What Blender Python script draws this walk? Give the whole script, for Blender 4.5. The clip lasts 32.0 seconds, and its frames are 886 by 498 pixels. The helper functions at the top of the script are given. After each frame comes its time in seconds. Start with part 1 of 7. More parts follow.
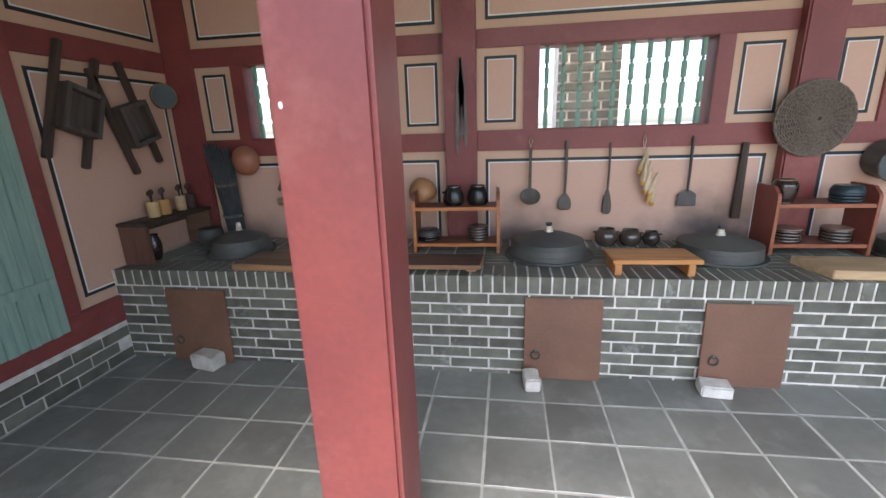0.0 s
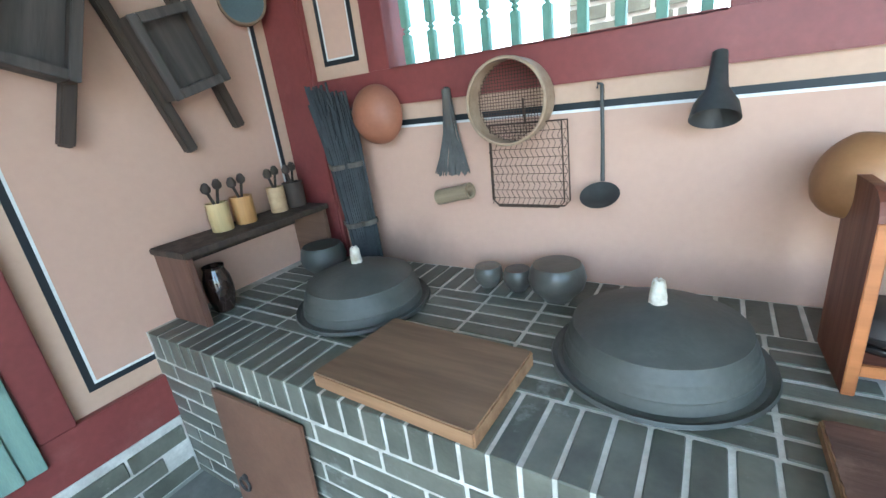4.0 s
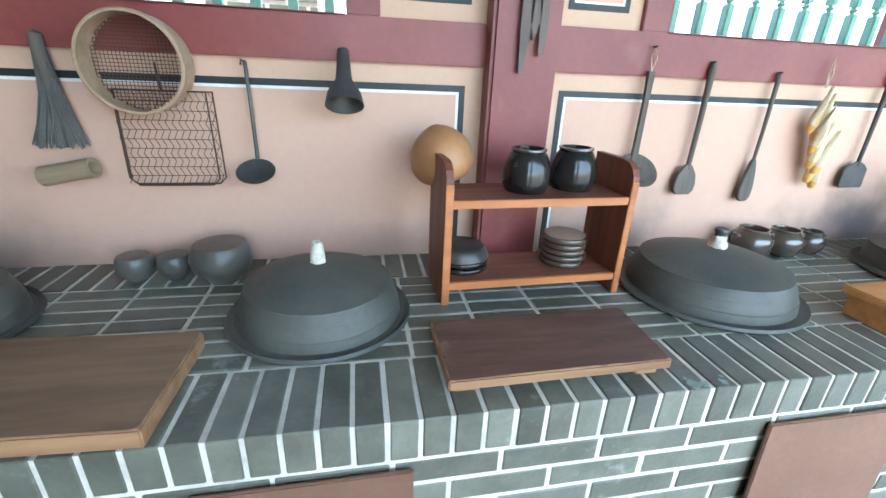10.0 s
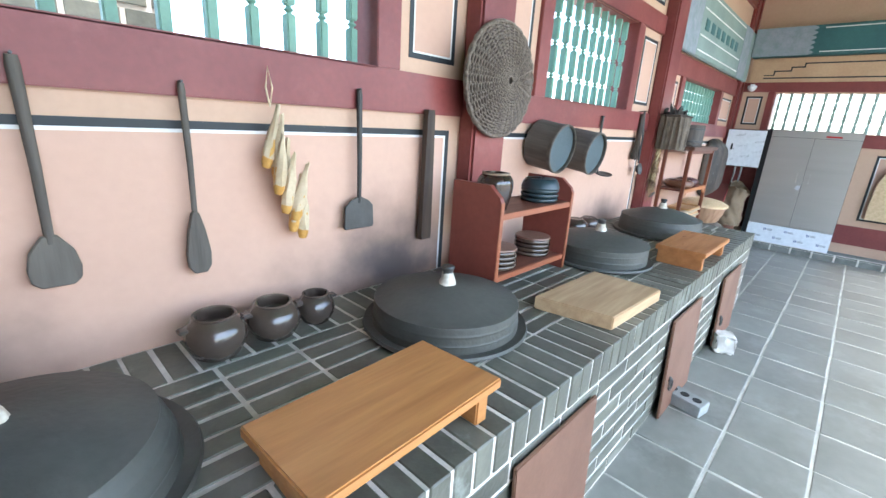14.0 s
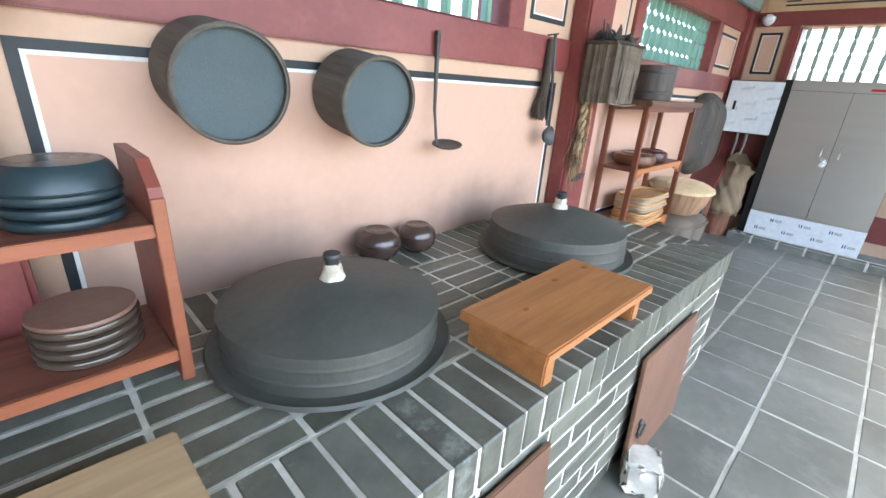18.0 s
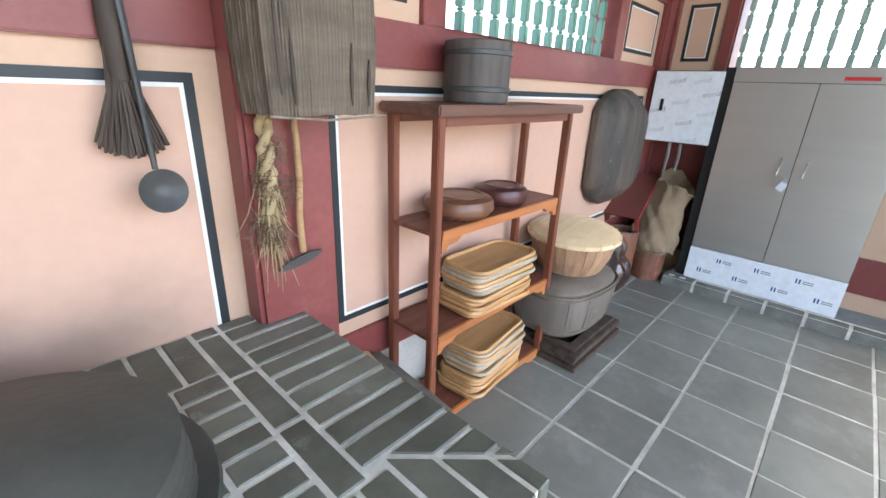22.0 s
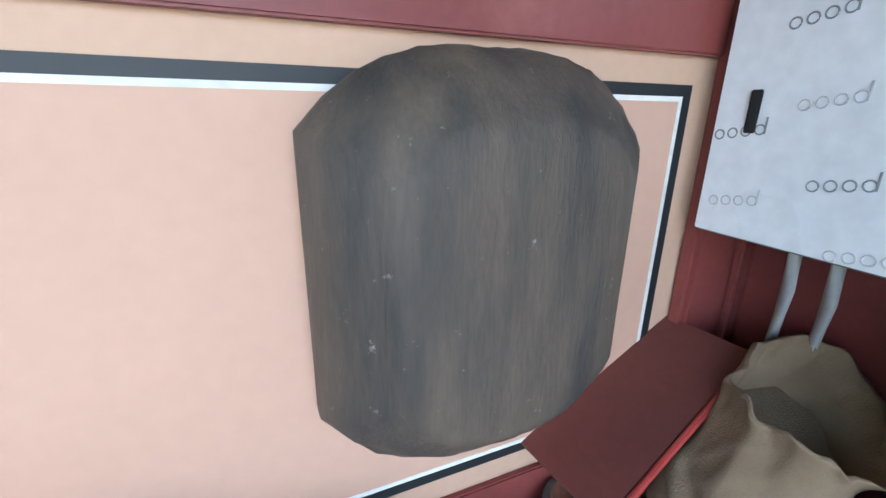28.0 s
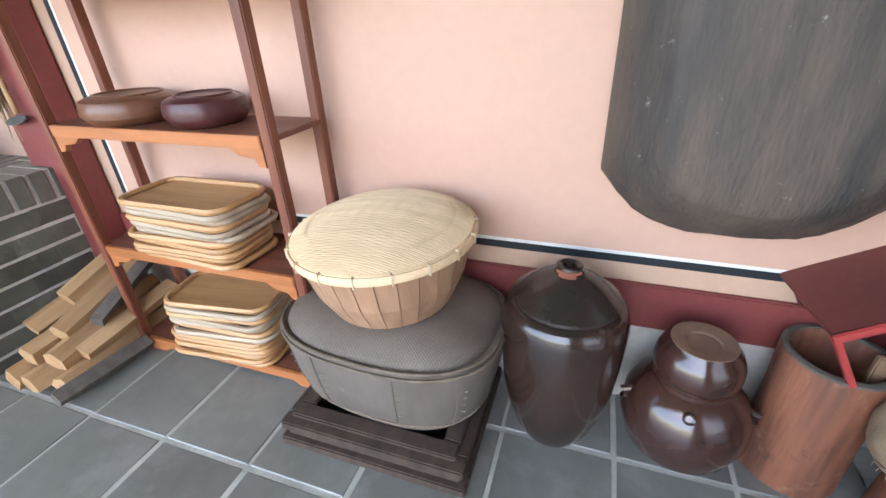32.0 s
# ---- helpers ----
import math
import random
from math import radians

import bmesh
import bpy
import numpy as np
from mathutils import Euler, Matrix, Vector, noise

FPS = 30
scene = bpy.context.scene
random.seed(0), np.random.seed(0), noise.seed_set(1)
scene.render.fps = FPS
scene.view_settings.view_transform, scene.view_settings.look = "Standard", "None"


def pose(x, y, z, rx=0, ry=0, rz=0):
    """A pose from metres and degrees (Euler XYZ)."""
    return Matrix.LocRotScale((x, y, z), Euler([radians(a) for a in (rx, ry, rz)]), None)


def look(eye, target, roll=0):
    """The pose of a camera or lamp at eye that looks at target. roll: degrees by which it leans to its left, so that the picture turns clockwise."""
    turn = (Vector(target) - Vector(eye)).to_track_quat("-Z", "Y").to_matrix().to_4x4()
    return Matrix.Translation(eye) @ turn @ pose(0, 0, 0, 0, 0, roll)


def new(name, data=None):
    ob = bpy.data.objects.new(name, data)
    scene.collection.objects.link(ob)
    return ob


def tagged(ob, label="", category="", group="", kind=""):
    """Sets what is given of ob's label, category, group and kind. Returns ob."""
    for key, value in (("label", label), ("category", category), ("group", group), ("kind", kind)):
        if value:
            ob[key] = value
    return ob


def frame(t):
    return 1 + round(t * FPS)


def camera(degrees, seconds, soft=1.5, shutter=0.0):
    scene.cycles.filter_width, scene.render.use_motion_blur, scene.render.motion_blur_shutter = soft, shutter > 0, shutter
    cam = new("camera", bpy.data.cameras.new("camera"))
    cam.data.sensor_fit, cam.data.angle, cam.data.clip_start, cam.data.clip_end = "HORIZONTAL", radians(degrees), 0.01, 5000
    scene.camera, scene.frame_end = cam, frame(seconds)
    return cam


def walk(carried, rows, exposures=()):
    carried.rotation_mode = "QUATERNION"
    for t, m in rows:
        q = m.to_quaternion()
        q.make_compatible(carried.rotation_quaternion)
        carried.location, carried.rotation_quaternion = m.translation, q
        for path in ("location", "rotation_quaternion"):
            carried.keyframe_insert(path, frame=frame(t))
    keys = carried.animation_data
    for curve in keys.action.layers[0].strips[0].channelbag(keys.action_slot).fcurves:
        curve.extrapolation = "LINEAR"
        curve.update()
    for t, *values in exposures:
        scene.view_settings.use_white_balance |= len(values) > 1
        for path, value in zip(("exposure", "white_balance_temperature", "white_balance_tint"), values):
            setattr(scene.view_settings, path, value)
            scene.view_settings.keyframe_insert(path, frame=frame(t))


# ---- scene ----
cam = camera(91.8, 32.0)
PATH = [
    (0, (2.733, -3.385, 1.495), (2.441, -1.482, 0.95), -1.9),
    (0.5, (2.792, -3.064, 1.52), (2.446, -1.137, 1.108), -1.6),
    (1, (2.774, -2.758, 1.464), (2.423, -0.835, 1.04), -0.3),
    (1.5, (2.694, -2.492, 1.423), (2.271, -0.602, 0.924), -1.3),
    (2, (2.631, -2.169, 1.418), (1.966, -0.364, 0.872), -2.6),
    (2.5, (2.482, -1.917, 1.378), (1.603, -0.216, 0.799), -3.6),
    (3, (2.218, -1.695, 1.373), (1.226, -0.083, 0.729), -5.0),
    (3.5, (1.983, -1.496, 1.337), (0.904, 0.068, 0.712), -6.9),
    (5.5, (1.482, -1.61, 1.301), (0.91, 0.117, 0.47), -6.7),
    (6, (1.46, -1.648, 1.319), (1.084, 0.164, 0.561), -5.8),
    (6.5, (1.513, -1.655, 1.315), (1.225, 0.165, 0.538), -5.8),
    (7, (1.562, -1.653, 1.302), (1.396, 0.189, 0.54), -2.2),
    (7.5, (1.622, -1.636, 1.29), (1.598, 0.208, 0.518), -1.9),
    (8, (1.659, -1.619, 1.289), (1.741, 0.224, 0.518), -1.1),
    (8.5, (1.698, -1.61, 1.282), (1.864, 0.229, 0.513), 0.4),
    (9, (1.737, -1.61, 1.283), (1.947, 0.217, 0.498), 0.0),
    (9.5, (1.779, -1.603, 1.286), (2.051, 0.219, 0.508), 1.1),
    (10, (1.83, -1.596, 1.286), (2.199, 0.221, 0.535), 2.5),
    (10.5, (1.892, -1.599, 1.281), (2.394, 0.186, 0.53), 3.8),
    (11, (1.964, -1.578, 1.285), (2.562, 0.171, 0.519), 2.6),
    (11.5, (2.069, -1.514, 1.275), (2.845, 0.159, 0.502), 3.4),
    (12, (2.226, -1.444, 1.264), (3.182, 0.148, 0.522), 4.2),
    (12.5, (2.409, -1.434, 1.259), (3.405, 0.149, 0.549), 3.9),
    (13, (2.668, -1.468, 1.282), (3.795, 0.031, 0.588), 3.2),
    (13.5, (2.853, -1.412, 1.273), (4.113, -0.015, 0.592), 4.0),
    (14, (3.096, -1.348, 1.291), (4.501, -0.045, 0.719), 3.5),
    (14.5, (3.255, -1.349, 1.262), (4.703, -0.141, 0.594), 2.6),
    (16.5, (4.209, -1.284, 1.219), (5.593, -0.017, 0.526), 2.6),
    (17, (4.437, -1.305, 1.23), (5.738, 0.035, 0.516), 3.1),
    (17.5, (4.63, -1.294, 1.213), (5.963, 0.0, 0.472), 2.7),
    (18, (4.869, -1.252, 1.221), (6.196, 0.058, 0.496), 3.9),
    (18.5, (5.092, -1.255, 1.213), (6.336, 0.135, 0.491), 2.6),
    (19, (5.314, -1.29, 1.227), (6.5, 0.139, 0.485), 1.6),
    (19.5, (5.509, -1.234, 1.21), (6.723, 0.177, 0.478), 2.5),
    (20, (5.673, -1.159, 1.215), (6.898, 0.232, 0.465), 1.9),
    (20.5, (5.791, -1.138, 1.203), (6.904, 0.325, 0.417), -0.1),
    (21, (6.001, -1.181, 1.216), (7.107, 0.295, 0.442), 0.2),
    (21.5, (6.214, -1.201, 1.248), (7.515, 0.131, 0.517), 0.2),
    (22, (6.477, -1.133, 1.242), (7.859, 0.131, 0.538), 2.4),
    (22.5, (6.737, -1.08, 1.232), (8.059, 0.243, 0.524), 0.4),
    (23, (6.99, -1.069, 1.255), (8.177, 0.379, 0.553), 2.4),
    (23.5, (7.177, -1.018, 1.23), (8.344, 0.424, 0.484), 1.7),
    (24, (7.326, -0.908, 1.217), (8.243, 0.752, 0.582), 0.8),
    (24.5, (7.431, -0.87, 1.21), (8.029, 0.932, 0.582), 0.9),
    (25, (7.632, -0.906, 1.207), (8.241, 0.844, 0.456), 1.4),
    (25.5, (7.853, -0.933, 1.174), (8.68, 0.702, 0.373), -0.8),
    (26, (8.142, -0.833, 1.187), (9.148, 0.74, 0.469), 2.0),
    (26.5, (8.381, -0.794, 1.2), (9.425, 0.763, 0.503), -0.8),
    (29, (8.945, -0.563, 1.152), (9.184, 1.314, 0.504), 2.2),
    (29.5, (8.948, -0.735, 1.071), (8.915, 1.037, 0.145), 1.2),
    (30, (8.961, -0.845, 1.049), (8.961, 0.877, 0.033), -0.5),
    (30.5, (8.907, -0.954, 1.009), (8.953, 0.681, -0.143), -0.0),
    (31, (8.921, -0.983, 1.017), (8.93, 0.661, -0.121), -0.8),
    (31.5, (8.937, -0.998, 1.023), (8.878, 0.666, -0.085), -1.4),
    (32, (8.878, -1.061, 1.043), (8.273, 0.59, 0.091), -2.5),
]
STOPS = [(0, 2.3, 6500, 13), (0.5, 2.6, 6000, 8), (1, 2.98, 5600, 2), (2, 3.18, 5650, 2), (3, 3.5, 5600, -2), (6, 4.02, 5650, -3), (9, 3.75, 5700, -3), (11, 3.72, 5750, 0), (13, 3.35, 5800, 3), (17, 3.33, 6350, 7),
         (20, 3.15, 6350, 6), (23, 3.22, 6450, 10), (24, 2.95, 6050, 6), (26, 2.98, 6000, 5), (28.5, 3.32, 5900, 6), (29, 3.36, 5850, 6), (30, 3.02, 6050, 7), (31, 3.28, 6450, 11), (32, 3.4, 6500, 11)]
walk(cam, [(t, look(eye, target, roll)) for t, eye, target, roll in PATH], exposures=STOPS)

# ---- place ----
# world, sun, exposure
world = bpy.data.worlds.new("sky")
scene.world = world
world.use_nodes = True
wn = world.node_tree
sky = wn.nodes.new("ShaderNodeTexSky")
sky.sky_type, sky.sun_disc = "NISHITA", False
sky.sun_elevation, sky.sun_rotation = radians(62), radians(180)
sky.air_density, sky.dust_density, sky.ozone_density = 1.0, 2.2, 1.0
wn.links.new(sky.outputs[0], wn.nodes["Background"].inputs[0])
wn.nodes["Background"].inputs[1].default_value = 0.15
sun_data = bpy.data.lights.new("sun", "SUN")
sun_data.energy, sun_data.angle, sun_data.color = 1.0, radians(25), (1, 0.96, 0.9)
sun_lamp = new("sun", sun_data)
sun_lamp.matrix_world = look((3, -12.8, 24), (3, 0, 0))


# ---- materials ----
def links(m):
    return m.node_tree.nodes, m.node_tree.links


def paint(name, col, col2=None, rough=0.6, metal=0.0, scale=3.0, fine=60.0, bump=0.15, stretch=(1, 1, 1), obj=0.0, spec=0.4, vary=0.3):
    """A surface that wanders between two colours at two scales, with fine relief."""
    m = bpy.data.materials.new(name)
    m.use_nodes = True
    n, l = links(m)
    b = n["Principled BSDF"]
    col2 = col2 or tuple(c * 0.78 for c in col)
    tc = n.new("ShaderNodeTexCoord")
    mp = n.new("ShaderNodeMapping")
    mp.inputs["Scale"].default_value = stretch
    l.new(tc.outputs["Object"], mp.inputs[0])
    oi = n.new("ShaderNodeObjectInfo")
    off = n.new("ShaderNodeVectorMath")
    off.operation = "SCALE"
    off.inputs[0].default_value = (17, 31, 23)
    l.new(oi.outputs["Random"], off.inputs["Scale"])
    l.new(off.outputs[0], mp.inputs["Location"])
    n1 = n.new("ShaderNodeTexNoise")
    n1.inputs["Scale"].default_value, n1.inputs["Detail"].default_value = scale, 5
    n2 = n.new("ShaderNodeTexNoise")
    n2.inputs["Scale"].default_value, n2.inputs["Detail"].default_value = fine, 4
    l.new(mp.outputs[0], n1.inputs[0])
    l.new(mp.outputs[0], n2.inputs[0])
    r1 = n.new("ShaderNodeMapRange")
    r1.inputs[1].default_value, r1.inputs[2].default_value = 0.32, 0.68
    l.new(n1.outputs[0], r1.inputs[0])
    mx = n.new("ShaderNodeMix")
    mx.data_type = "RGBA"
    l.new(r1.outputs[0], mx.inputs[0])
    mx.inputs[6].default_value, mx.inputs[7].default_value = (*col, 1), (*col2, 1)
    hv = n.new("ShaderNodeHueSaturation")
    l.new(mx.outputs[2], hv.inputs["Color"])
    va = n.new("ShaderNodeMath")
    va.operation = "MULTIPLY_ADD"
    l.new(n2.outputs[0], va.inputs[0])
    va.inputs[1].default_value = vary
    vb = n.new("ShaderNodeMath")
    vb.operation = "MULTIPLY_ADD"
    l.new(oi.outputs["Random"], vb.inputs[0])
    vb.inputs[1].default_value, vb.inputs[2].default_value = obj, 1 - vary / 2 - obj / 2
    l.new(vb.outputs[0], va.inputs[2])
    l.new(va.outputs[0], hv.inputs["Value"])
    l.new(hv.outputs[0], b.inputs["Base Color"])
    b.inputs["Metallic"].default_value = metal
    b.inputs["Specular IOR Level"].default_value = spec
    rr = n.new("ShaderNodeMath")
    rr.operation = "MULTIPLY_ADD"
    l.new(n1.outputs[0], rr.inputs[0])
    rr.inputs[1].default_value, rr.inputs[2].default_value = 0.25, rough - 0.12
    l.new(rr.outputs[0], b.inputs["Roughness"])
    if bump:
        bp = n.new("ShaderNodeBump")
        bp.inputs["Strength"].default_value, bp.inputs["Distance"].default_value = bump, 0.004
        l.new(n2.outputs[0], bp.inputs["Height"])
        l.new(bp.outputs[0], b.inputs["Normal"])
    return m


def wood(name, col, col2, axis="x", rough=0.55, grain=6.0, bump=0.2):
    s = {"x": (1.2, grain * 2, grain * 2), "y": (grain * 2, 1.2, grain * 2), "z": (grain * 2, grain * 2, 1.2)}[axis]
    return paint(name, col, col2, rough, scale=2.2, fine=9.0, bump=bump, stretch=s, obj=0.15)


def flecks(m, col, scale, lo, hi, amount=0.8):
    """Pale scuffs and splashes where a noise runs high."""
    n, l = links(m)
    b = n["Principled BSDF"]
    base = b.inputs["Base Color"].links[0].from_socket
    geo = n.new("ShaderNodeNewGeometry")
    ns = n.new("ShaderNodeTexNoise")
    ns.inputs["Scale"].default_value, ns.inputs["Detail"].default_value, ns.inputs["Roughness"].default_value = scale, 8, 0.7
    l.new(geo.outputs["Position"], ns.inputs[0])
    mr = n.new("ShaderNodeMapRange")
    mr.inputs[1].default_value, mr.inputs[2].default_value, mr.inputs[4].default_value = lo, hi, amount
    l.new(ns.outputs[0], mr.inputs[0])
    mx = n.new("ShaderNodeMix")
    mx.data_type = "RGBA"
    l.new(mr.outputs[0], mx.inputs[0])
    l.new(base, mx.inputs[6])
    mx.inputs[7].default_value = (*col, 1)
    l.new(mx.outputs[2], b.inputs["Base Color"])
    return m


def weave(m, pitch, depth=0.35, dark=0.75):
    """A close over-and-under weave, as relief and with the shade between strips painted into the colour."""
    n, l = links(m)
    b = n["Principled BSDF"]
    base = b.inputs["Base Color"].links[0].from_socket
    tc = n.new("ShaderNodeTexCoord")
    mp = n.new("ShaderNodeMapping")
    mp.inputs["Rotation"].default_value = (0, 0, 0.6)
    l.new(tc.outputs["Object"], mp.inputs[0])
    waves = []
    for d in ("X", "Y"):
        w = n.new("ShaderNodeTexWave")
        w.bands_direction = d
        w.inputs["Scale"].default_value, w.inputs["Distortion"].default_value, w.inputs["Detail Scale"].default_value = 0.314 / pitch, 1.2, 2.0
        l.new(mp.outputs[0], w.inputs[0])
        waves.append(w)
    mu = n.new("ShaderNodeMath")
    mu.operation = "MULTIPLY"
    l.new(waves[0].outputs["Fac"], mu.inputs[0])
    l.new(waves[1].outputs["Fac"], mu.inputs[1])
    bp = n.new("ShaderNodeBump")
    bp.inputs["Strength"].default_value, bp.inputs["Distance"].default_value = depth, 0.004
    l.new(mu.outputs[0], bp.inputs["Height"])
    l.new(bp.outputs[0], b.inputs["Normal"])
    mx = n.new("ShaderNodeMix")
    mx.data_type, mx.blend_type = "RGBA", "MULTIPLY"
    mr = n.new("ShaderNodeMapRange")
    mr.inputs[1].default_value, mr.inputs[2].default_value, mr.inputs[3].default_value, mr.inputs[4].default_value = 0.0, 0.3, 1.0, 0.0
    l.new(mu.outputs[0], mr.inputs[0])
    l.new(mr.outputs[0], mx.inputs[0])
    l.new(base, mx.inputs[6])
    mx.inputs[7].default_value = (dark, dark, dark, 1)
    l.new(mx.outputs[2], b.inputs["Base Color"])
    return m


def soot(m, spots):
    """Dark smoke stains of ragged outline on a wall: (x, z, width, height, strength)."""
    n, l = links(m)
    b = n["Principled BSDF"]
    col = b.inputs["Base Color"].links[0].from_socket
    tc = n.new("ShaderNodeTexCoord")
    ns = n.new("ShaderNodeTexNoise")
    ns.inputs["Scale"].default_value, ns.inputs["Detail"].default_value = 5.0, 6
    l.new(tc.outputs["Object"], ns.inputs[0])
    total = None
    for x, z, w, h, s in spots:
        mp = n.new("ShaderNodeMapping")
        mp.vector_type = "TEXTURE"
        mp.inputs["Location"].default_value = (x, 0, z)
        mp.inputs["Scale"].default_value = (w, 9, h)
        l.new(tc.outputs["Object"], mp.inputs[0])
        ln = n.new("ShaderNodeVectorMath")
        ln.operation = "LENGTH"
        l.new(mp.outputs[0], ln.inputs[0])
        ad = n.new("ShaderNodeMath")
        ad.operation = "MULTIPLY_ADD"
        l.new(ns.outputs[0], ad.inputs[0])
        ad.inputs[1].default_value = 0.9
        l.new(ln.outputs["Value"], ad.inputs[2])
        mr = n.new("ShaderNodeMapRange")
        mr.interpolation_type = "SMOOTHSTEP"
        mr.inputs[1].default_value, mr.inputs[2].default_value = 1.5, 0.45
        mr.inputs[3].default_value, mr.inputs[4].default_value = 0.0, s
        l.new(ad.outputs[0], mr.inputs[0])
        if total is None:
            total = mr.outputs[0]
        else:
            mm = n.new("ShaderNodeMath")
            mm.operation = "MAXIMUM"
            l.new(total, mm.inputs[0])
            l.new(mr.outputs[0], mm.inputs[1])
            total = mm.outputs[0]
    mx = n.new("ShaderNodeMix")
    mx.data_type = "RGBA"
    l.new(total, mx.inputs[0])
    l.new(col, mx.inputs[6])
    mx.inputs[7].default_value = (0.045, 0.04, 0.042, 1)
    l.new(mx.outputs[2], b.inputs["Base Color"])


RED = paint("red_oil_paint", (0.232, 0.056, 0.049), (0.178, 0.042, 0.04), 0.42, scale=2.5, fine=45, bump=0.08)
CREAM = paint("cream_border_plaster", (0.565, 0.372, 0.262), (0.535, 0.35, 0.245), 0.7, scale=2, fine=50, bump=0.08, vary=0.12)
FIELD = paint("pinkish_plaster", (0.575, 0.362, 0.268), (0.55, 0.342, 0.252), 0.62, scale=1.3, fine=35, bump=0.08, vary=0.1)
soot(FIELD, ((2.80, 0.64, 0.46, 0.30, 0.8), (4.25, 0.66, 0.60, 0.42, 0.92), (0.62, 0.64, 0.5, 0.22, 0.5), (1.95, 0.62, 0.3, 0.16, 0.35), (5.30, 0.62, 0.6, 0.34, 0.55), (6.35, 0.62, 0.6, 0.28, 0.6)))
flecks(FIELD, (0.42, 0.25, 0.18), 34.0, 0.745, 0.79, 0.5)
BLACK = paint("black_line_paint", (0.018, 0.022, 0.026), None, 0.5, bump=0.05)
WHITE = paint("white_line_paint", (0.8, 0.79, 0.76), None, 0.6, bump=0.05)
BRICK = paint("grey_glazed_brick", (0.092, 0.091, 0.071), (0.152, 0.15, 0.118), 0.36, scale=9, fine=70, bump=0.25, obj=0.5)
MORTAR = paint("white_mortar", (0.68, 0.64, 0.57), (0.46, 0.43, 0.375), 0.85, scale=14, fine=90, bump=0.5)
TILE = paint("slate_floor_tile", (0.135, 0.136, 0.12), (0.19, 0.19, 0.17), 0.38, scale=3, fine=22, bump=0.15, obj=0.3, spec=0.8)
GROUT = paint("pale_floor_grout", (0.47, 0.46, 0.41), (0.33, 0.325, 0.29), 0.9, scale=9, fine=80, bump=0.4)
flecks(BRICK, (0.34, 0.36, 0.32), 5.0, 0.60, 0.72, 0.75)
flecks(TILE, (0.30, 0.30, 0.28), 4.0, 0.52, 0.75, 0.6)
flecks(RED, (0.36, 0.16, 0.13), 3.0, 0.55, 0.75, 0.35)
GREEN = paint("green_lattice_paint", (0.18, 0.325, 0.245), (0.145, 0.275, 0.21), 0.5, bump=0.1)
RUST = paint("rust_brown_sheet", (0.19, 0.097, 0.061), (0.148, 0.074, 0.047), 0.5, scale=3, fine=60, bump=0.1)
STONE = paint("white_stone_block", (0.66, 0.63, 0.57), (0.50, 0.47, 0.42), 0.9, scale=12, fine=60, bump=0.6)


# ---- helpers for meshes ----
def box(bm, x0, x1, y0, y1, z0, z1, bev=0.0, m=None):
    vs = bmesh.ops.create_cube(bm, size=1)["verts"]
    t = Matrix.Translation(((x0 + x1) / 2, (y0 + y1) / 2, (z0 + z1) / 2)) @ Matrix.Diagonal((abs(x1 - x0), abs(y1 - y0), abs(z1 - z0), 1))
    bmesh.ops.transform(bm, matrix=(m @ t) if m else t, verts=vs)
    if bev:
        es = list({e for v in vs for e in v.link_edges})
        bmesh.ops.bevel(bm, geom=es, offset=bev, segments=2, affect="EDGES", clamp_overlap=True)


def lathe(bm, prof, seg=40, m=None, sx=1.0, sy=1.0):
    """A turned shape from (radius, height) rows."""
    rings = []
    for r, z in prof:
        if r < 1e-5:
            rings.append([bm.verts.new((m or Matrix()) @ Vector((0, 0, z)))])
        else:
            rings.append([bm.verts.new((m or Matrix()) @ Vector((r * sx * math.cos(2 * math.pi * k / seg), r * sy * math.sin(2 * math.pi * k / seg), z))) for k in range(seg)])
    for a, b in zip(rings, rings[1:]):
        for k in range(seg):
            j = (k + 1) % seg
            if len(a) == 1 and len(b) == 1:
                continue
            if len(a) == 1:
                bm.faces.new((a[0], b[j], b[k]))
            elif len(b) == 1:
                bm.faces.new((a[k], a[j], b[0]))
            else:
                bm.faces.new((a[k], a[j], b[j], b[k]))


def refine(prof, n=5):
    """A smooth run of points through a profile."""
    out = []
    for k in range(len(prof) - 1):
        p = [Vector(prof[min(max(k + d, 0), len(prof) - 1)]) for d in (-1, 0, 1, 2)]
        for q in range(n):
            t = q / n
            v = 0.5 * (2 * p[1] + (p[2] - p[0]) * t + (2 * p[0] - 5 * p[1] + 4 * p[2] - p[3]) * t * t + (3 * p[1] - p[0] - 3 * p[2] + p[3]) * t ** 3)
            out.append((max(v.x, 0.0), v.y))
    return out + [prof[-1]]


def tube(bm, pts, r, seg=8, close=True):
    """A round bar along points; r may be one radius or one per point."""
    rs = r if isinstance(r, (list, tuple)) else [r] * len(pts)
    pts = [Vector(p) for p in pts]
    rings = []
    for i, p in enumerate(pts):
        d = (pts[min(i + 1, len(pts) - 1)] - pts[max(i - 1, 0)]).normalized()
        u = d.orthogonal().normalized() if abs(d.z) > 0.99 else d.cross(Vector((0, 0, 1))).normalized()
        v = d.cross(u)
        rings.append([bm.verts.new(p + rs[i] * (u * math.cos(2 * math.pi * k / seg) + v * math.sin(2 * math.pi * k / seg))) for k in range(seg)])
    for a, b in zip(rings, rings[1:]):
        for k in range(seg):
            bm.faces.new((a[k], a[(k + 1) % seg], b[(k + 1) % seg], b[k]))
    if close:
        bm.faces.new(rings[0][::-1])
        bm.faces.new(rings[-1])


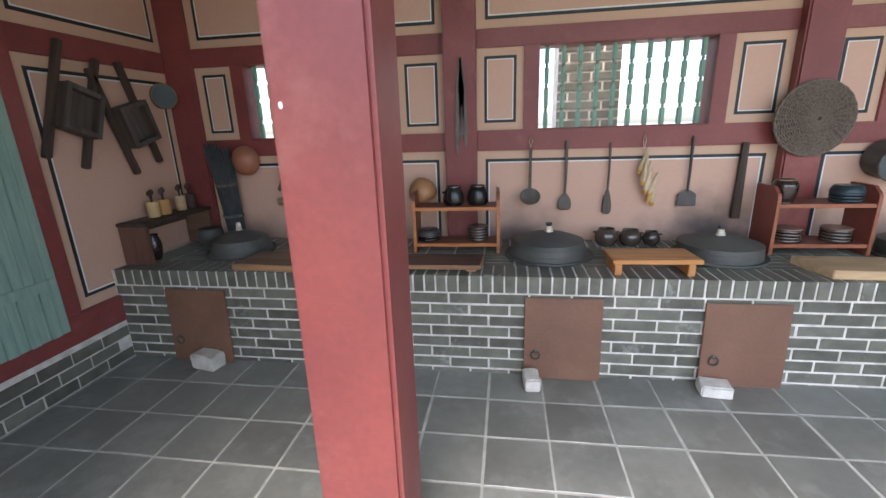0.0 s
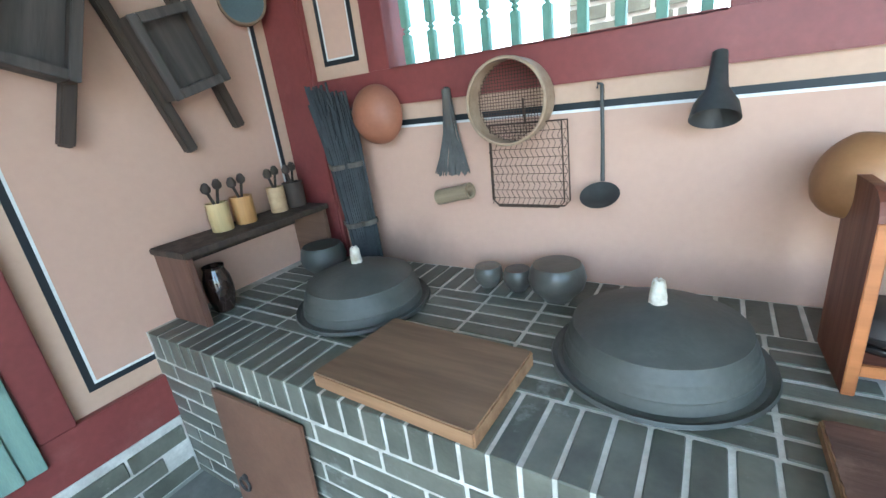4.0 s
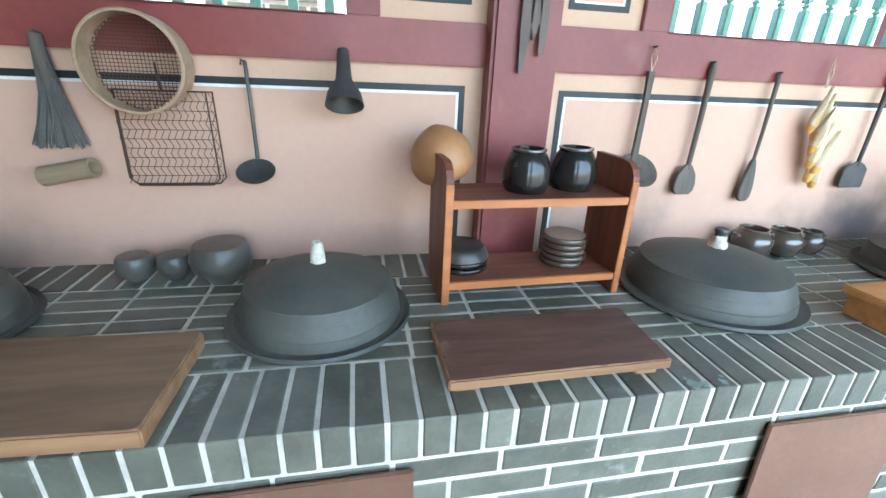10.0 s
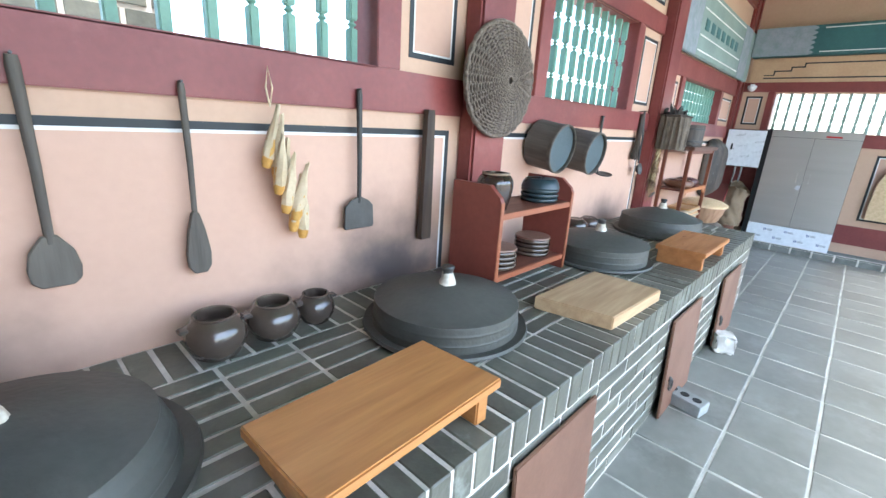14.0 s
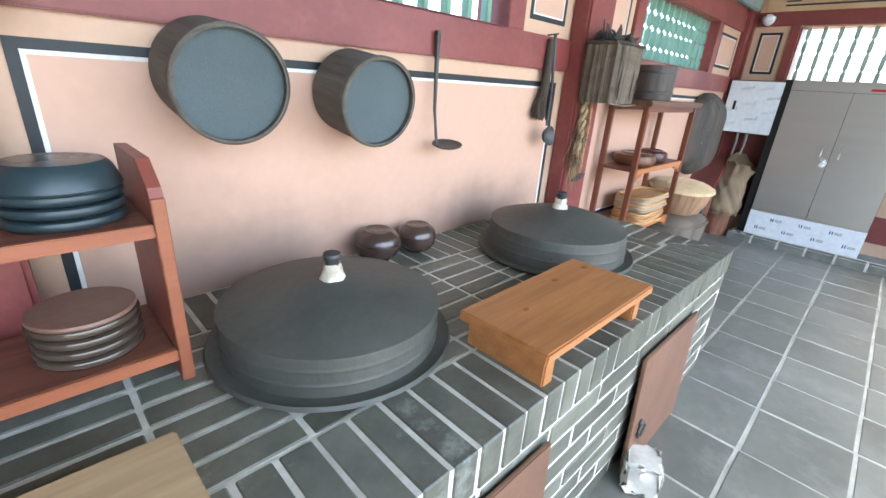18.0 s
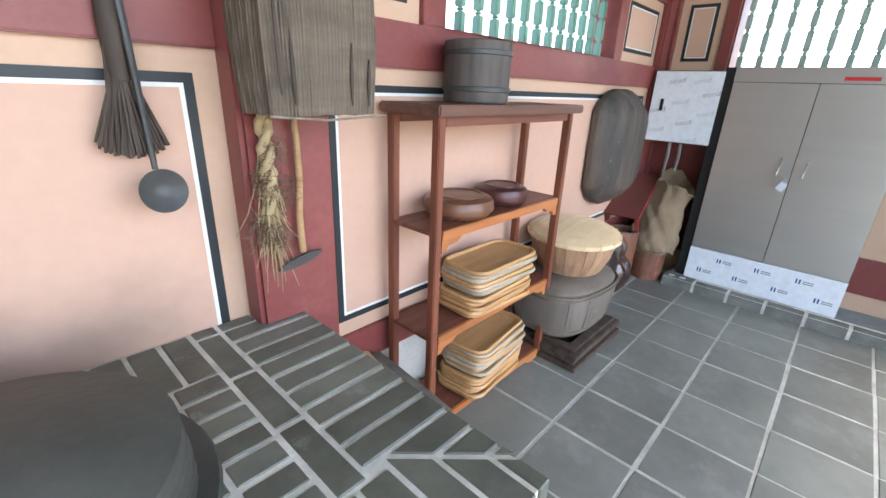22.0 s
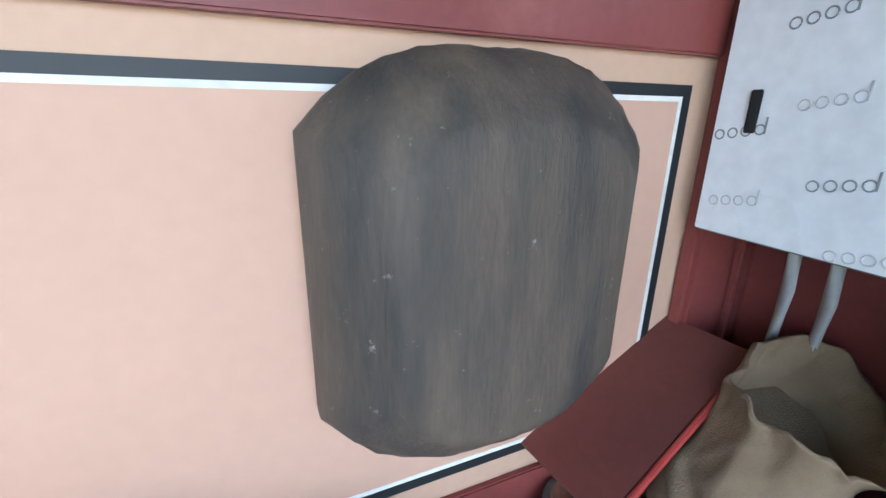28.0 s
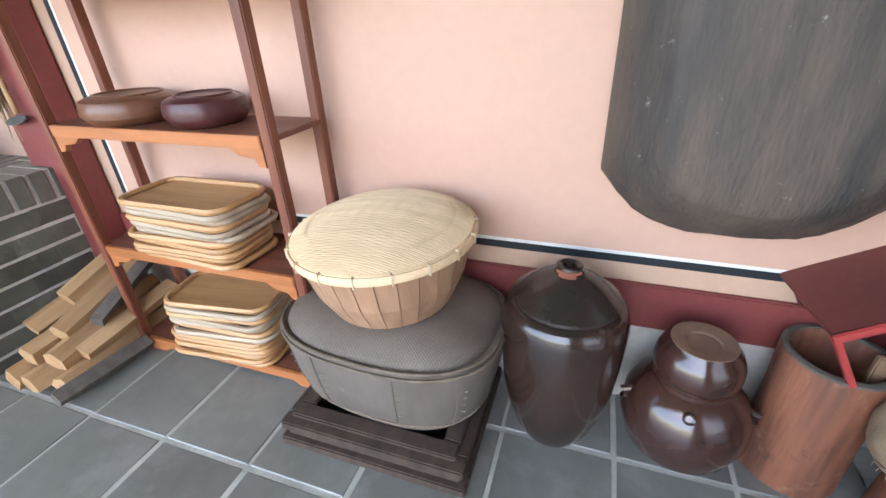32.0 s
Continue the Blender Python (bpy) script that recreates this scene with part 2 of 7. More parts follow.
def mesh_of(bm, name, material, smooth=False):
    bmesh.ops.recalc_face_normals(bm, faces=bm.faces)
    me = bpy.data.meshes.new(name)
    bm.to_mesh(me)
    bm.free()
    me.materials.append(material)
    if smooth:
        me.shade_smooth()
        me.set_sharp_from_angle(angle=radians(38))
    return me


def part(name, bm, material, parent=None, label="", smooth=False):
    ob = new(name, mesh_of(bm, name, material, smooth))
    ob.parent = parent
    return tagged(ob, label)


def piece(name, me, parent, m):
    ob = new(name, me)
    ob.parent, ob.matrix_basis = parent, m
    return ob


def thing(name, m, label, category, group="", kind=""):
    ob = new(name)
    ob.empty_display_size = 0.1
    ob.matrix_basis = m
    return tagged(ob, label, category, group, kind)


def boxpart(name, parent, material, x0, x1, y0, y1, z0, z1, bev=0.003, label="", m=None):
    bm = bmesh.new()
    box(bm, x0, x1, y0, y1, z0, z1, bev, m)
    return part(name, bm, material, parent, label)


def at(x, y, z, rz=0):
    return pose(x, y, z, 0, 0, rz)


def setting(name, label, category):
    return thing(name, Matrix(), label, category, kind="structure")


# ---- the large structure ----
Z_FLOOR = -0.05       # floor surface at the west end
Z_EAST = 0.005        # floor surface at the east end
Z_TOP = 0.615         # hearth top
Y_FRONT = -0.905      # hearth front
X_END = 7.027         # hearth end
EAST = 9.905          # face of the east wall
SOUTH = -2.42         # line of the open front


def floor_z(x):
    """The floor rises a little towards the east end."""
    return Z_FLOOR + (Z_EAST - Z_FLOOR) * min(1, max(0, (x - 3.2) / 3.8))


ground = boxpart("ground", None, paint("packed_earth", (0.36, 0.31, 0.24), (0.28, 0.24, 0.18), 0.95, scale=1.5, fine=30, bump=0.4), -400, 400, -400, 400, -0.5, -0.14, 0)
tagged(ground, "pale packed earth of the yard around the kitchen", "ground", kind="structure")


def framed_panel(parent, x0, x1, z0, z1, inset=0.062, y=0.0, axis="y", black=0.022, white=0.0095):
    """A plaster field framed by a painted black line with a white line inside it."""
    def strip(bm, a0, a1, b0, b1, d):
        if axis == "y":
            box(bm, a0, a1, y - d, y + 0.001, b0, b1)
        else:
            box(bm, y - 0.001 if axis == "x" else y - d, y + d if axis == "x" else y + 0.001, a0, a1, b0, b1)
    for nm, ins, w, mt, d in (("black_line", inset, black, BLACK, 0.003), ("white_line", inset + black, white, WHITE, 0.0025)):
        bm = bmesh.new()
        a0, a1, b0, b1 = x0 + ins, x1 - ins, z0 + ins, z1 - ins
        strip(bm, a0, a1, b1 - w, b1, d)
        strip(bm, a0, a1, b0, b0 + w, d)
        strip(bm, a0, a0 + w, b0 + w, b1 - w, d)
        strip(bm, a1 - w, a1, b0 + w, b1 - w, d)
        part(nm, bm, mt, parent)
    bm = bmesh.new()
    ins = inset + black + white
    strip(bm, x0 + ins, x1 - ins, z0 + ins, z1 - ins, 0.0015)
    part("plaster_field", bm, FIELD, parent)


# bays of the north wall: outer panel x0, x1, window x0, x1, rail bottom, rail top, upper rail bottom, upper rail top
BAYS = [(0.25, 2.27, 0.665, 1.806, 1.315, 1.452, 2.012, 2.15),
        (2.507, 4.60, 2.955, 4.128, 1.312, 1.462, 2.035, 2.158),
        (4.836, 6.903, 5.27, 6.41, 1.304, 1.444, 2.025, 2.155),
        (7.145, 9.722, 7.66, 9.045, 1.294, 1.428, 1.80, 1.965)]
COLS = [(0.0, 0.25), (2.27, 2.507), (4.60, 4.836), (6.903, 7.145), (9.722, EAST)]
Z_CEIL = 3.1
EAVES = 1.15          # unseen overhang of the roof past the open front, sized to shade it
wall_n = setting("wall_north", "pink plaster wall panelled between dark red painted timbers", "wall")
bm = bmesh.new()
xs = [-0.2] + [v for b in BAYS for v in (b[2], b[3])] + [EAST + 0.2]
for a, b in zip(xs[0::2], xs[1::2]):
    box(bm, a, b, 0, 0.16, 0, Z_CEIL)
for b in BAYS:
    box(bm, b[2], b[3], 0, 0.16, 0, b[5])
    box(bm, b[2], b[3], 0, 0.16, b[6], Z_CEIL)
part("plaster", bm, CREAM, wall_n)
for i, (x0, x1, wx0, wx1, r0, r1, u0, u1) in enumerate(BAYS):
    framed_panel(wall_n, x0, x1, 0.41 if i == 3 else 0.40, r0, 0.062 if i < 2 else 0.053)
    framed_panel(wall_n, x0, wx0 - 0.105, r1, u0, 0.055, black=0.02, white=0.007)
    framed_panel(wall_n, wx1 + 0.105, x1, r1, u0, 0.055, black=0.02, white=0.007)
    if i < 3:
        framed_panel(wall_n, x0, x1, u1, 2.78)
    boxpart("lower_rail", wall_n, RED, x0, x1, -0.022, 0.002, r0, r1, 0.004)
    boxpart("upper_rail", wall_n, RED, x0, x1, -0.022, 0.002, u0, u1, 0.004)
    boxpart("top_rail", wall_n, RED, x0, x1, -0.03, 0.002, 2.78, 2.93, 0.004)
    for a, b in ((wx0 - 0.105, wx0 + 0.003), (wx1 - 0.003, wx1 + 0.105)):
        boxpart("window_post", wall_n, RED, a, b, -0.02, 0.16, r1, u0, 0.003)
    boxpart("window_head", wall_n, RED, wx0 + 0.003, wx1 - 0.003, 0.003, 0.163, u0 - 0.004, u0 + 0.03, 0.002)
    boxpart("window_sill", wall_n, RED, wx0 + 0.003, wx1 - 0.003, -0.018, 0.16, r1 - 0.03, r1 + 0.004, 0.003)
for k, (x0, x1) in enumerate(COLS):
    boxpart("column", wall_n, RED, x0, x1, -0.095 if 0 < k < 4 else -0.045, 0.002, 0, Z_CEIL, 0.012)
boxpart("sill_beam", wall_n, RED, 7.145, 9.722, -0.016, 0.002, 0.275, 0.41, 0.004)
boxpart("white_footing", wall_n, paint("lime_footing", (0.55, 0.52, 0.47), None, 0.9, scale=8), 7.145, 9.722, -0.008, 0.002, Z_FLOOR, 0.275, 0.002)

# windows with turned lattice bars
def baluster_mesh(h, r=0.0158, material=GREEN):
    bm = bmesh.new()
    q = r * 0.98
    for z0, z1 in ((0, 0.205), (0.25, 0.505), (0.55, 0.745), (0.79, 1.0)):
        box(bm, -q, q, -q * 1.15, q * 1.15, z0 * h, z1 * h, 0.004)
    for z0, z1 in ((0.205, 0.25), (0.505, 0.55), (0.745, 0.79)):
        d = z1 - z0
        lathe(bm, [(q * 0.6, z0 * h), (q * 0.55, (z0 + d * 0.2) * h), (q * 1.05, (z0 + d * 0.5) * h), (q * 0.55, (z0 + d * 0.8) * h), (q * 0.6, z1 * h)], 10)
    return mesh_of(bm, "lattice_bar", material)


def lattice(name, m, w, h, n, label, material=GREEN):
    win = thing(name, m, label, "window", kind="structure")
    me = baluster_mesh(h, 0.0158, material)
    for k in range(n):
        piece("lattice_bar", me, win, at((k + 0.5) * w / n, 0, 0))
    return win


for i, b in enumerate(BAYS):
    lattice("window_%d" % (i + 1), at(b[2], 0.06, b[5] + 0.004), b[3] - b[2], b[6] - b[5] - 0.004, (10, 10, 10, 13)[i], "open window with turned green wooden bars")

# west wall
wall_w = setting("wall_west", "pink plaster side wall framed in dark red timber over a brick footing", "wall")
boxpart("plaster", wall_w, CREAM, -0.2, 0, SOUTH - 1.2, 0, 0, Z_CEIL, 0)
framed_panel(wall_w, -1.195, -0.02, 0.425, 1.98, 0.07, 0.0, "x")
framed_panel(wall_w, -1.195, -0.02, 2.13, 2.80, 0.07, 0.0, "x")
boxpart("rail", wall_w, RED, -0.002, 0.022, -1.195, -0.045, 1.98, 2.13, 0.004)
boxpart("sill_beam", wall_w, RED, -0.002, 0.03, SOUTH, -0.045, 0.235, 0.425, 0.004)
boxpart("post", wall_w, RED, -0.002, 0.035, -1.30, -1.195, 0.425, Z_CEIL, 0.004)
boxpart("footing_bed", wall_w, MORTAR, -0.002, 0.03, SOUTH, Y_FRONT, Z_FLOOR, 0.235, 0.002)

# east wall
wall_e = setting("wall_east", "pink plaster end wall framed in dark red timber", "wall")
bm = bmesh.new()
EW = (-1.58, -0.40, 1.415, 1.85)
box(bm, EAST, EAST + 0.2, SOUTH - 1.2, EW[0], 0, Z_CEIL)
box(bm, EAST, EAST + 0.2, EW[1], 0.16, 0, Z_CEIL)
box(bm, EAST, EAST + 0.2, EW[0], EW[1], 0, EW[2])
box(bm, EAST, EAST + 0.2, EW[0], EW[1], EW[3], Z_CEIL)
part("plaster", bm, CREAM, wall_e)
boxpart("window_frame", wall_e, RED, EAST + 0.003, EAST + 0.19, EW[0], EW[0] + 0.012, EW[2], EW[3], 0.002)
boxpart("window_frame", wall_e, RED, EAST + 0.003, EAST + 0.19, EW[1] - 0.012, EW[1], EW[2], EW[3], 0.002)
# glare on these bars is put into their colour, paler than GREEN
lattice("window_5", pose(EAST + 0.06, EW[1], EW[2], 0, 0, -90), EW[1] - EW[0], EW[3] - EW[2], 11, "open window with turned green bars, their colour paled for glare", paint("glare_paled_lattice", (0.36, 0.45, 0.40), (0.3, 0.39, 0.34), 0.5, bump=0.1))
framed_panel(wall_e, -0.335, -0.065, 1.42, 1.86, 0.05, EAST, "-x", black=0.02, white=0.007)
framed_panel(wall_e, -2.3, -1.40, 0.40, 1.27, 0.07, EAST, "-x")
for y0, y1, z0, z1 in ((-2.3, -0.065, 1.27, 1.415), (-2.3, -0.065, 1.86, 1.97), (-2.3, -0.065, 0.18, 0.40), (-0.40, -0.335, 1.415, 1.86), (-1.645, -1.58, 1.415, 1.86), (-2.42, -2.3, 0, 3.1)):
    boxpart("timber", wall_e, RED, EAST - 0.02, EAST + 0.002, y0, y1, z0, z1, 0.004)
boxpart("lower_board", wall_e, RED, EAST - 0.012, EAST + 0.002, -0.52, -0.066, 0.402, 1.268, 0.002)
boxpart("corner_post", wall_e, RED, EAST - 0.05, EAST + 0.002, -0.065, -0.045, Z_FLOOR, Z_CEIL, 0.006)

# unseen plain wall across the open front, added to shade the east end
shade_wall_s = setting("shade_wall_south", "unseen plain pink plaster wall added to shade the east bay", "wall")
boxpart("plaster", shade_wall_s, CREAM, 9.45, EAST + 0.2, SOUTH - 0.2, SOUTH, -0.14, Z_CEIL, 0)

# unseen wall south of the west bay, added to darken that corner
shade_wall_sw = setting("shade_wall_south_west", "unseen plain pink plaster wall added to shade the west bay", "wall")
boxpart("plaster", shade_wall_sw, CREAM, -0.2, 1.35, SOUTH - 1.4, SOUTH - 1.2, -0.14, Z_CEIL, 0)

# floor bed, ceiling
floor = setting("floor", "dark slate tile floor with pale grout joints", "floor")
bm = bmesh.new()
for x0, x1 in ((0.0, 3.2), (3.2, 7.0), (7.0, EAST)):
    top = [bm.verts.new((x, y, floor_z(x) - 0.0022)) for x, y in ((x0, SOUTH - 1.2), (x1, SOUTH - 1.2), (x1, 0.0), (x0, 0.0))]
    low = [bm.verts.new((v.co.x, v.co.y, -0.138)) for v in top]
    bm.faces.new(top)
    bm.faces.new(low[::-1])
    for k in range(4):
        bm.faces.new((low[k], low[(k + 1) % 4], top[(k + 1) % 4], top[k]))
part("grout", bm, GROUT, floor)
ceiling = setting("ceiling", "green painted rafters over pale boards", "ceiling")
bm = bmesh.new()
box(bm, -0.2, EAST + 0.2, SOUTH - EAVES, 0.16, Z_CEIL, Z_CEIL + 0.15)
for k in range(34):
    x = 0.1 + 0.3 * k
    tube(bm, [(x, SOUTH - EAVES, Z_CEIL - 0.02), (x, 0.1, Z_CEIL - 0.13)], 0.055, 10)
part("boards_and_rafters", bm, paint("green_rafter_paint", (0.12, 0.30, 0.20), (0.09, 0.24, 0.17), 0.6), ceiling)

# painted beams at the east end
TEAL = paint("teal_beam_paint", (0.05, 0.14, 0.14), (0.04, 0.11, 0.115), 0.55, bump=0.1)
LILAC = paint("faded_blue_motif", (0.30, 0.31, 0.36), (0.22, 0.27, 0.28), 0.7, scale=14, bump=0.2)
SAGE = paint("grey_green_panel", (0.25, 0.31, 0.28), (0.2, 0.26, 0.24), 0.65)
PALE = paint("ochre_panel", (0.55, 0.36, 0.22), (0.48, 0.3, 0.18), 0.7)


def wave(bm, y0, y1, z0, z1, d0, d1):
    """A scalloped strip across a beam, in the y-z plane at depth d0 to d1."""
    n = 6
    lo, hi = [], []
    for k in range(n * 4 + 1):
        z = z0 + (z1 - z0) * k / (n * 4)
        y = y1 - 0.045 * abs(math.sin(math.pi * k / 4))
        lo.append((y0, y, z))
    for a, b in zip(lo, lo[1:]):
        f = [bm.verts.new(p) for p in ((d0, a[0], a[2]), (d0, a[1], a[2]), (d0, b[1], b[2]), (d0, b[0], b[2]))]
        g = [bm.verts.new((d1, v.co.y, v.co.z)) for v in f]
        bm.faces.new(f)
        bm.faces.new(g[::-1])
        for q in range(4):
            bm.faces.new((f[q], f[(q + 1) % 4], g[(q + 1) % 4], g[q]))


beam_n = setting("painted_beam_north", "blue and grey-green painted beam above the window", "beam")
boxpart("beam_body", beam_n, SAGE, 7.15, EAST - 0.055, -0.075, -0.031, 1.97, 2.52, 0.01)
for a0, a1 in ((7.16, 7.56), (9.25, 9.62)):
    boxpart("end_motif", beam_n, LILAC, a0, a1, -0.0785, -0.074, 1.975, 2.515, 0.001)
for k in range(7):
    boxpart("pattern_square", beam_n, TEAL, 7.70 + 0.2 * k, 7.82 + 0.2 * k, -0.0785, -0.074, 2.2, 2.29, 0.001)
for z in (2.02, 2.14, 2.35, 2.47):
    boxpart("pattern_line", beam_n, WHITE, 7.60, 9.21, -0.0782, -0.074, z, z + 0.012, 0.001)
beam_e = setting("painted_beam_east", "teal painted beam with scalloped lilac ends above the end wall", "beam")
boxpart("beam_body", beam_e, TEAL, EAST - 0.13, EAST + 0.002, SOUTH, -0.08, 2.245, 2.56, 0.015)
bm = bmesh.new()
wave(bm, -0.085, -0.62, 2.25, 2.555, EAST - 0.135, EAST - 0.129)
part("end_motif", bm, LILAC, beam_e, "scalloped lilac-blue motif")
bm = bmesh.new()
wave(bm, SOUTH + 0.01, -1.75, 2.25, 2.555, EAST - 0.135, EAST - 0.129)
part("end_motif", bm, LILAC, beam_e, "scalloped lilac-blue motif")
for z in (2.275, 2.52):
    boxpart("pattern_line", beam_e, WHITE, EAST - 0.1325, EAST - 0.129, -1.68, -0.72, z, z + 0.01, 0.001)
boxpart("ochre_panel", wall_e, PALE, EAST - 0.012, EAST + 0.002, -2.3, -0.1, 1.972, 2.243, 0.002)
bm = bmesh.new()
for y0, y1, z0, z1 in ((-2.25, -0.24, 2.012, 2.026), (-2.25, -0.62, 2.17, 2.184), (-0.62, -0.5, 2.13, 2.144), (-0.5, -0.34, 2.09, 2.104)):
    box(bm, EAST - 0.0145, EAST - 0.0115, y0, y1, z0, z1)
for y, z0, z1 in ((-0.62, 2.13, 2.184), (-0.5, 2.09, 2.144), (-0.34, 2.05, 2.104)):
    box(bm, EAST - 0.0145, EAST - 0.0115, y - 0.007, y + 0.007, z0, z1)
box(bm, EAST - 0.0145, EAST - 0.0115, -0.34, -0.24, 2.045, 2.056)
part("black_line", bm, BLACK, wall_e)
pillar = setting("pillar", "red painted square timber pillar with worn edges", "pillar")
boxpart("shaft", pillar, RED, 2.19, 2.445, -2.42, -2.18, Z_FLOOR, Z_CEIL, 0.014)

bm = bmesh.new()
lathe(bm, [(0, 0.0012), (0.004, 0.0012), (0.006, 0)], 9, Matrix.Translation((2.222, -2.4203, 1.555)) @ pose(0, 0, 0, 90), 1.0, 1.5)
part("paint_chip", bm, WHITE, pillar, "bare white chip in the paint")
# brick piers of the yard behind the windows
yard_wall = setting("yard_wall", "grey brick yard piers with white joints outside the windows", "wall")
ROOF_GREY = paint("roof_tile_grey", (0.12, 0.13, 0.13), None, 0.7)
for p0, p1, yy in ((1.045, 1.635, 1.21), (3.21, 3.80, 1.21)):
    boxpart("core", yard_wall, MORTAR, p0, p1, yy, yy + 0.4, -0.14, 2.7, 0)
    boxpart("coping", yard_wall, ROOF_GREY, p0 - 0.07, p1 + 0.07, yy - 0.08, yy + 0.48, 2.7, 2.8, 0.02)
    for r in range(11):
        k = -1
        while True:
            k += 1
            x0 = p0 + 0.006 + k * 0.215 - (0.107 if r % 2 else 0)
            if x0 > p1 - 0.03:
                break
            a, b = max(x0, p0 + 0.006), min(x0 + 0.193, p1 - 0.006)
            if b - a > 0.03:
                boxpart("brick", yard_wall, BRICK, a, b, yy - 0.012, yy + 0.01, 1.45 + r * 0.088, 1.45 + r * 0.088 + 0.066, 0.002)


def loft(bm, rows, cap0=True, cap1=True):
    rs = [[bm.verts.new(p) for p in row] for row in rows]
    n = len(rs[0])
    for a, b in zip(rs, rs[1:]):
        for k in range(n):
            bm.faces.new((a[k], a[(k + 1) % n], b[(k + 1) % n], b[k]))
    if cap0:
        bm.faces.new(rs[0][::-1])
    if cap1:
        bm.faces.new(rs[-1])


# ---- materials of things ----
IRON = paint("dusty_cast_iron", (0.052, 0.053, 0.046), (0.092, 0.09, 0.078), 0.52, scale=5, fine=55, bump=0.35)
IRON2 = paint("grey_worn_iron", (0.085, 0.083, 0.08), (0.05, 0.048, 0.046), 0.5, metal=0.4, scale=5, fine=50, bump=0.25)
GLAZE = paint("black_glaze", (0.012, 0.011, 0.011), (0.02, 0.017, 0.015), 0.17, scale=5, bump=0.1, spec=0.4)
BROWN_GLAZE = paint("brown_onggi_glaze", (0.04, 0.021, 0.015), (0.02, 0.013, 0.011), 0.13, scale=5, fine=60, bump=0.1, spec=0.75)
OLIVE_GLAZE = paint("dark_olive_glaze", (0.085, 0.06, 0.044), (0.05, 0.037, 0.03), 0.17, scale=6, bump=0.06, spec=0.75)
PAPER = paint("white_paper_wrap", (0.70, 0.66, 0.58), (0.40, 0.33, 0.24), 0.9, scale=32, bump=0.5)
ORANGE_WOOD = wood("orange_pine", (0.50, 0.23, 0.076), (0.385, 0.162, 0.05), "x", 0.42)
RED_WOOD = wood("red_stained_wood", (0.215, 0.068, 0.034), (0.13, 0.041, 0.024), "z", 0.45)
RED_WOOD_X = wood("red_stained_shelf", (0.20, 0.07, 0.042), (0.13, 0.045, 0.03), "x", 0.45)
EDGE_WOOD = wood("orange_edge_wood", (0.46, 0.17, 0.06), (0.34, 0.12, 0.04), "x", 0.4)
DARK_BOARD = wood("dark_brown_board", (0.18, 0.1, 0.063), (0.11, 0.06, 0.04), "x", 0.6)
MID_BOARD = wood("brown_board", (0.24, 0.145, 0.085), (0.17, 0.10, 0.058), "x", 0.55)
PALE_BOARD = wood("pale_raw_board", (0.50, 0.345, 0.195), (0.375, 0.235, 0.125), "x", 0.65)
OLD_WOOD = wood("old_dark_wood", (0.075, 0.05, 0.036), (0.04, 0.028, 0.022), "z", 0.7)
GREY_WOOD = wood("weathered_grey_wood", (0.135, 0.115, 0.095), (0.08, 0.068, 0.057), "z", 0.75, bump=0.5)
BARK_WOOD = flecks(flecks(wood("reddish_log_wood", (0.25, 0.095, 0.052), (0.105, 0.042, 0.027), "z", 0.55, grain=5, bump=0.7), (0.40, 0.25, 0.16), 11.0, 0.56, 0.7, 0.6), (0.05, 0.025, 0.02), 17.0, 0.6, 0.68, 0.6)
LOG = wood("split_firewood", (0.45, 0.28, 0.14), (0.33, 0.19, 0.09), "x", 0.8, bump=0.5)
BAMBOO = wood("pale_bamboo", (0.60, 0.44, 0.22), (0.47, 0.33, 0.15), "z", 0.5)
STRAW = paint("dry_straw", (0.40, 0.30, 0.165), (0.28, 0.205, 0.11), 0.8, scale=12, bump=0.2)
DARK_STRAW = paint("dark_old_straw", (0.075, 0.07, 0.062), (0.05, 0.05, 0.05), 0.9, scale=10)
TRAY_WOOD = wood("yellow_tray_wood", (0.52, 0.29, 0.125), (0.40, 0.215, 0.085), "x", 0.4)
TRAY_GREY = wood("pale_tray_wood", (0.46, 0.36, 0.25), (0.36, 0.28, 0.19), "x", 0.5)
GOURD = paint("dried_gourd", (0.43, 0.22, 0.10), (0.31, 0.145, 0.06), 0.45, scale=4, bump=0.1)
STEEL = paint("brushed_steel", (0.6, 0.58, 0.55), (0.56, 0.54, 0.51), 0.36, metal=0.85, scale=0.8, fine=30, bump=0.03, stretch=(1, 1, 14), vary=0.06)
FILM = paint("white_protective_film", (0.74, 0.76, 0.79), (0.66, 0.68, 0.72), 0.3, scale=5, fine=30, bump=0.1)
FAINT_MARK = paint("faint_film_marks", (0.52, 0.54, 0.57), None, 0.4)
FILM_MARK = paint("grey_film_marks", (0.25, 0.27, 0.30), None, 0.5)
BLUE_MARK = paint("blue_film_marks", (0.02, 0.06, 0.22), None, 0.5)
BLACK_SHEET = paint("black_sheet", (0.012, 0.013, 0.014), None, 0.5)
CLOTH = paint("hemp_sacking", (0.265, 0.19, 0.122), (0.165, 0.115, 0.073), 0.95, scale=5, fine=300, bump=0.45)
GREY_PIPE = paint("grey_conduit", (0.35, 0.36, 0.36), None, 0.45)
CONCRETE = paint("grey_concrete", (0.30, 0.31, 0.30), (0.22, 0.23, 0.22), 0.9, scale=9, fine=80, bump=0.7)
WIRE = paint("rusty_wire", (0.09, 0.055, 0.04), None, 0.6, metal=0.4)
MESH_DARK = paint("dark_sieve_mesh", (0.075, 0.098, 0.105), (0.1, 0.125, 0.13), 0.8, fine=220, bump=0.8)
SPLINT = wood("woven_splint_grey", (0.25, 0.205, 0.155), (0.165, 0.135, 0.1), "z", 0.8, grain=9, bump=0.6)
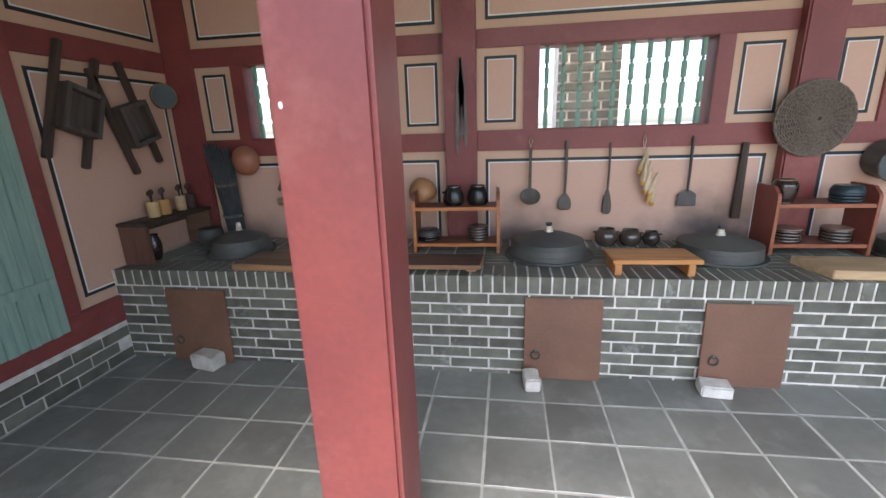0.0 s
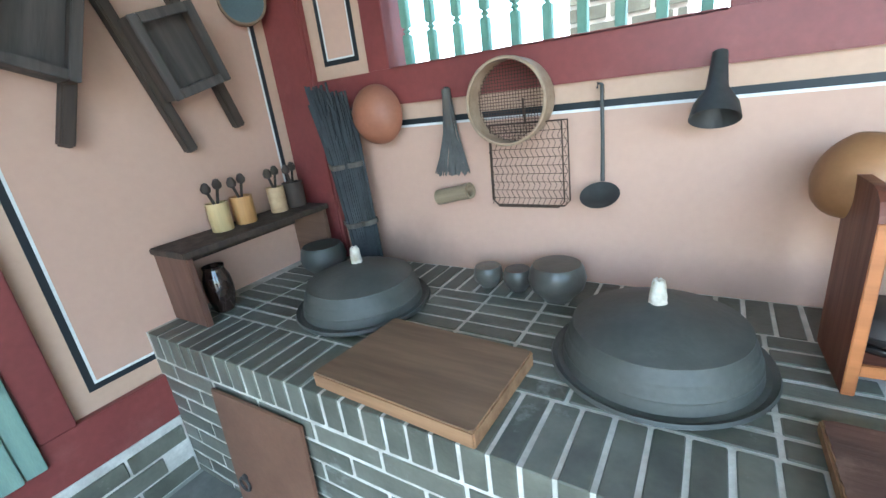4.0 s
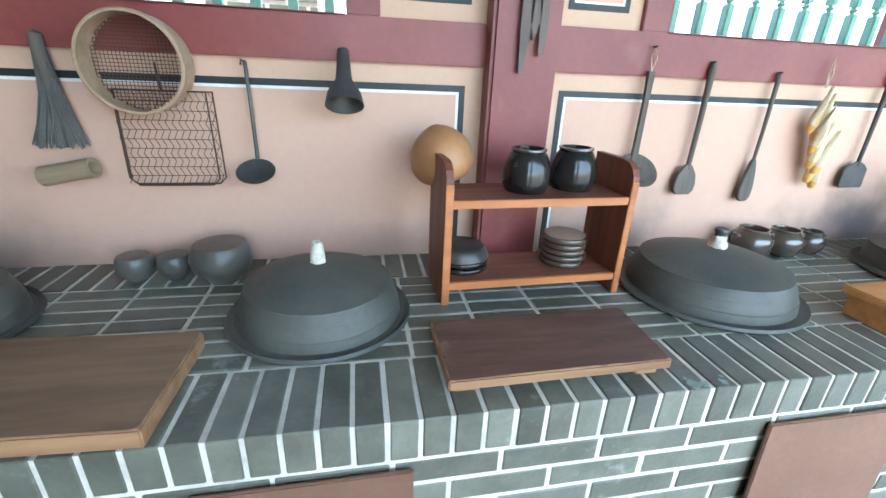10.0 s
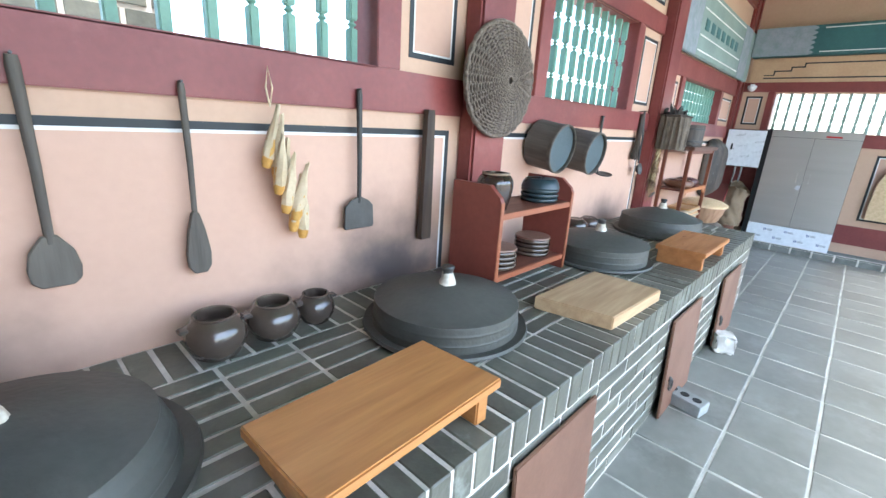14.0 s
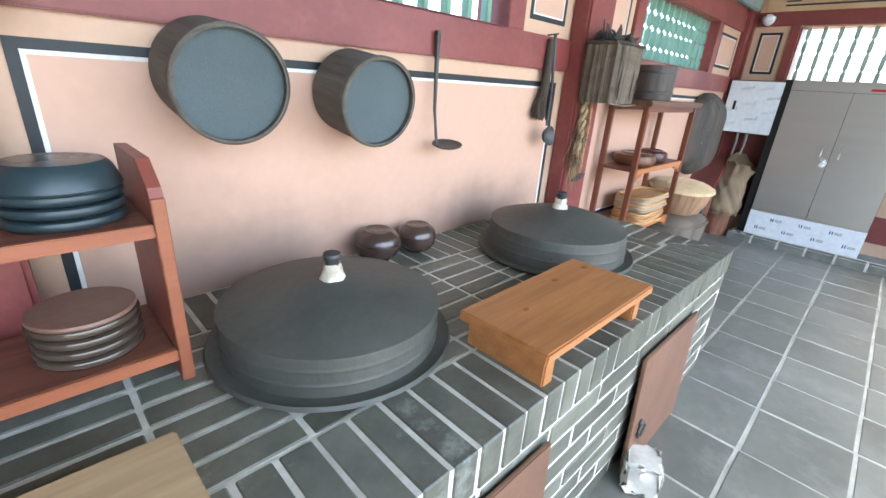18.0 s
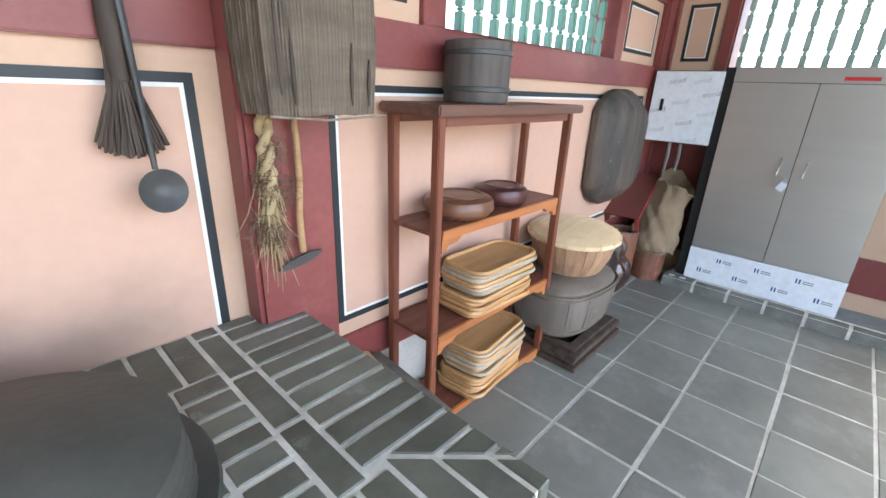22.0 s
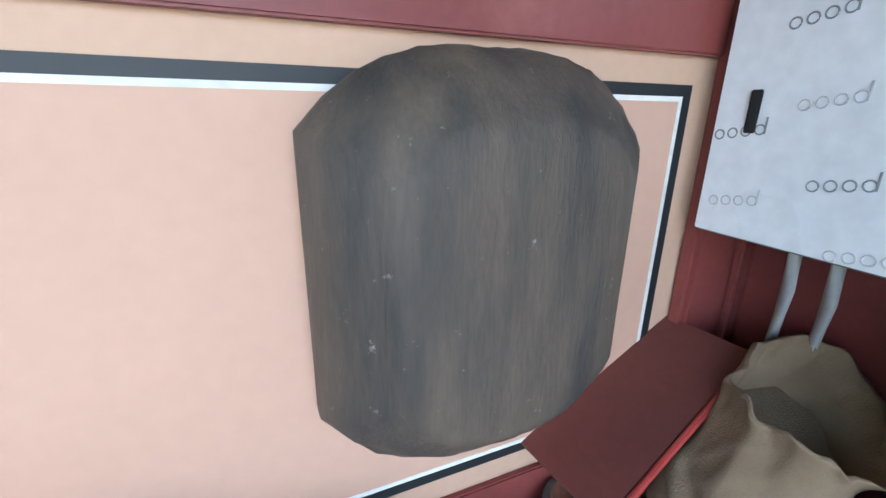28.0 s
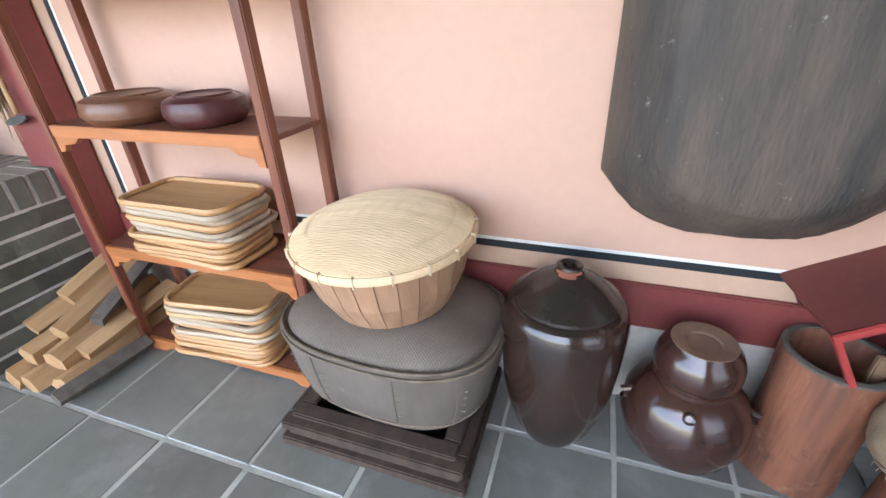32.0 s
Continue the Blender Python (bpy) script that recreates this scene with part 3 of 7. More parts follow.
PALE_SPLINT = wood("woven_splint_pale", (0.70, 0.51, 0.32), (0.57, 0.40, 0.23), "x", 0.6, grain=8, bump=0.4)
BASKET_BROWN = wood("brown_basket_strips", (0.40, 0.235, 0.14), (0.27, 0.155, 0.09), "z", 0.55, grain=5)
CORN = paint("dry_corn", (0.62, 0.36, 0.10), (0.50, 0.24, 0.05), 0.5, scale=20, fine=90, bump=0.5)
HUSK = paint("dry_husk", (0.62, 0.50, 0.34), (0.5, 0.38, 0.24), 0.8, scale=14, bump=0.3)


# ---- hearth doors and their props ----
def ring(bm, r, t, m, seg=20, a0=0.0, a1=2 * math.pi, n=24):
    pts = [m @ Vector((r * math.cos(a0 + (a1 - a0) * k / n), 0, r * math.sin(a0 + (a1 - a0) * k / n))) for k in range(n + 1)]
    tube(bm, pts, t, 8)


def fire_door(x0, x1, z1, tilt=2.5):
    d = thing("fire_door", pose((x0 + x1) / 2, Y_FRONT - 0.034, floor_z(x0), -tilt, 0, 0), "rust-brown sheet metal fire door leaning on the hearth", "door", "fire doors")
    w, h = x1 - x0, z1 - floor_z(x0)
    bm = bmesh.new()
    box(bm, -w / 2, w / 2, -0.006, 0.006, 0.002, h, 0.003)
    part("panel", bm, RUST, d)
    bm = bmesh.new()
    ring(bm, 0.026, 0.005, Matrix.Translation((-w / 2 + 0.07, -0.015, 0.165)))
    rg = part("ring_handle", bm, IRON2, d, "black iron ring handle", True)
    bm = bmesh.new()
    lathe(bm, [(0.014, 0), (0.014, 0.006), (0.006, 0.012), (0, 0.012)], 12, Matrix.Translation((-w / 2 + 0.07, -0.006, 0.19)) @ pose(0, 0, 0, 90))
    part("boss", bm, IRON2, d, "", True)
    return d


for x0, x1, z1 in ((0.40, 0.85, 0.485), (1.472, 1.924, 0.488), (2.846, 3.307, 0.487), (3.87, 4.324, 0.48), (5.12, 5.592, 0.485), (6.13, 6.628, 0.46)):
    fire_door(x0, x1, z1)


def stone_block(name, x, y, w, d, h, rz, label, material=STONE, rough=0.004, seed=1):
    b = thing(name, at(x, y, floor_z(x), rz), label, "block", "blocks on the floor")
    bm = bmesh.new()
    box(bm, -w / 2, w / 2, -d / 2, d / 2, 0, h, 0.008)
    bmesh.ops.subdivide_edges(bm, edges=bm.edges[:], cuts=2, use_grid_fill=True)
    rnd = random.Random(seed)
    for v in bm.verts:
        if v.co.z > 0.004:
            v.co += Vector([rnd.uniform(-rough, rough) for _ in range(3)])
    part("body", bm, material, b, "", True)
    return b


stone_block("stone_block", 0.70, -1.00, 0.19, 0.12, 0.105, -12, "pale cream stone block propping the fire door", paint("cream_block", (0.56, 0.53, 0.46), (0.42, 0.39, 0.33), 0.9, scale=9, fine=70, bump=0.7), 0.004, 3)
stone_block("stone_block", 1.55, -1.01, 0.11, 0.10, 0.11, 20, "small white stone block propping the fire door", STONE, 0.005, 4)
stone_block("stone_block", 2.89, -1.03, 0.09, 0.14, 0.085, 6, "small white stone block propping the fire door", STONE, 0.003, 5)
stone_block("stone_block", 3.93, -1.02, 0.165, 0.115, 0.07, -6, "flat white stone block propping the fire door", STONE, 0.003, 6)
stone_block("stone_block", 6.15, -0.99, 0.115, 0.11, 0.11, 25, "broken white mortar lump propping the fire door", STONE, 0.010, 7)


def holed_block(x, y, z, rz, label):
    b = thing("cement_brick", at(x, y, z, rz), label, "brick")
    bm = bmesh.new()
    box(bm, -0.10, 0.10, -0.05, 0.05, 0, 0.06, 0.003)
    part("body", bm, CONCRETE, b)
    for k in (-1, 0, 1):
        # no hole is cut: a black disc paints the shade inside it
        bm = bmesh.new()
        lathe(bm, [(0.021, 0), (0.021, 0.0015), (0.0, 0.0015)], 18, Matrix.Translation((k * 0.06, 0, 0.0602)))
        part("core_hole", bm, BLACK_SHEET, b, "black disc for the shade in a core hole", True)
    return b


holed_block(5.34, -0.99, floor_z(5.34), 78, "grey cement brick with three core holes propping a fire door")


# ---- cauldrons ----
def cauldron(x, y, r, h=0.17, dark_top=True, lip=0.8, label="black cast iron cauldron with a lid, set into the hearth", turn=0):
    c = thing("cauldron", at(x, y, Z_TOP, turn), label, "cauldron", "cauldrons in the hearth")
    bm = bmesh.new()
    lathe(bm, [(r * 0.80, -0.03), (r * 0.86, 0.003), (r * 0.97, 0.003), (r * 1.0, 0.011), (r * 0.985, 0.02), (r * 0.93, 0.013), (r * 0.86, 0.017), (r * 0.8, 0.012)], 64)
    part("rim", bm, IRON, c, "flared iron rim", True)
    k = h / 0.17
    bm = bmesh.new()
    wall = [(0.86, 0.010), (0.884, 0.013)]
    for q in range(29):
        u = q / 28
        z = 0.016 + 0.091 * u
        ridge = sum(0.007 * math.exp(-((z - zr) / 0.0022) ** 2) for zr in (0.046, 0.0795))
        wall.append((0.882 - (0.882 - lip) * (0.35 * u + 0.65 * u ** 2) + ridge, z))
    wall += [(lip + 0.008, 0.1085), (lip + 0.006, 0.1115), (lip - 0.012, 0.1135)]
    dome = refine([(lip * q, z) for q, z in ((0.975, 0.1142), (0.88, 0.1215), (0.76, 0.1315), (0.52, 0.1485), (0.25, 0.161), (0.09, 0.166), (0, 0.166))], 4)
    lathe(bm, [(r * a, z * k) for a, z in wall + dome], 64)
    lid = part("lid", bm, IRON, c, "domed iron lid", True)
    z = 0.164 * k
    if dark_top:
        bm = bmesh.new()
        lathe(bm, [(0.017, z), (0.015, z + 0.02), (0.017, z + 0.045), (0.022, z + 0.058), (0.02, z + 0.064), (0, z + 0.064)], 20)
        part("knob", bm, IRON2, lid, "dark iron knob", True)
    bm = bmesh.new()
    rnd = random.Random(int(x * 100))
    prof = [(0.031, z - 0.002), (0.027, z + 0.012), (0.022, z + 0.022), (0.021, z + 0.036), (0.019, z + 0.04)] if dark_top else [(0.021, z - 0.002), (0.019, z + 0.02), (0.017, z + 0.05), (0.012, z + 0.062), (0, z + 0.063)]
    lathe(bm, prof, 18)
    for v in bm.verts:
        v.co.x += rnd.uniform(-0.0025, 0.0025)
        v.co.y += rnd.uniform(-0.0025, 0.0025)
        v.co.z += rnd.uniform(-0.003, 0.003)
    part("paper_wrap", bm, PAPER, lid, "white paper wrapped round the knob", True)
    return c


cauldron(0.70, -0.43, 0.255, 0.175, False, 0.77)
cauldron(1.706, -0.44, 0.262, 0.172, False, 0.77)
cauldron(3.022, -0.43, 0.30, 0.172, True, 0.775)
cauldron(4.118, -0.43, 0.285, 0.150, True, 0.86)
cauldron(5.345, -0.42, 0.29, 0.160, True, 0.88)
cauldron(6.344, -0.42, 0.305, 0.182, True, 0.85)


# ---- boards on the hearth ----
def board(name, corners, z0, z1, material, label, category="board", edge=None, wear=0.005):
    """A slab over four plan corners (front left, front right, back right, back left)."""
    cx, cy = sum(p[0] for p in corners) / 4, sum(p[1] for p in corners) / 4
    b = thing(name, at(cx, cy, Z_TOP), label, category)
    bm = bmesh.new()
    lo = [bm.verts.new((p[0] - cx, p[1] - cy, z0)) for p in corners]
    hi = [bm.verts.new((p[0] - cx, p[1] - cy, z1)) for p in corners]
    bm.faces.new(lo[::-1])
    bm.faces.new(hi)
    for k in range(4):
        bm.faces.new((lo[k], lo[(k + 1) % 4], hi[(k + 1) % 4], hi[k]))
    bmesh.ops.bevel(bm, geom=bm.edges[:], offset=0.004, segments=2, affect="EDGES")
    if edge:
        part("slab", bm, edge, b, "raw sawn edge")
        top = bmesh.new()
        mid = Vector((sum(v[0] for v in corners) / 4 - cx, sum(v[1] for v in corners) / 4 - cy, 0))
        rnd = random.Random(int(cx * 100))
        ring_ = []
        for k in range(4):
            p, q = Vector((corners[k][0] - cx, corners[k][1] - cy, 0)), Vector((corners[(k + 1) % 4][0] - cx, corners[(k + 1) % 4][1] - cy, 0))
            for j in range(20):
                w = p.lerp(q, (j + 0.5) / 20)
                ring_.append(w + (mid - w).normalized() * rnd.uniform(0.0035, wear))
        lo = [top.verts.new((v.x, v.y, z1 - 0.002)) for v in ring_]
        hi = [top.verts.new((v.x * 0.997, v.y * 0.997, z1 + 0.0012)) for v in ring_]
        top.faces.new(hi)
        top.faces.new(lo[::-1])
        for k in range(len(lo)):
            top.faces.new((lo[k], lo[(k + 1) % len(lo)], hi[(k + 1) % len(lo)], hi[k]))
        part("worn_top", top, material, b, "dark stained worn top")
    else:
        part("slab", bm, material, b)
    return b, cx, cy


RAW_EDGE = wood("raw_sawn_edge", (0.33, 0.185, 0.095), (0.22, 0.115, 0.058), "x", 0.6)


board("chopping_board", [(0.912, -0.882), (1.418, -0.905), (1.427, -0.575), (0.945, -0.55)], 0.0, 0.045, MID_BOARD, "thick brown wooden chopping board lying on the hearth", edge=RAW_EDGE)
STAINED = flecks(wood("stained_red_board", (0.165, 0.082, 0.056), (0.085, 0.045, 0.034), "x", 0.55, grain=4, bump=0.4), (0.26, 0.16, 0.11), 7.0, 0.58, 0.7, 0.6)
b2, cx, cy = board("chopping_board", [(2.008, -0.85), (2.575, -0.84), (2.588, -0.583), (2.005, -0.60)], 0.016, 0.045, STAINED, "dark reddish stained chopping board with ragged edges on low feet", edge=RAW_EDGE, wear=0.0065)
for dx in (-0.24, 0.22):
    boxpart("foot", b2, RAW_EDGE, dx - 0.03, dx + 0.03, -0.115, 0.11, 0, 0.016, 0.003)
board("chopping_board", [(4.525, -0.858), (4.962, -0.876), (4.958, -0.58), (4.47, -0.57)], 0.0, 0.052, PALE_BOARD, "thick pale raw wood board lying on the hearth")
RED_PINE = flecks(wood("reddish_pine", (0.46, 0.195, 0.07), (0.34, 0.135, 0.046), "x", 0.42), (0.16, 0.055, 0.02), 6.0, 0.68, 0.73, 0.7)
KNOT = paint("pine_knot", (0.22, 0.075, 0.025), (0.30, 0.11, 0.035), 0.45, scale=60)
cx_first = True
for corners, label in (([(3.353, -0.876), (3.855, -0.86), (3.839, -0.603), (3.343, -0.622)], "orange pine board on two cross legs on the hearth"), ([(5.555, -0.896), (6.097, -0.897), (6.086, -0.64), (5.547, -0.652)], "varnished orange pine board on two cross legs on the hearth")):
    mt = ORANGE_WOOD if cx_first else RED_PINE
    yb, cx, cy = board("footed_board", corners, 0.075, 0.102, mt, label)
    if not cx_first:
        for kx, ky, kr in ((5.89, -0.70, 0.011), (6.05, -0.705, 0.013), (5.68, -0.75, 0.008)):
            bm = bmesh.new()
            lathe(bm, [(kr, 0.101), (kr * 0.85, 0.1026), (0, 0.1027)], 18, Matrix.Translation((kx - cx, ky - cy, 0)), 1.35, 0.9)
            part("knot", bm, KNOT, yb, "dark pine knot", True)
    cx_first = False
    w = corners[1][0] - corners[0][0]
    for dx in (-w / 2 + 0.045, w / 2 - 0.05):
        bm = bmesh.new()
        box(bm, dx - 0.02, dx + 0.02, -0.112, 0.112, 0.0, 0.076, 0.004)
        part("leg", bm, mt, yb)


# ---- small shelves on the hearth ----
def side_board(w0, w1, h, t, cut=0.06, soft=True):
    """An upright board with a rounded or clipped top front corner, in the y-z plane."""
    bm = bmesh.new()
    prof = [(w0, 0), (w1, 0), (w1, h), (w0 + cut, h)]
    if soft:
        prof += [(w0 + cut - cut * math.sin(a), h - cut * (1 - math.cos(a))) for a in (radians(25), radians(50), radians(75))]
    else:
        prof += [(w0 + cut * 0.12, h - cut * 0.72)]
    prof += [(w0, h - cut)]
    lo = [bm.verts.new((-t / 2, y, z)) for y, z in prof]
    hi = [bm.verts.new((t / 2, y, z)) for y, z in prof]
    bm.faces.new(lo)
    bm.faces.new(hi[::-1])
    n = len(prof)
    for k in range(n):
        bm.faces.new((lo[k], hi[k], hi[(k + 1) % n], lo[(k + 1) % n]))
    return bm


def dish_shelf(m, w, d, h, shelves, material, top_mat, edge_mat, label, soft=True):
    s = thing("dish_shelf", m, label, "shelf", "shelves on the hearth")
    for x in (0.011, w - 0.011):
        bm = side_board(-d, 0, h, 0.022, 0.06, soft)
        bmesh.ops.translate(bm, verts=bm.verts, vec=(x, 0, 0))
        part("side_board", bm, material, s)
    for z in shelves:
        boxpart("shelf_board", s, top_mat, 0.022, w - 0.022, -d + 0.014, -0.004, z - 0.011, z + 0.011, 0.002)
        boxpart("front_edge", s, edge_mat, 0.022, w - 0.022, -d, -d + 0.014, z - 0.013, z + 0.012, 0.002)
    for x in (0.011, w - 0.011):
        boxpart("front_strip", s, edge_mat, x - 0.012, x + 0.012, -d - 0.004, -d, 0, h - 0.06, 0.002)
    return s


dish_shelf(pose(2.06, -0.21, Z_TOP, 0, 0, 2.1), 0.618, 0.225, 0.445, (0.062, 0.325), RED_WOOD, RED_WOOD_X, EDGE_WOOD, "red-brown wooden dish shelf with orange front edges on the hearth")
dish_shelf(pose(4.44, -0.14, Z_TOP, 0, 0, 0.5), 0.595, 0.25, 0.445, (0.062, 0.325), paint("red_shelf_paint", (0.262, 0.072, 0.052), (0.205, 0.056, 0.042), 0.4, fine=40), RED_WOOD_X, wood("red_edge_wood", (0.315, 0.105, 0.052), (0.25, 0.08, 0.04), "x", 0.4), "red painted wooden dish shelf with clipped corners on the hearth", False)


def turned(name, x, y, z, prof, material, label, category, group="", seg=40, m=None, parts=()):
    t = thing(name, (at(x, y, z) @ m) if m else at(x, y, z), label, category, group)
    bm = bmesh.new()
    lathe(bm, prof, seg)
    part("body", bm, material, t, "", True)
    if name == "glazed_jar":
        q = [p for p in prof if p[1] > max(v[1] for v in prof) * 0.955]
        parts = (("rim", [(q[0][0] + 0.001, q[0][1] - 0.003), (q[0][0] + 0.004, q[0][1]), (q[0][0] + 0.003, q[0][1] + 0.005), (q[0][0] - 0.006, q[0][1] + 0.006)], PALE_RIM if material is BROWN_GLAZE else OLIVE_GLAZE, "worn bare clay rim"),)
    for pn, pp, pm, pl in parts:
        bm = bmesh.new()
        lathe(bm, pp, seg)
        part(pn, bm, pm, t, pl, True)
    return t


PALE_RIM = paint("worn_pale_rim", (0.34, 0.25, 0.16), (0.2, 0.13, 0.08), 0.55, scale=18)


def jar_prof(r, h, mouth):
    return [(0, 0), (r * 0.62, 0), (r * 0.72, h * 0.05), (r * 0.95, h * 0.32), (r, h * 0.52), (r * 0.93, h * 0.74), (r * 0.72, h * 0.90), (mouth * 0.95, h * 0.94), (mouth * 1.03, h * 0.97), (mouth * 1.03, h), (mouth * 0.9, h), (mouth * 0.86, h * 0.92), (mouth * 0.9, h * 0.7), (0, h * 0.6)]


SA = Z_TOP + 0.336
def squat_prof(r, h):
    return refine([(0, 0), (r * 0.74, 0), (r * 0.88, h * 0.05), (r * 0.985, h * 0.2), (r, h * 0.34), (r * 0.96, h * 0.54), (r * 0.86, h * 0.74), (r * 0.74, h * 0.88), (r * 0.66, h * 0.935)], 3) + [(r * 0.68, h * 0.965), (r * 0.68, h), (r * 0.6, h), (r * 0.57, h * 0.85), (r * 0.6, h * 0.7), (0, h * 0.6)]


def barrel_prof(r, h):
    return refine([(0, 0), (r * 0.7, 0), (r * 0.76, h * 0.05), (r * 0.86, h * 0.22), (r * 0.97, h * 0.48), (r, h * 0.68), (r * 0.97, h * 0.8), (r * 0.84, h * 0.91), (r * 0.69, h * 0.95)], 3) + [(r * 0.71, h * 0.97), (r * 0.71, h), (r * 0.62, h), (r * 0.6, h * 0.9), (r * 0.62, h * 0.7), (0, h * 0.5)]


turned("glazed_jar", 2.352, -0.31, SA, squat_prof(0.077, 0.135), GLAZE, "black glazed jar standing on the dish shelf", "jar", "black jars")
bm = bmesh.new()
tube(bm, [(-0.052, -0.04, 0.088), (-0.064, -0.05, 0.095), (-0.07, -0.055, 0.097)], [0.012, 0.010, 0.009])
part("spout", bm, GLAZE, bpy.data.objects["glazed_jar"], "short black spout", True)
turned("glazed_jar", 2.524, -0.285, SA, squat_prof(0.077, 0.136), GLAZE, "black glazed jar standing on the dish shelf", "jar", "black jars")
turned("glazed_jar", 4.534, -0.285, SA, barrel_prof(0.075, 0.15), BROWN_GLAZE, "brown glazed barrel jar with a pale rim on the red shelf", "jar")


BROWN_LID = paint("brown_plate_lid", (0.23, 0.125, 0.088), (0.17, 0.09, 0.065), 0.42, scale=6)
BLUE_GLAZE = paint("blue_black_glaze", (0.018, 0.034, 0.042), (0.03, 0.045, 0.05), 0.3, scale=7)


def plates(x, y, z, r, n, material, label, lid=None, dome=0.0):
    s = thing("plate_stack", at(x, y, z), label, "plates", "stacks of plates")
    for k in range(n):
        bm = bmesh.new()
        zz = k * 0.021
        lathe(bm, [(0, zz), (r * 0.84, zz), (r * 0.93, zz + 0.002), (r * 0.985, zz + 0.007), (r, zz + 0.012), (r * 0.975, zz + 0.0175), (r * 0.9, zz + 0.0205), (r * 0.8, zz + 0.019), (0, zz + 0.019)], 44)
        part("plate", bm, material, s, "", True)
    zz = n * 0.021 - 0.001
    if lid:
        bm = bmesh.new()
        if dome:
            lathe(bm, [(r * 0.98, zz - 0.001), (r * 1.01, zz + 0.004), (r * 0.99, zz + 0.011), (r * 0.9, zz + 0.006 + dome * 0.6), (r * 0.83, zz + dome * 0.92), (r * 0.78, zz + dome), (0, zz + dome)], 44)
        else:
            lathe(bm, [(r * 0.93, zz - 0.001), (r * 0.97, zz + 0.003), (r * 0.95, zz + 0.009), (0, zz + 0.011)], 40)
        part("lid", bm, lid, s, "shallow lid" if dome else "flat brown lid", True)
    return s


SB = Z_TOP + 0.074
plates(2.155, -0.305, SB, 0.09, 2, GLAZE, "two dark glazed dishes with a domed lid on the lower shelf", paint("dull_dark_glaze", (0.05, 0.042, 0.036), (0.035, 0.03, 0.027), 0.36, scale=6), 0.04)
plates(2.525, -0.295, SB, 0.078, 5, OLIVE_GLAZE, "stack of five dark olive plates on the lower shelf")
plates(4.588, -0.29, SB, 0.088, 4, OLIVE_GLAZE, "stack of four dark glazed plates on the lower shelf", BROWN_LID)
plates(4.895, -0.275, SB, 0.088, 4, OLIVE_GLAZE, "stack of four brown glazed plates on the lower shelf", BROWN_LID)
plates(4.908, -0.275, SA, 0.09, 3, BLUE_GLAZE, "stack of blue-black dishes under a sloped lid on the upper shelf", BLUE_GLAZE, 0.045)

# gourd scoop lying on the first shelf
g = thing("gourd_scoop", pose(2.1, -0.175, SA + 0.0805, 0, -17, 10), "dried tan gourd scoop lying against the shelf side", "gourd")
bm = bmesh.new()
lathe(bm, refine([(0, -0.078), (0.05, -0.075), (0.086, -0.062), (0.104, -0.03), (0.105, 0.0), (0.096, 0.035), (0.076, 0.066), (0.048, 0.09), (0.022, 0.103), (0.008, 0.108), (0, 0.1085)]), 56)
part("shell", bm, GOURD, g, "", True)

def bowl_prof(r, h):
    return [(0, 0), (r * 0.5, 0), (r * 0.55, h * 0.08), (r * 0.9, h * 0.35), (r, h * 0.6), (r * 0.92, h * 0.88), (r * 0.82, h), (r * 0.3, h * 1.02), (0, h * 1.02)]


for x, y, r, h in ((1.095, -0.15, 0.057, 0.085), (1.215, -0.15, 0.055, 0.085), (1.37, -0.175, 0.098, 0.13)):
    turned("dark_pot", x, y, Z_TOP + 0.001, bowl_prof(r, h), paint("soot_dark_pot", (0.115, 0.105, 0.086), (0.07, 0.064, 0.054), 0.32, scale=6), "small round dark pot standing on the hearth", "pot", "small dark pots")
for x, y, r, h in ((3.465, -0.155, 0.082, 0.125), (3.635, -0.15, 0.08, 0.115), (3.785, -0.14, 0.062, 0.10)):
    j = turned("clay_jar", x, y, Z_TOP + 0.001, jar_prof(r, h, r * 0.68), OLIVE_GLAZE, "small wide-mouthed brown clay jar on the hearth", "jar", "small clay jars")
    for sx in (-1, 1):
        boxpart("lug", j, OLIVE_GLAZE, sx * r - 0.013, sx * r + 0.013, -0.016, 0.016, h * 0.72, h * 0.82, 0.004)
BOWL_GLAZE = paint("dark_red_brown_glaze", (0.075, 0.044, 0.035), (0.045, 0.028, 0.024), 0.22, scale=6, bump=0.05, spec=0.7)
for x, y, r, h in ((5.716, -0.09, 0.081, 0.112), (5.888, -0.102, 0.072, 0.104)):
    turned("lidded_bowl", x, y, Z_TOP + 0.001, [(0, 0), (r * 0.46, 0), (r * 0.62, h * 0.05), (r * 0.84, h * 0.19), (r * 0.95, h * 0.33), (r, h * 0.5), (r * 0.995, h * 0.57), (r * 0.95, h * 0.6)], BOWL_GLAZE, "brown glazed bowl with its lid on the hearth", "bowl", "lidded bowls", parts=(("lid", [(r * 0.97, h * 0.585), (r, h * 0.61), (r * 0.99, h * 0.66), (r * 0.94, h * 0.77), (r * 0.84, h * 0.87), (r * 0.7, h * 0.94), (r * 0.62, h * 0.975), (r * 0.6, h), (r * 0.55, h), (r * 0.5, h * 0.975), (0, h * 0.975)], BOWL_GLAZE, "domed lid"),))


# ---- things hung on the north wall ----
def nail(parent, x, y, z):
    bm = bmesh.new()
    tube(bm, [(x, y + 0.045, z), (x, y - 0.012, z + 0.004)], 0.0035, 6)
    part("nail", bm, IRON2, parent)


def loop(parent, material, z0, z1, w=0.012):
    bm = bmesh.new()
    tube(bm, [(0, 0, z0), (-w, 0, (z0 + z1) / 2), (0, 0.004, z1), (w, 0, (z0 + z1) / 2), (0, 0, z0)], 0.0028, 6)
    part("hanging_loop", bm, material, parent)


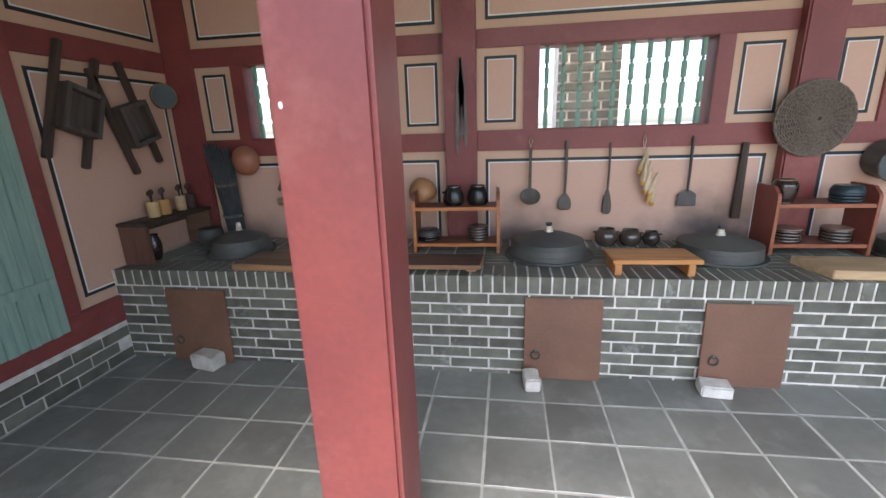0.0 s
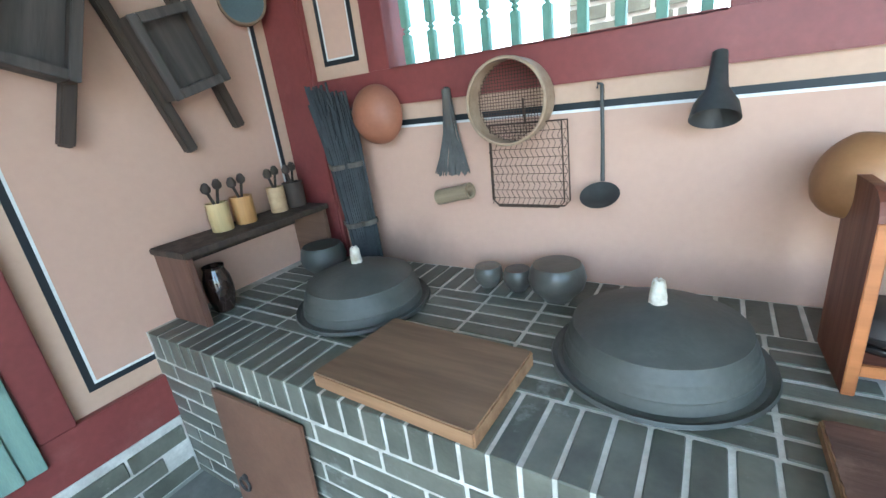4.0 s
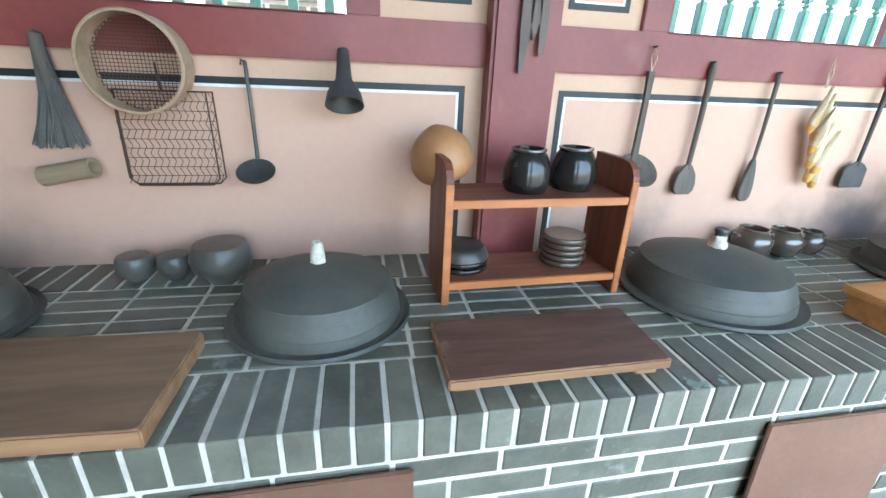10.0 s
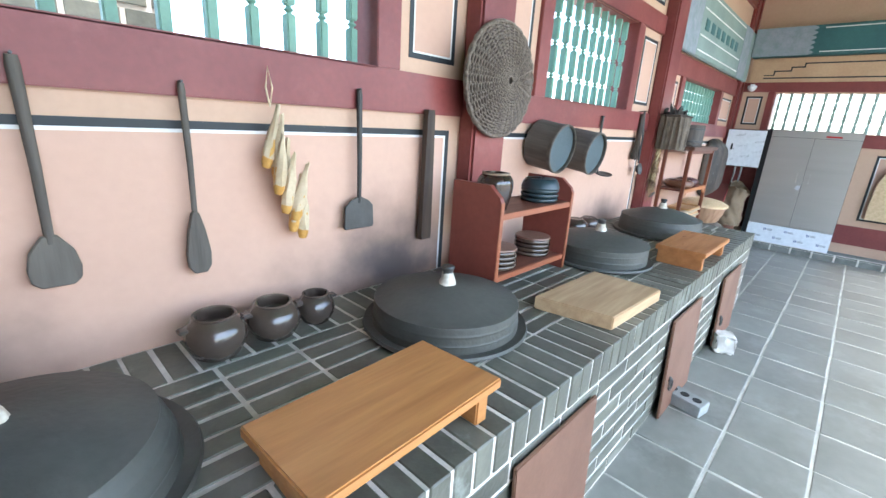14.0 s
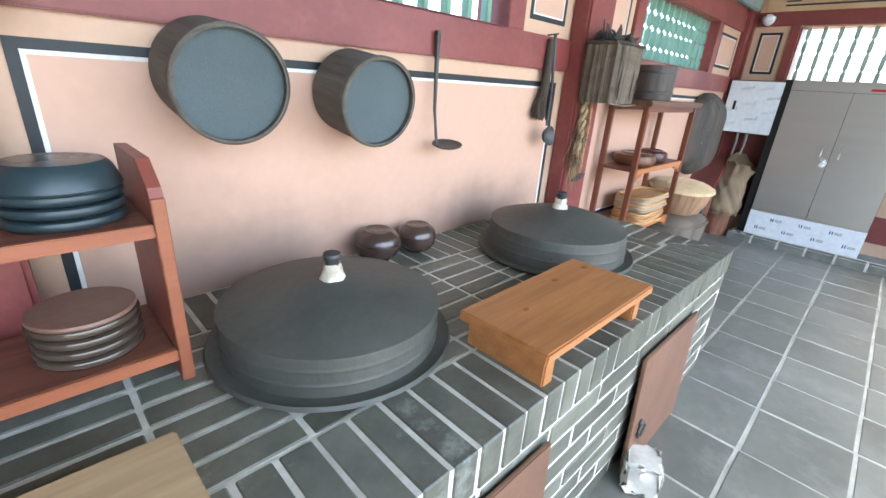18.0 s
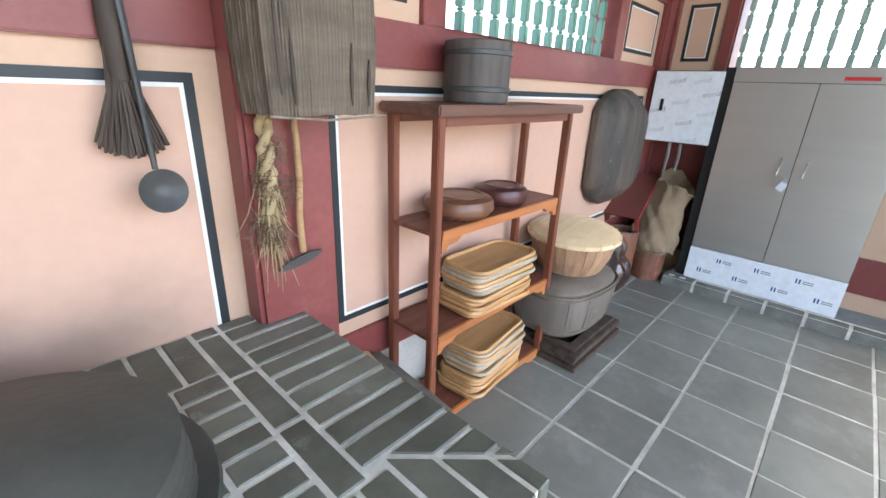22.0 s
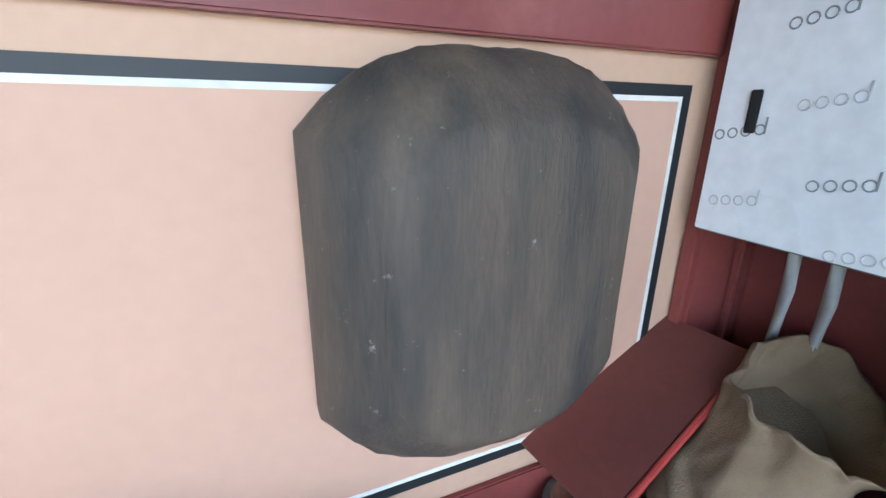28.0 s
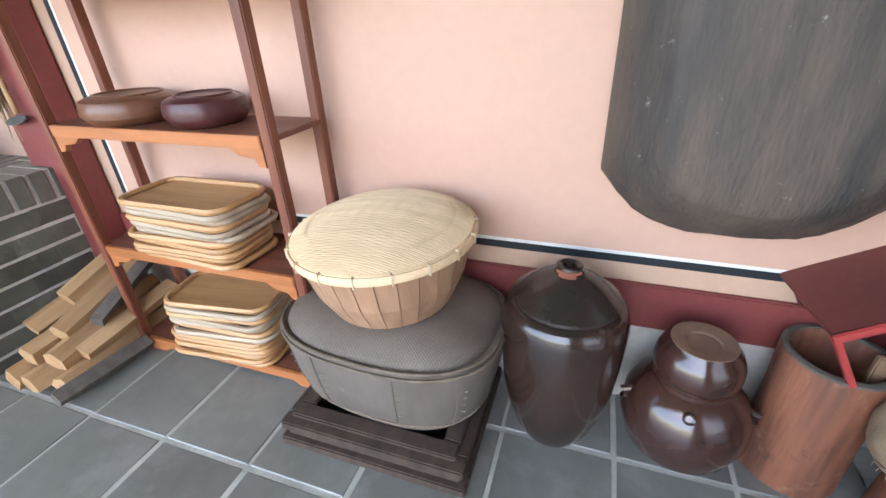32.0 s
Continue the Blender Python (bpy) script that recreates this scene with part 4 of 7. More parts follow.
def blade(bm, rows, t):
    """A flat tapering blade: rows of (half width, z)."""
    f = [[bm.verts.new((s * w, y, z)) for s, y in ((-1, -t), (1, -t), (1, t), (-1, t))] for w, z in rows]
    for a, b in zip(f, f[1:]):
        for k in range(4):
            bm.faces.new((a[k], a[(k + 1) % 4], b[(k + 1) % 4], b[k]))
    bm.faces.new(f[0])
    bm.faces.new(f[-1][::-1])


def utensil(name, x, z_top, z_bot, rows, t, material, label, y=-0.035, hw=0.008, tilt=0.0, loop_mat=None, tip=0.0):
    """A hung utensil with a round or flat handle and a blade; rows are (half width, height over its bottom)."""
    u = thing(name, pose(x, y, z_top, 0, tilt, 0), label, "utensil", "hung kitchen tools")
    n = z_bot - z_top
    bm = bmesh.new()
    blade(bm, [(w, n + h) for w, h in rows], t)
    bmesh.ops.bevel(bm, geom=bm.edges[:], offset=min(t * 0.5, 0.003), segments=1, affect="EDGES", clamp_overlap=True)
    part("blade", bm, material, u, "", True)
    bm = bmesh.new()
    top = n + rows[-1][1]
    tube(bm, [(0, 0, top - 0.02), (0.002, 0, top * 0.6), (0, 0, -0.02), (0, 0, 0)], [hw * 0.9, hw, hw * 1.2, hw], 10)
    part("handle", bm, material, u, "", True)
    nail(u, 0, 0, 0.0)
    if loop_mat:
        loop(u, loop_mat, 0, 0.07)
    return u


# round-bowled wooden ladle
u = thing("wooden_ladle", pose(2.907, -0.04, 1.33), "long grey-brown wooden ladle hung on the wall", "utensil", "hung kitchen tools")
bm = bmesh.new()
lathe(bm, [(0, -0.022), (0.042, -0.015), (0.07, 0.012), (0.077, 0.024), (0.07, 0.024), (0.04, 0.004), (0, -0.002)], 48, Matrix.Translation((0, -0.03, -0.375)) @ pose(0, 0, 0, 46), 1.0, 1.0)
part("bowl", bm, GREY_WOOD, u, "", True)
bm = bmesh.new()
blade(bm, [(0.014, -0.345), (0.011, -0.28), (0.010, -0.1), (0.013, 0.0)], 0.008)
part("handle", bm, GREY_WOOD, u, "", True)
loop(u, HUSK, 0, 0.085)
nail(u, 0, 0, 0.08)
utensil("wooden_spatula", 3.168, 1.37, 0.858, [(0.03, 0), (0.046, 0.015), (0.05, 0.045), (0.042, 0.085), (0.014, 0.125)], 0.008, GREY_WOOD, "dark wooden rice spatula hung on the wall", hw=0.011)
utensil("wooden_paddle", 3.478, 1.345, 0.825, [(0.016, 0), (0.03, 0.02), (0.032, 0.06), (0.022, 0.13), (0.009, 0.18)], 0.009, GREY_WOOD, "narrow dark wooden paddle hung on the wall", hw=0.008)
utensil("iron_spatula", 4.036, 1.375, 0.882, [(0.062, 0), (0.066, 0.01), (0.062, 0.085), (0.04, 0.105), (0.012, 0.118)], 0.004, IRON2, "flat dark iron spatula hung on the wall", hw=0.009)
st = thing("wooden_stick", at(4.377, -0.04, 0.79), "thick dark wooden washing stick hung on the wall", "stick", "hung kitchen tools")
bm = bmesh.new()
blade(bm, [(0.026, 0), (0.028, 0.02), (0.024, 0.3), (0.02, 0.52), (0.016, 0.54)], 0.014)
part("body", bm, OLD_WOOD, st)

# corn
cr = thing("corn_bundle", at(3.708, -0.045, 1.36), "hanging plait of dried corn cobs with pale husks", "corn")
loop(cr, HUSK, -0.06, 0.05, 0.01)
rnd = random.Random(5)
for k, (dx, dz) in enumerate(((-0.028, -0.24), (0.0, -0.27), (0.0, -0.32), (0.028, -0.34), (0.024, -0.385), (0.052, -0.41), (0.05, -0.45), (0.08, -0.475))):
    bm = bmesh.new()
    m = pose(dx, -0.01 - 0.008 * (k % 3), dz, 0, 8 + rnd.uniform(-8, 14), rnd.uniform(-30, 30)) @ pose(0, 0, 0, rnd.uniform(-8, 8))
    lathe(bm, [(0, 0), (0.012, 0.004), (0.017, 0.02), (0.019, 0.06), (0.017, 0.09)], 12, m)
    cob = part("cob", bm, CORN, cr, "", True)
    bm = bmesh.new()
    lathe(bm, [(0.0195, 0.035), (0.0205, 0.07), (0.017, 0.11), (0.009, 0.15), (0.005, 0.19), (0, 0.2)], 9, m)
    for v in bm.verts:
        v.co += Vector((rnd.uniform(-0.003, 0.003), rnd.uniform(-0.003, 0.003), rnd.uniform(-0.004, 0.004)))
    part("husk", bm, HUSK, cob, "pale dry husk", True)

# metal ladle, horn scoop, wire grill, drum sieve, brush, bamboo tube of the first bay
u = thing("iron_ladle", at(1.485, -0.035, 1.30), "round dark iron ladle hung on the wall", "utensil", "hung kitchen tools")
bm = bmesh.new()
lathe(bm, [(0, -0.02), (0.035, -0.014), (0.056, 0.006), (0.062, 0.012), (0.056, 0.012), (0.03, -0.006), (0, -0.01)], 32, Matrix.Translation((0.006, -0.05, -0.345)) @ pose(0, 0, 0, 30))
part("bowl", bm, IRON2, u, "", True)
bm = bmesh.new()
tube(bm, [(0.006, -0.01, -0.30), (0.003, 0.0, -0.15), (0, 0, 0), (-0.012, 0.0, 0.005), (-0.014, 0.0, -0.01)], [0.007, 0.006, 0.006, 0.005, 0.004])
part("handle", bm, IRON2, u, "", True)
nail(u, -0.006, 0, 0.0)
u = thing("funnel_scoop", at(1.79, -0.04, 1.345), "dark metal funnel hung on the wall", "utensil", "hung kitchen tools")
bm = bmesh.new()
lathe(bm, [(0.018, 0), (0.02, -0.03), (0.026, -0.10), (0.052, -0.145), (0.060, -0.185), (0.056, -0.183), (0.03, -0.13), (0, -0.12)], 32, pose(0, -0.025, 0, -30))
part("body", bm, IRON2, u, "", True)
nail(u, 0, 0, 0.0)
gr = thing("wire_grill", at(1.243, -0.06, 0.917), "rusty wire mesh grill hung on the wall", "grill", "hung kitchen tools")
bm = bmesh.new()
for w, y in ((0.145, 0.0), (0.131, -0.02)):
    tube(bm, [(-w * 0.97, y, 0.29), (-w, y, 0.02), (-w + 0.02, y, 0.0), (w - 0.02, y, 0.0), (w, y, 0.02), (w * 0.97, y, 0.29), (-w * 0.97, y, 0.29)], 0.003, 6)
tube(bm, [(0, -0.01, 0.29), (0, -0.02, 0.37)], 0.0035, 6)
part("frame", bm, WIRE, gr)
bm = bmesh.new()
for k in range(15):
    x = -0.136 + 0.272 * k / 14
    tube(bm, [(x + (0.006 if j % 2 else -0.006), -0.01, 0.005 + 0.285 * j / 12) for j in range(13)], 0.0012, 4)
for k in range(1, 10):
    tube(bm, [(-0.14, -0.01, 0.29 * k / 10), (0.14, -0.01, 0.29 * k / 10)], 0.0011, 4)
part("mesh", bm, WIRE, gr, "fine rusty wire mesh")


def drum_sieve(x, y, z, r, depth, rim_mat, mesh_mat, label, tilt=0.0, yaw=0.0, see=False):
    """A hoop on the wall, with its open face to the room."""
    s = thing("drum_sieve", pose(x, y, z, 90 + tilt, 0, yaw), label, "sieve", "drum sieves")
    bm = bmesh.new()
    lathe(bm, [(r - 0.004, 0), (r, 0), (r, depth), (r - 0.004, depth), (r - 0.004, 0)], 56)
    part("hoop", bm, rim_mat, s, "", True)
    bm = bmesh.new()
    lathe(bm, [(r, depth - 0.02), (r + 0.004, depth - 0.018), (r + 0.004, depth - 0.001), (r + 0.001, depth + 0.002), (r - 0.0005, depth - 0.002), (r - 0.002, depth + 0.001), (r - 0.006, depth + 0.001), (r - 0.006, depth - 0.01), (r - 0.002, depth - 0.02)], 56)
    part("rim", bm, rim_mat, s, "bound rim", True)
    bm = bmesh.new()
    if see:
        n = 26
        for k in range(1, n):
            a = -r + 2 * r * k / n
            h = math.sqrt(max(r * r - a * a, 0)) - 0.006
            tube(bm, [(a, -h, 0.02), (a, h, 0.02)], 0.0011, 4)
            tube(bm, [(-h, a, 0.02), (h, a, 0.02)], 0.0011, 4)
    else:
        lathe(bm, [(0, depth * 0.86), (r * 0.6, depth * 0.86 + 0.002), (r - 0.0045, depth * 0.86 + 0.006), (r - 0.0045, depth * 0.86), (0, depth * 0.86 - 0.004)], 40)
    part("mesh", bm, mesh_mat, s, "stretched sieve mesh")
    return s


drum_sieve(1.203, -0.045, 1.281, 0.137, 0.095, wood("pale_hoop", (0.42, 0.30, 0.2), (0.33, 0.22, 0.14), "x", 0.6), WIRE, "pale wooden hoop sieve hung on the wall", see=True)
drum_sieve(5.25, -0.02, 1.203, 0.128, 0.165, GREY_WOOD, MESH_DARK, "large dark round drum sieve hung on the wall", tilt=8)
drum_sieve(5.652, -0.02, 1.174, 0.124, 0.17, GREY_WOOD, MESH_DARK, "dark round drum sieve hung on the wall", tilt=8)
drum_sieve(0.02, -0.14, 1.80, 0.092, 0.06, MID_BOARD, MESH_DARK, "small round sieve with a dark mesh hung in the corner", yaw=60)

u = thing("hand_broom", at(0.93, -0.04, 1.35), "grey straw hand broom hung on the wall", "broom")
bm = bmesh.new()
rnd = random.Random(9)
for k in range(90):
    a = rnd.uniform(-1, 1)
    tube(bm, [(a * 0.012, rnd.uniform(-0.012, 0.012), -0.02), (a * 0.026, rnd.uniform(-0.016, 0.016), -0.16), (a * 0.07 - 0.012, rnd.uniform(-0.02, 0.02), -0.315 + rnd.uniform(-0.01, 0.012))], 0.0028, 5)
part("bristles", bm, paint("grey_bristle", (0.13, 0.12, 0.11), (0.09, 0.085, 0.08), 0.9, scale=10), u)
bm = bmesh.new()
lathe(bm, [(0.016, -0.14), (0.018, -0.08), (0.017, 0.0), (0, 0)], 14)
part("handle", bm, GREY_WOOD, u, "", True)
nail(u, 0, 0, 0.0)
u = thing("bamboo_scoop", pose(0.927, -0.06, 0.955, 0, 78, -8), "pale cut bamboo tube hung on the wall", "utensil")
bm = bmesh.new()
lathe(bm, [(0.02, -0.08), (0.031, -0.08), (0.03, 0.0), (0.031, 0.085), (0.022, 0.085), (0.02, -0.08)], 20)
part("tube", bm, wood("old_bamboo", (0.33, 0.25, 0.16), (0.25, 0.18, 0.11), "z", 0.55), u, "", True)
RED_GOURD = paint("reddish_gourd", (0.36, 0.14, 0.08), (0.27, 0.10, 0.055), 0.5, scale=4, bump=0.1)
g = thing("gourd_dipper", pose(0.615, -0.055, 1.285, 90), "reddish dried gourd dipper hung on the wall", "gourd")
bm = bmesh.new()
lathe(bm, refine([(0.112, 0), (0.118, 0.012), (0.112, 0.04), (0.085, 0.075), (0.04, 0.098), (0, 0.103)]), 56)
part("shell", bm, RED_GOURD, g, "", True)

# dark dried strips on the first column
STRIP = paint("faded_leaf", (0.17, 0.13, 0.115), (0.115, 0.095, 0.09), 0.9, scale=10)
dr = thing("dried_strips", at(2.40, -0.112, 1.96), "dark dried leaf strips hung on the red column", "dried leaves")
rnd = random.Random(4)
for k in range(3):
    bm = bmesh.new()
    dx = -0.03 + 0.03 * k
    blade(bm, [(0.006, -0.70 + rnd.uniform(0, 0.18)), (0.016, -0.5), (0.02, -0.2), (0.006, 0)], 0.006)
    for v in bm.verts:
        v.co.x += dx * min(1, -v.co.z * 2.4) + rnd.uniform(-0.006, 0.006)
    part("strip", bm, STRIP, dr)
nail(dr, 0, 0, 0)

# winnowing basket on the second column
WICKER = wood("brown_wicker", (0.21, 0.165, 0.13), (0.115, 0.088, 0.068), "z", 0.75, grain=14, bump=0.5)
wb = thing("winnowing_basket", pose(4.727, -0.112, 1.473, 90, 0, 0), "large round grey wicker basket hung on the red column", "basket")


def basket_z(r):
    return 0.055 - 0.045 * (r / 0.235) ** 2


for k in range(36):
    a = 2 * math.pi * (k + 0.2 * math.sin(k * 2.3)) / 36
    bm = bmesh.new()
    tube(bm, [(r * math.cos(a), r * math.sin(a), basket_z(r) + 0.0035) for r in [0.02 + 0.212 * j / 10 for j in range(11)]], 0.0038, 6)
    part("stake", bm, WICKER, wb, "", True)
rnd = random.Random(14)
for j in range(1, 33):
    bm = bmesh.new()
    r = 0.012 + 0.222 * j / 32.5 + rnd.uniform(-0.0012, 0.0012)
    ph = rnd.uniform(0, 6)
    tube(bm, [(r * (1 + 0.006 * math.sin(q * 0.5 + ph)) * math.cos(2 * math.pi * q / 72), r * math.sin(2 * math.pi * q / 72), basket_z(r) + 0.0035 + (0.0042 if (q // 2 + j) % 2 else -0.0042)) for q in range(73)], rnd.uniform(0.0028, 0.0042), 6, False)
    part("weaver", bm, WICKER, wb, "", True)
bm = bmesh.new()
lathe(bm, [(0, 0.045), (0.08, 0.04), (0.16, 0.027), (0.232, 0.003), (0.232, 0.0), (0.16, 0.023), (0.08, 0.036), (0, 0.041)], 40)
part("back", bm, OLD_WOOD, wb, "dark backing behind the weave", True)
for q in range(2):
    bm = bmesh.new()
    tube(bm, [(0.237 * math.cos(2 * math.pi * k / 64), 0.237 * math.sin(2 * math.pi * k / 64), 0.010 + 0.007 * math.sin(k * 1.2 + math.pi * q)) for k in range(65)], 0.0075, 8, False)
    part("rim", bm, WICKER, wb, "thick twisted rim", True)

# third bay: hooked ladle, brush, long spoon
u = thing("skimmer", at(6.006, -0.035, 1.385), "dark iron skimmer with a bent flat bowl hung on the wall", "utensil", "hung kitchen tools")
bm = bmesh.new()
tube(bm, [(0, 0, 0.0), (0.0, 0, -0.12), (-0.002, -0.004, -0.26), (-0.008, -0.03, -0.38)], [0.010, 0.008, 0.006, 0.006])
part("handle", bm, IRON2, u, "", True)
bm = bmesh.new()
lathe(bm, [(0, -0.004), (0.045, -0.002), (0.056, 0.004), (0.056, 0.008), (0.045, 0.003), (0, 0.001)], 28, Matrix.Translation((0.018, -0.06, -0.385)) @ pose(0, 0, 0, 8, -6, 0))
part("bowl", bm, IRON2, u, "", True)
nail(u, 0, 0, -0.01)
u = thing("long_spoon", at(6.725, -0.06, 1.455), "long dark iron spoon hung on the wall", "utensil", "hung kitchen tools")
bm = bmesh.new()
tube(bm, [(0, 0.02, 0.0), (0.0, 0.0, -0.2), (0.004, 0, -0.40)], [0.008, 0.007, 0.006])
part("handle", bm, IRON2, u, "", True)
bm = bmesh.new()
lathe(bm, [(0, -0.02), (0.03, -0.014), (0.043, 0.004), (0.047, 0.01), (0.041, 0.008), (0.018, -0.008), (0, -0.01)], 28, Matrix.Translation((0.008, -0.012, -0.446)) @ pose(0, 0, 0, 82, 0, 0))
part("bowl", bm, IRON2, u, "", True)
nail(u, 0, 0.015, -0.005)
u = thing("hand_broom", at(6.705, -0.035, 1.43), "dark brown hand brush hung behind the long spoon", "broom")
bm = bmesh.new()
rnd = random.Random(19)
for k in range(110):
    a = rnd.uniform(-1, 1)
    tube(bm, [(a * 0.016, rnd.uniform(-0.012, 0.012), -0.12), (a * 0.026, rnd.uniform(-0.016, 0.016), -0.22), (a * 0.062, rnd.uniform(-0.02, 0.02), -0.345 + 0.02 * a * a + rnd.uniform(-0.008, 0.008))], 0.003, 5)
part("bristles", bm, OLD_WOOD, u)
bm = bmesh.new()
lathe(bm, [(0.02, -0.2), (0.021, -0.1), (0.016, 0.0), (0, 0)], 14)
part("handle", bm, OLD_WOOD, u, "", True)
nail(u, 0, 0, -0.005)

# hanging pannier, straw and hoe on the third column
PANNIER = wood("old_pannier_splint", (0.175, 0.135, 0.098), (0.105, 0.08, 0.058), "z", 0.75, grain=6, bump=0.5)
REED = weave(wood("woven_reed_grey", (0.165, 0.127, 0.092), (0.105, 0.08, 0.058), "x", 0.8, grain=5, bump=0.5), 0.007, 0.5, 0.75)
pb = thing("pannier_basket", at(7.03, -0.097, 1.175, 2), "crumpled grey woven reed pannier basket hung on the red column", "basket")


def pannier_row(z, grow):
    """One level of the rumpled basket wall, a rounded oblong with folds at its corners."""
    out = []
    for k in range(120):
        a = 2 * math.pi * k / 120
        c, s = math.cos(a), math.sin(a)
        q = (abs(c) ** 5 + abs(s) ** 5) ** (-1 / 5)
        corner = min(1.0, (q - 1) / 0.13)
        n = noise.noise(Vector((c * 2.4, s * 2.4, z * 1.2)))
        fold = 0.010 * corner * math.sin(14 * a + 4 * n) + 0.006 * n + 0.004 * noise.noise(Vector((c * 6, s * 6, z * 4)))
        out.append((c * (q * 0.143 * grow + fold), -0.09 + s * (q * 0.088 * grow + fold * 0.7), z + 0.008 * noise.noise(Vector((c * 3, s * 3, 7)))))
    return out


bm = bmesh.new()
loft(bm, [pannier_row(0.255 * j / 18, 0.96 + 0.06 * math.sin(2.4 * j / 18)) for j in range(19)] + [pannier_row(0.255, 0.955), pannier_row(0.17, 0.93)], True, True)
part("body", bm, REED, pb, "", True)
# splits are not cut: dark slivers on the wall paint their shade
for x, z0, z1 in ((-0.09, 0.02, 0.2), (-0.118, 0.04, 0.25), (0.052, 0.02, 0.15), (0.10, 0.02, 0.12)):
    bm = bmesh.new()
    blade(bm, [(0.001, z0), (0.004, z0 + 0.04), (0.0045, (z0 + z1) / 2), (0.001, z1)], 0.0015)
    bmesh.ops.transform(bm, matrix=pose(x, -0.1815, 0, 0, x * 12, 0), verts=bm.verts)
    part("split", bm, OLD_WOOD, pb, "dark sliver for the shade in a split of the weave")
bm = bmesh.new()
ri = [(x * 1.02, -0.09 + (y + 0.09) * 1.03, z + 0.004) for x, y, z in pannier_row(0.257, 1.0)[::3]]
tube(bm, ri + [ri[0]], 0.008, 8, False)
part("rim", bm, OLD_WOOD, pb, "dark bound rim", True)
bm = bmesh.new()
tube(bm, [(-0.148, -0.18, 0.0), (-0.02, -0.184, -0.01), (0.15, -0.18, -0.003)], 0.003, 6)
part("tie", bm, SPLINT, pb, "thin cane tie")

sb = thing("straw_bundle", at(6.945, -0.118, 1.175), "hanging bundle of dry straw with frayed ends", "straw")
bm = bmesh.new()
rnd = random.Random(21)
for k in range(80):
    a, b = rnd.gauss(0, 0.009), rnd.gauss(0, 0.008)
    z0 = rnd.uniform(-0.27, -0.10)
    sp, ln = rnd.uniform(0.5, 3.8), rnd.uniform(0.10, 0.20)
    tube(bm, [(a * 0.6, b * 0.6, z0), (a, b, z0 - ln * 0.3), (a * (1 + sp * 0.5), b * 1.4 - 0.004, z0 - ln * 0.7), (a * (1 + sp) + rnd.gauss(0, 0.006), b * 2 - 0.006 + rnd.gauss(0, 0.01), z0 - ln + rnd.uniform(-0.01, 0.03) * sp)], [0.0026, 0.0024, 0.0016, 0.0008], 4)
tagged(part("straw", bm, STRAW, sb), kind="stuff")
for k in range(2):
    bm = bmesh.new()
    tube(bm, [(0.011 * math.sin(0.3 * j + math.pi * k), 0.010 * math.cos(0.3 * j + math.pi * k) - 0.006, -0.0053 * j) for j in range(51)], [0.011 + 0.0015 * math.sin(j * 1.7) for j in range(46)] + [0.010, 0.009, 0.008, 0.007, 0.006], 12)
    part("plait_strand", bm, STRAW, sb, "twisted straw strand", True)
CHAFF = paint("brown_root_fibre", (0.19, 0.115, 0.072), (0.12, 0.07, 0.046), 0.9, scale=15)
for cx, cz, w in ((0.035, -0.19, 0.036), (-0.035, -0.27, 0.032), (0.01, -0.30, 0.032), (-0.02, -0.16, 0.026), (0.015, -0.09, 0.022)):
    bm = bmesh.new()
    for k in range(70):
        p = Vector((cx + rnd.gauss(0, w * 0.5), rnd.gauss(-0.012, 0.01), cz + rnd.gauss(0, w * 0.6)))
        pts = [p]
        for _ in range(3):
            p = p + Vector((rnd.gauss(0, 0.011), rnd.gauss(0, 0.006), rnd.gauss(-0.004, 0.011)))
            pts.append(p)
        tube(bm, pts, [0.0011, 0.001, 0.0008, 0.0005], 4)
    part("root_tuft", bm, CHAFF, sb, "matted brown fibres")
lf = thing("dried_leaves", at(7.045, -0.19, 1.44), "dark dried leaves sticking out of the pannier basket", "dried leaves")
for k in range(26):
    bm = bmesh.new()
    blade(bm, [(0.004, -0.03), (0.013, 0.02), (0.010, 0.05), (0.002, rnd.uniform(0.06, 0.10))], 0.0025)
    bmesh.ops.transform(bm, matrix=pose(rnd.uniform(-0.12, 0.12), rnd.uniform(-0.05, 0.12), 0, rnd.uniform(-50, 40), rnd.uniform(-60, 60), rnd.uniform(0, 180)), verts=bm.verts)
    part("leaf", bm, DARK_STRAW, lf)
ho = thing("hand_hoe", at(7.022, -0.118, 1.19), "old iron hand hoe with a worn wooden handle, hung up", "hoe")
bm = bmesh.new()
tube(bm, [(0, 0, 0), (0.007, 0, -0.09), (0.006, 0, -0.18), (-0.001, 0, -0.28), (0.0, 0.0, -0.38)], [0.008, 0.0085, 0.0095, 0.009, 0.010], 10)
part("handle", bm, LOG, ho, "", True)
bm = bmesh.new()
blade(bm, [(0.004, -0.075), (0.012, -0.04), (0.013, 0.02), (0.003, 0.055)], 0.004)
bmesh.ops.transform(bm, matrix=pose(0, -0.005, -0.40, 0, 78, 0), verts=bm.verts)
part("blade", bm, IRON2, ho, "dark iron blade", True)

# ---- west wall things ----
PRESS_WOOD = wood("dusty_press_wood", (0.10, 0.08, 0.068), (0.058, 0.047, 0.041), "z", 0.65, bump=0.35)


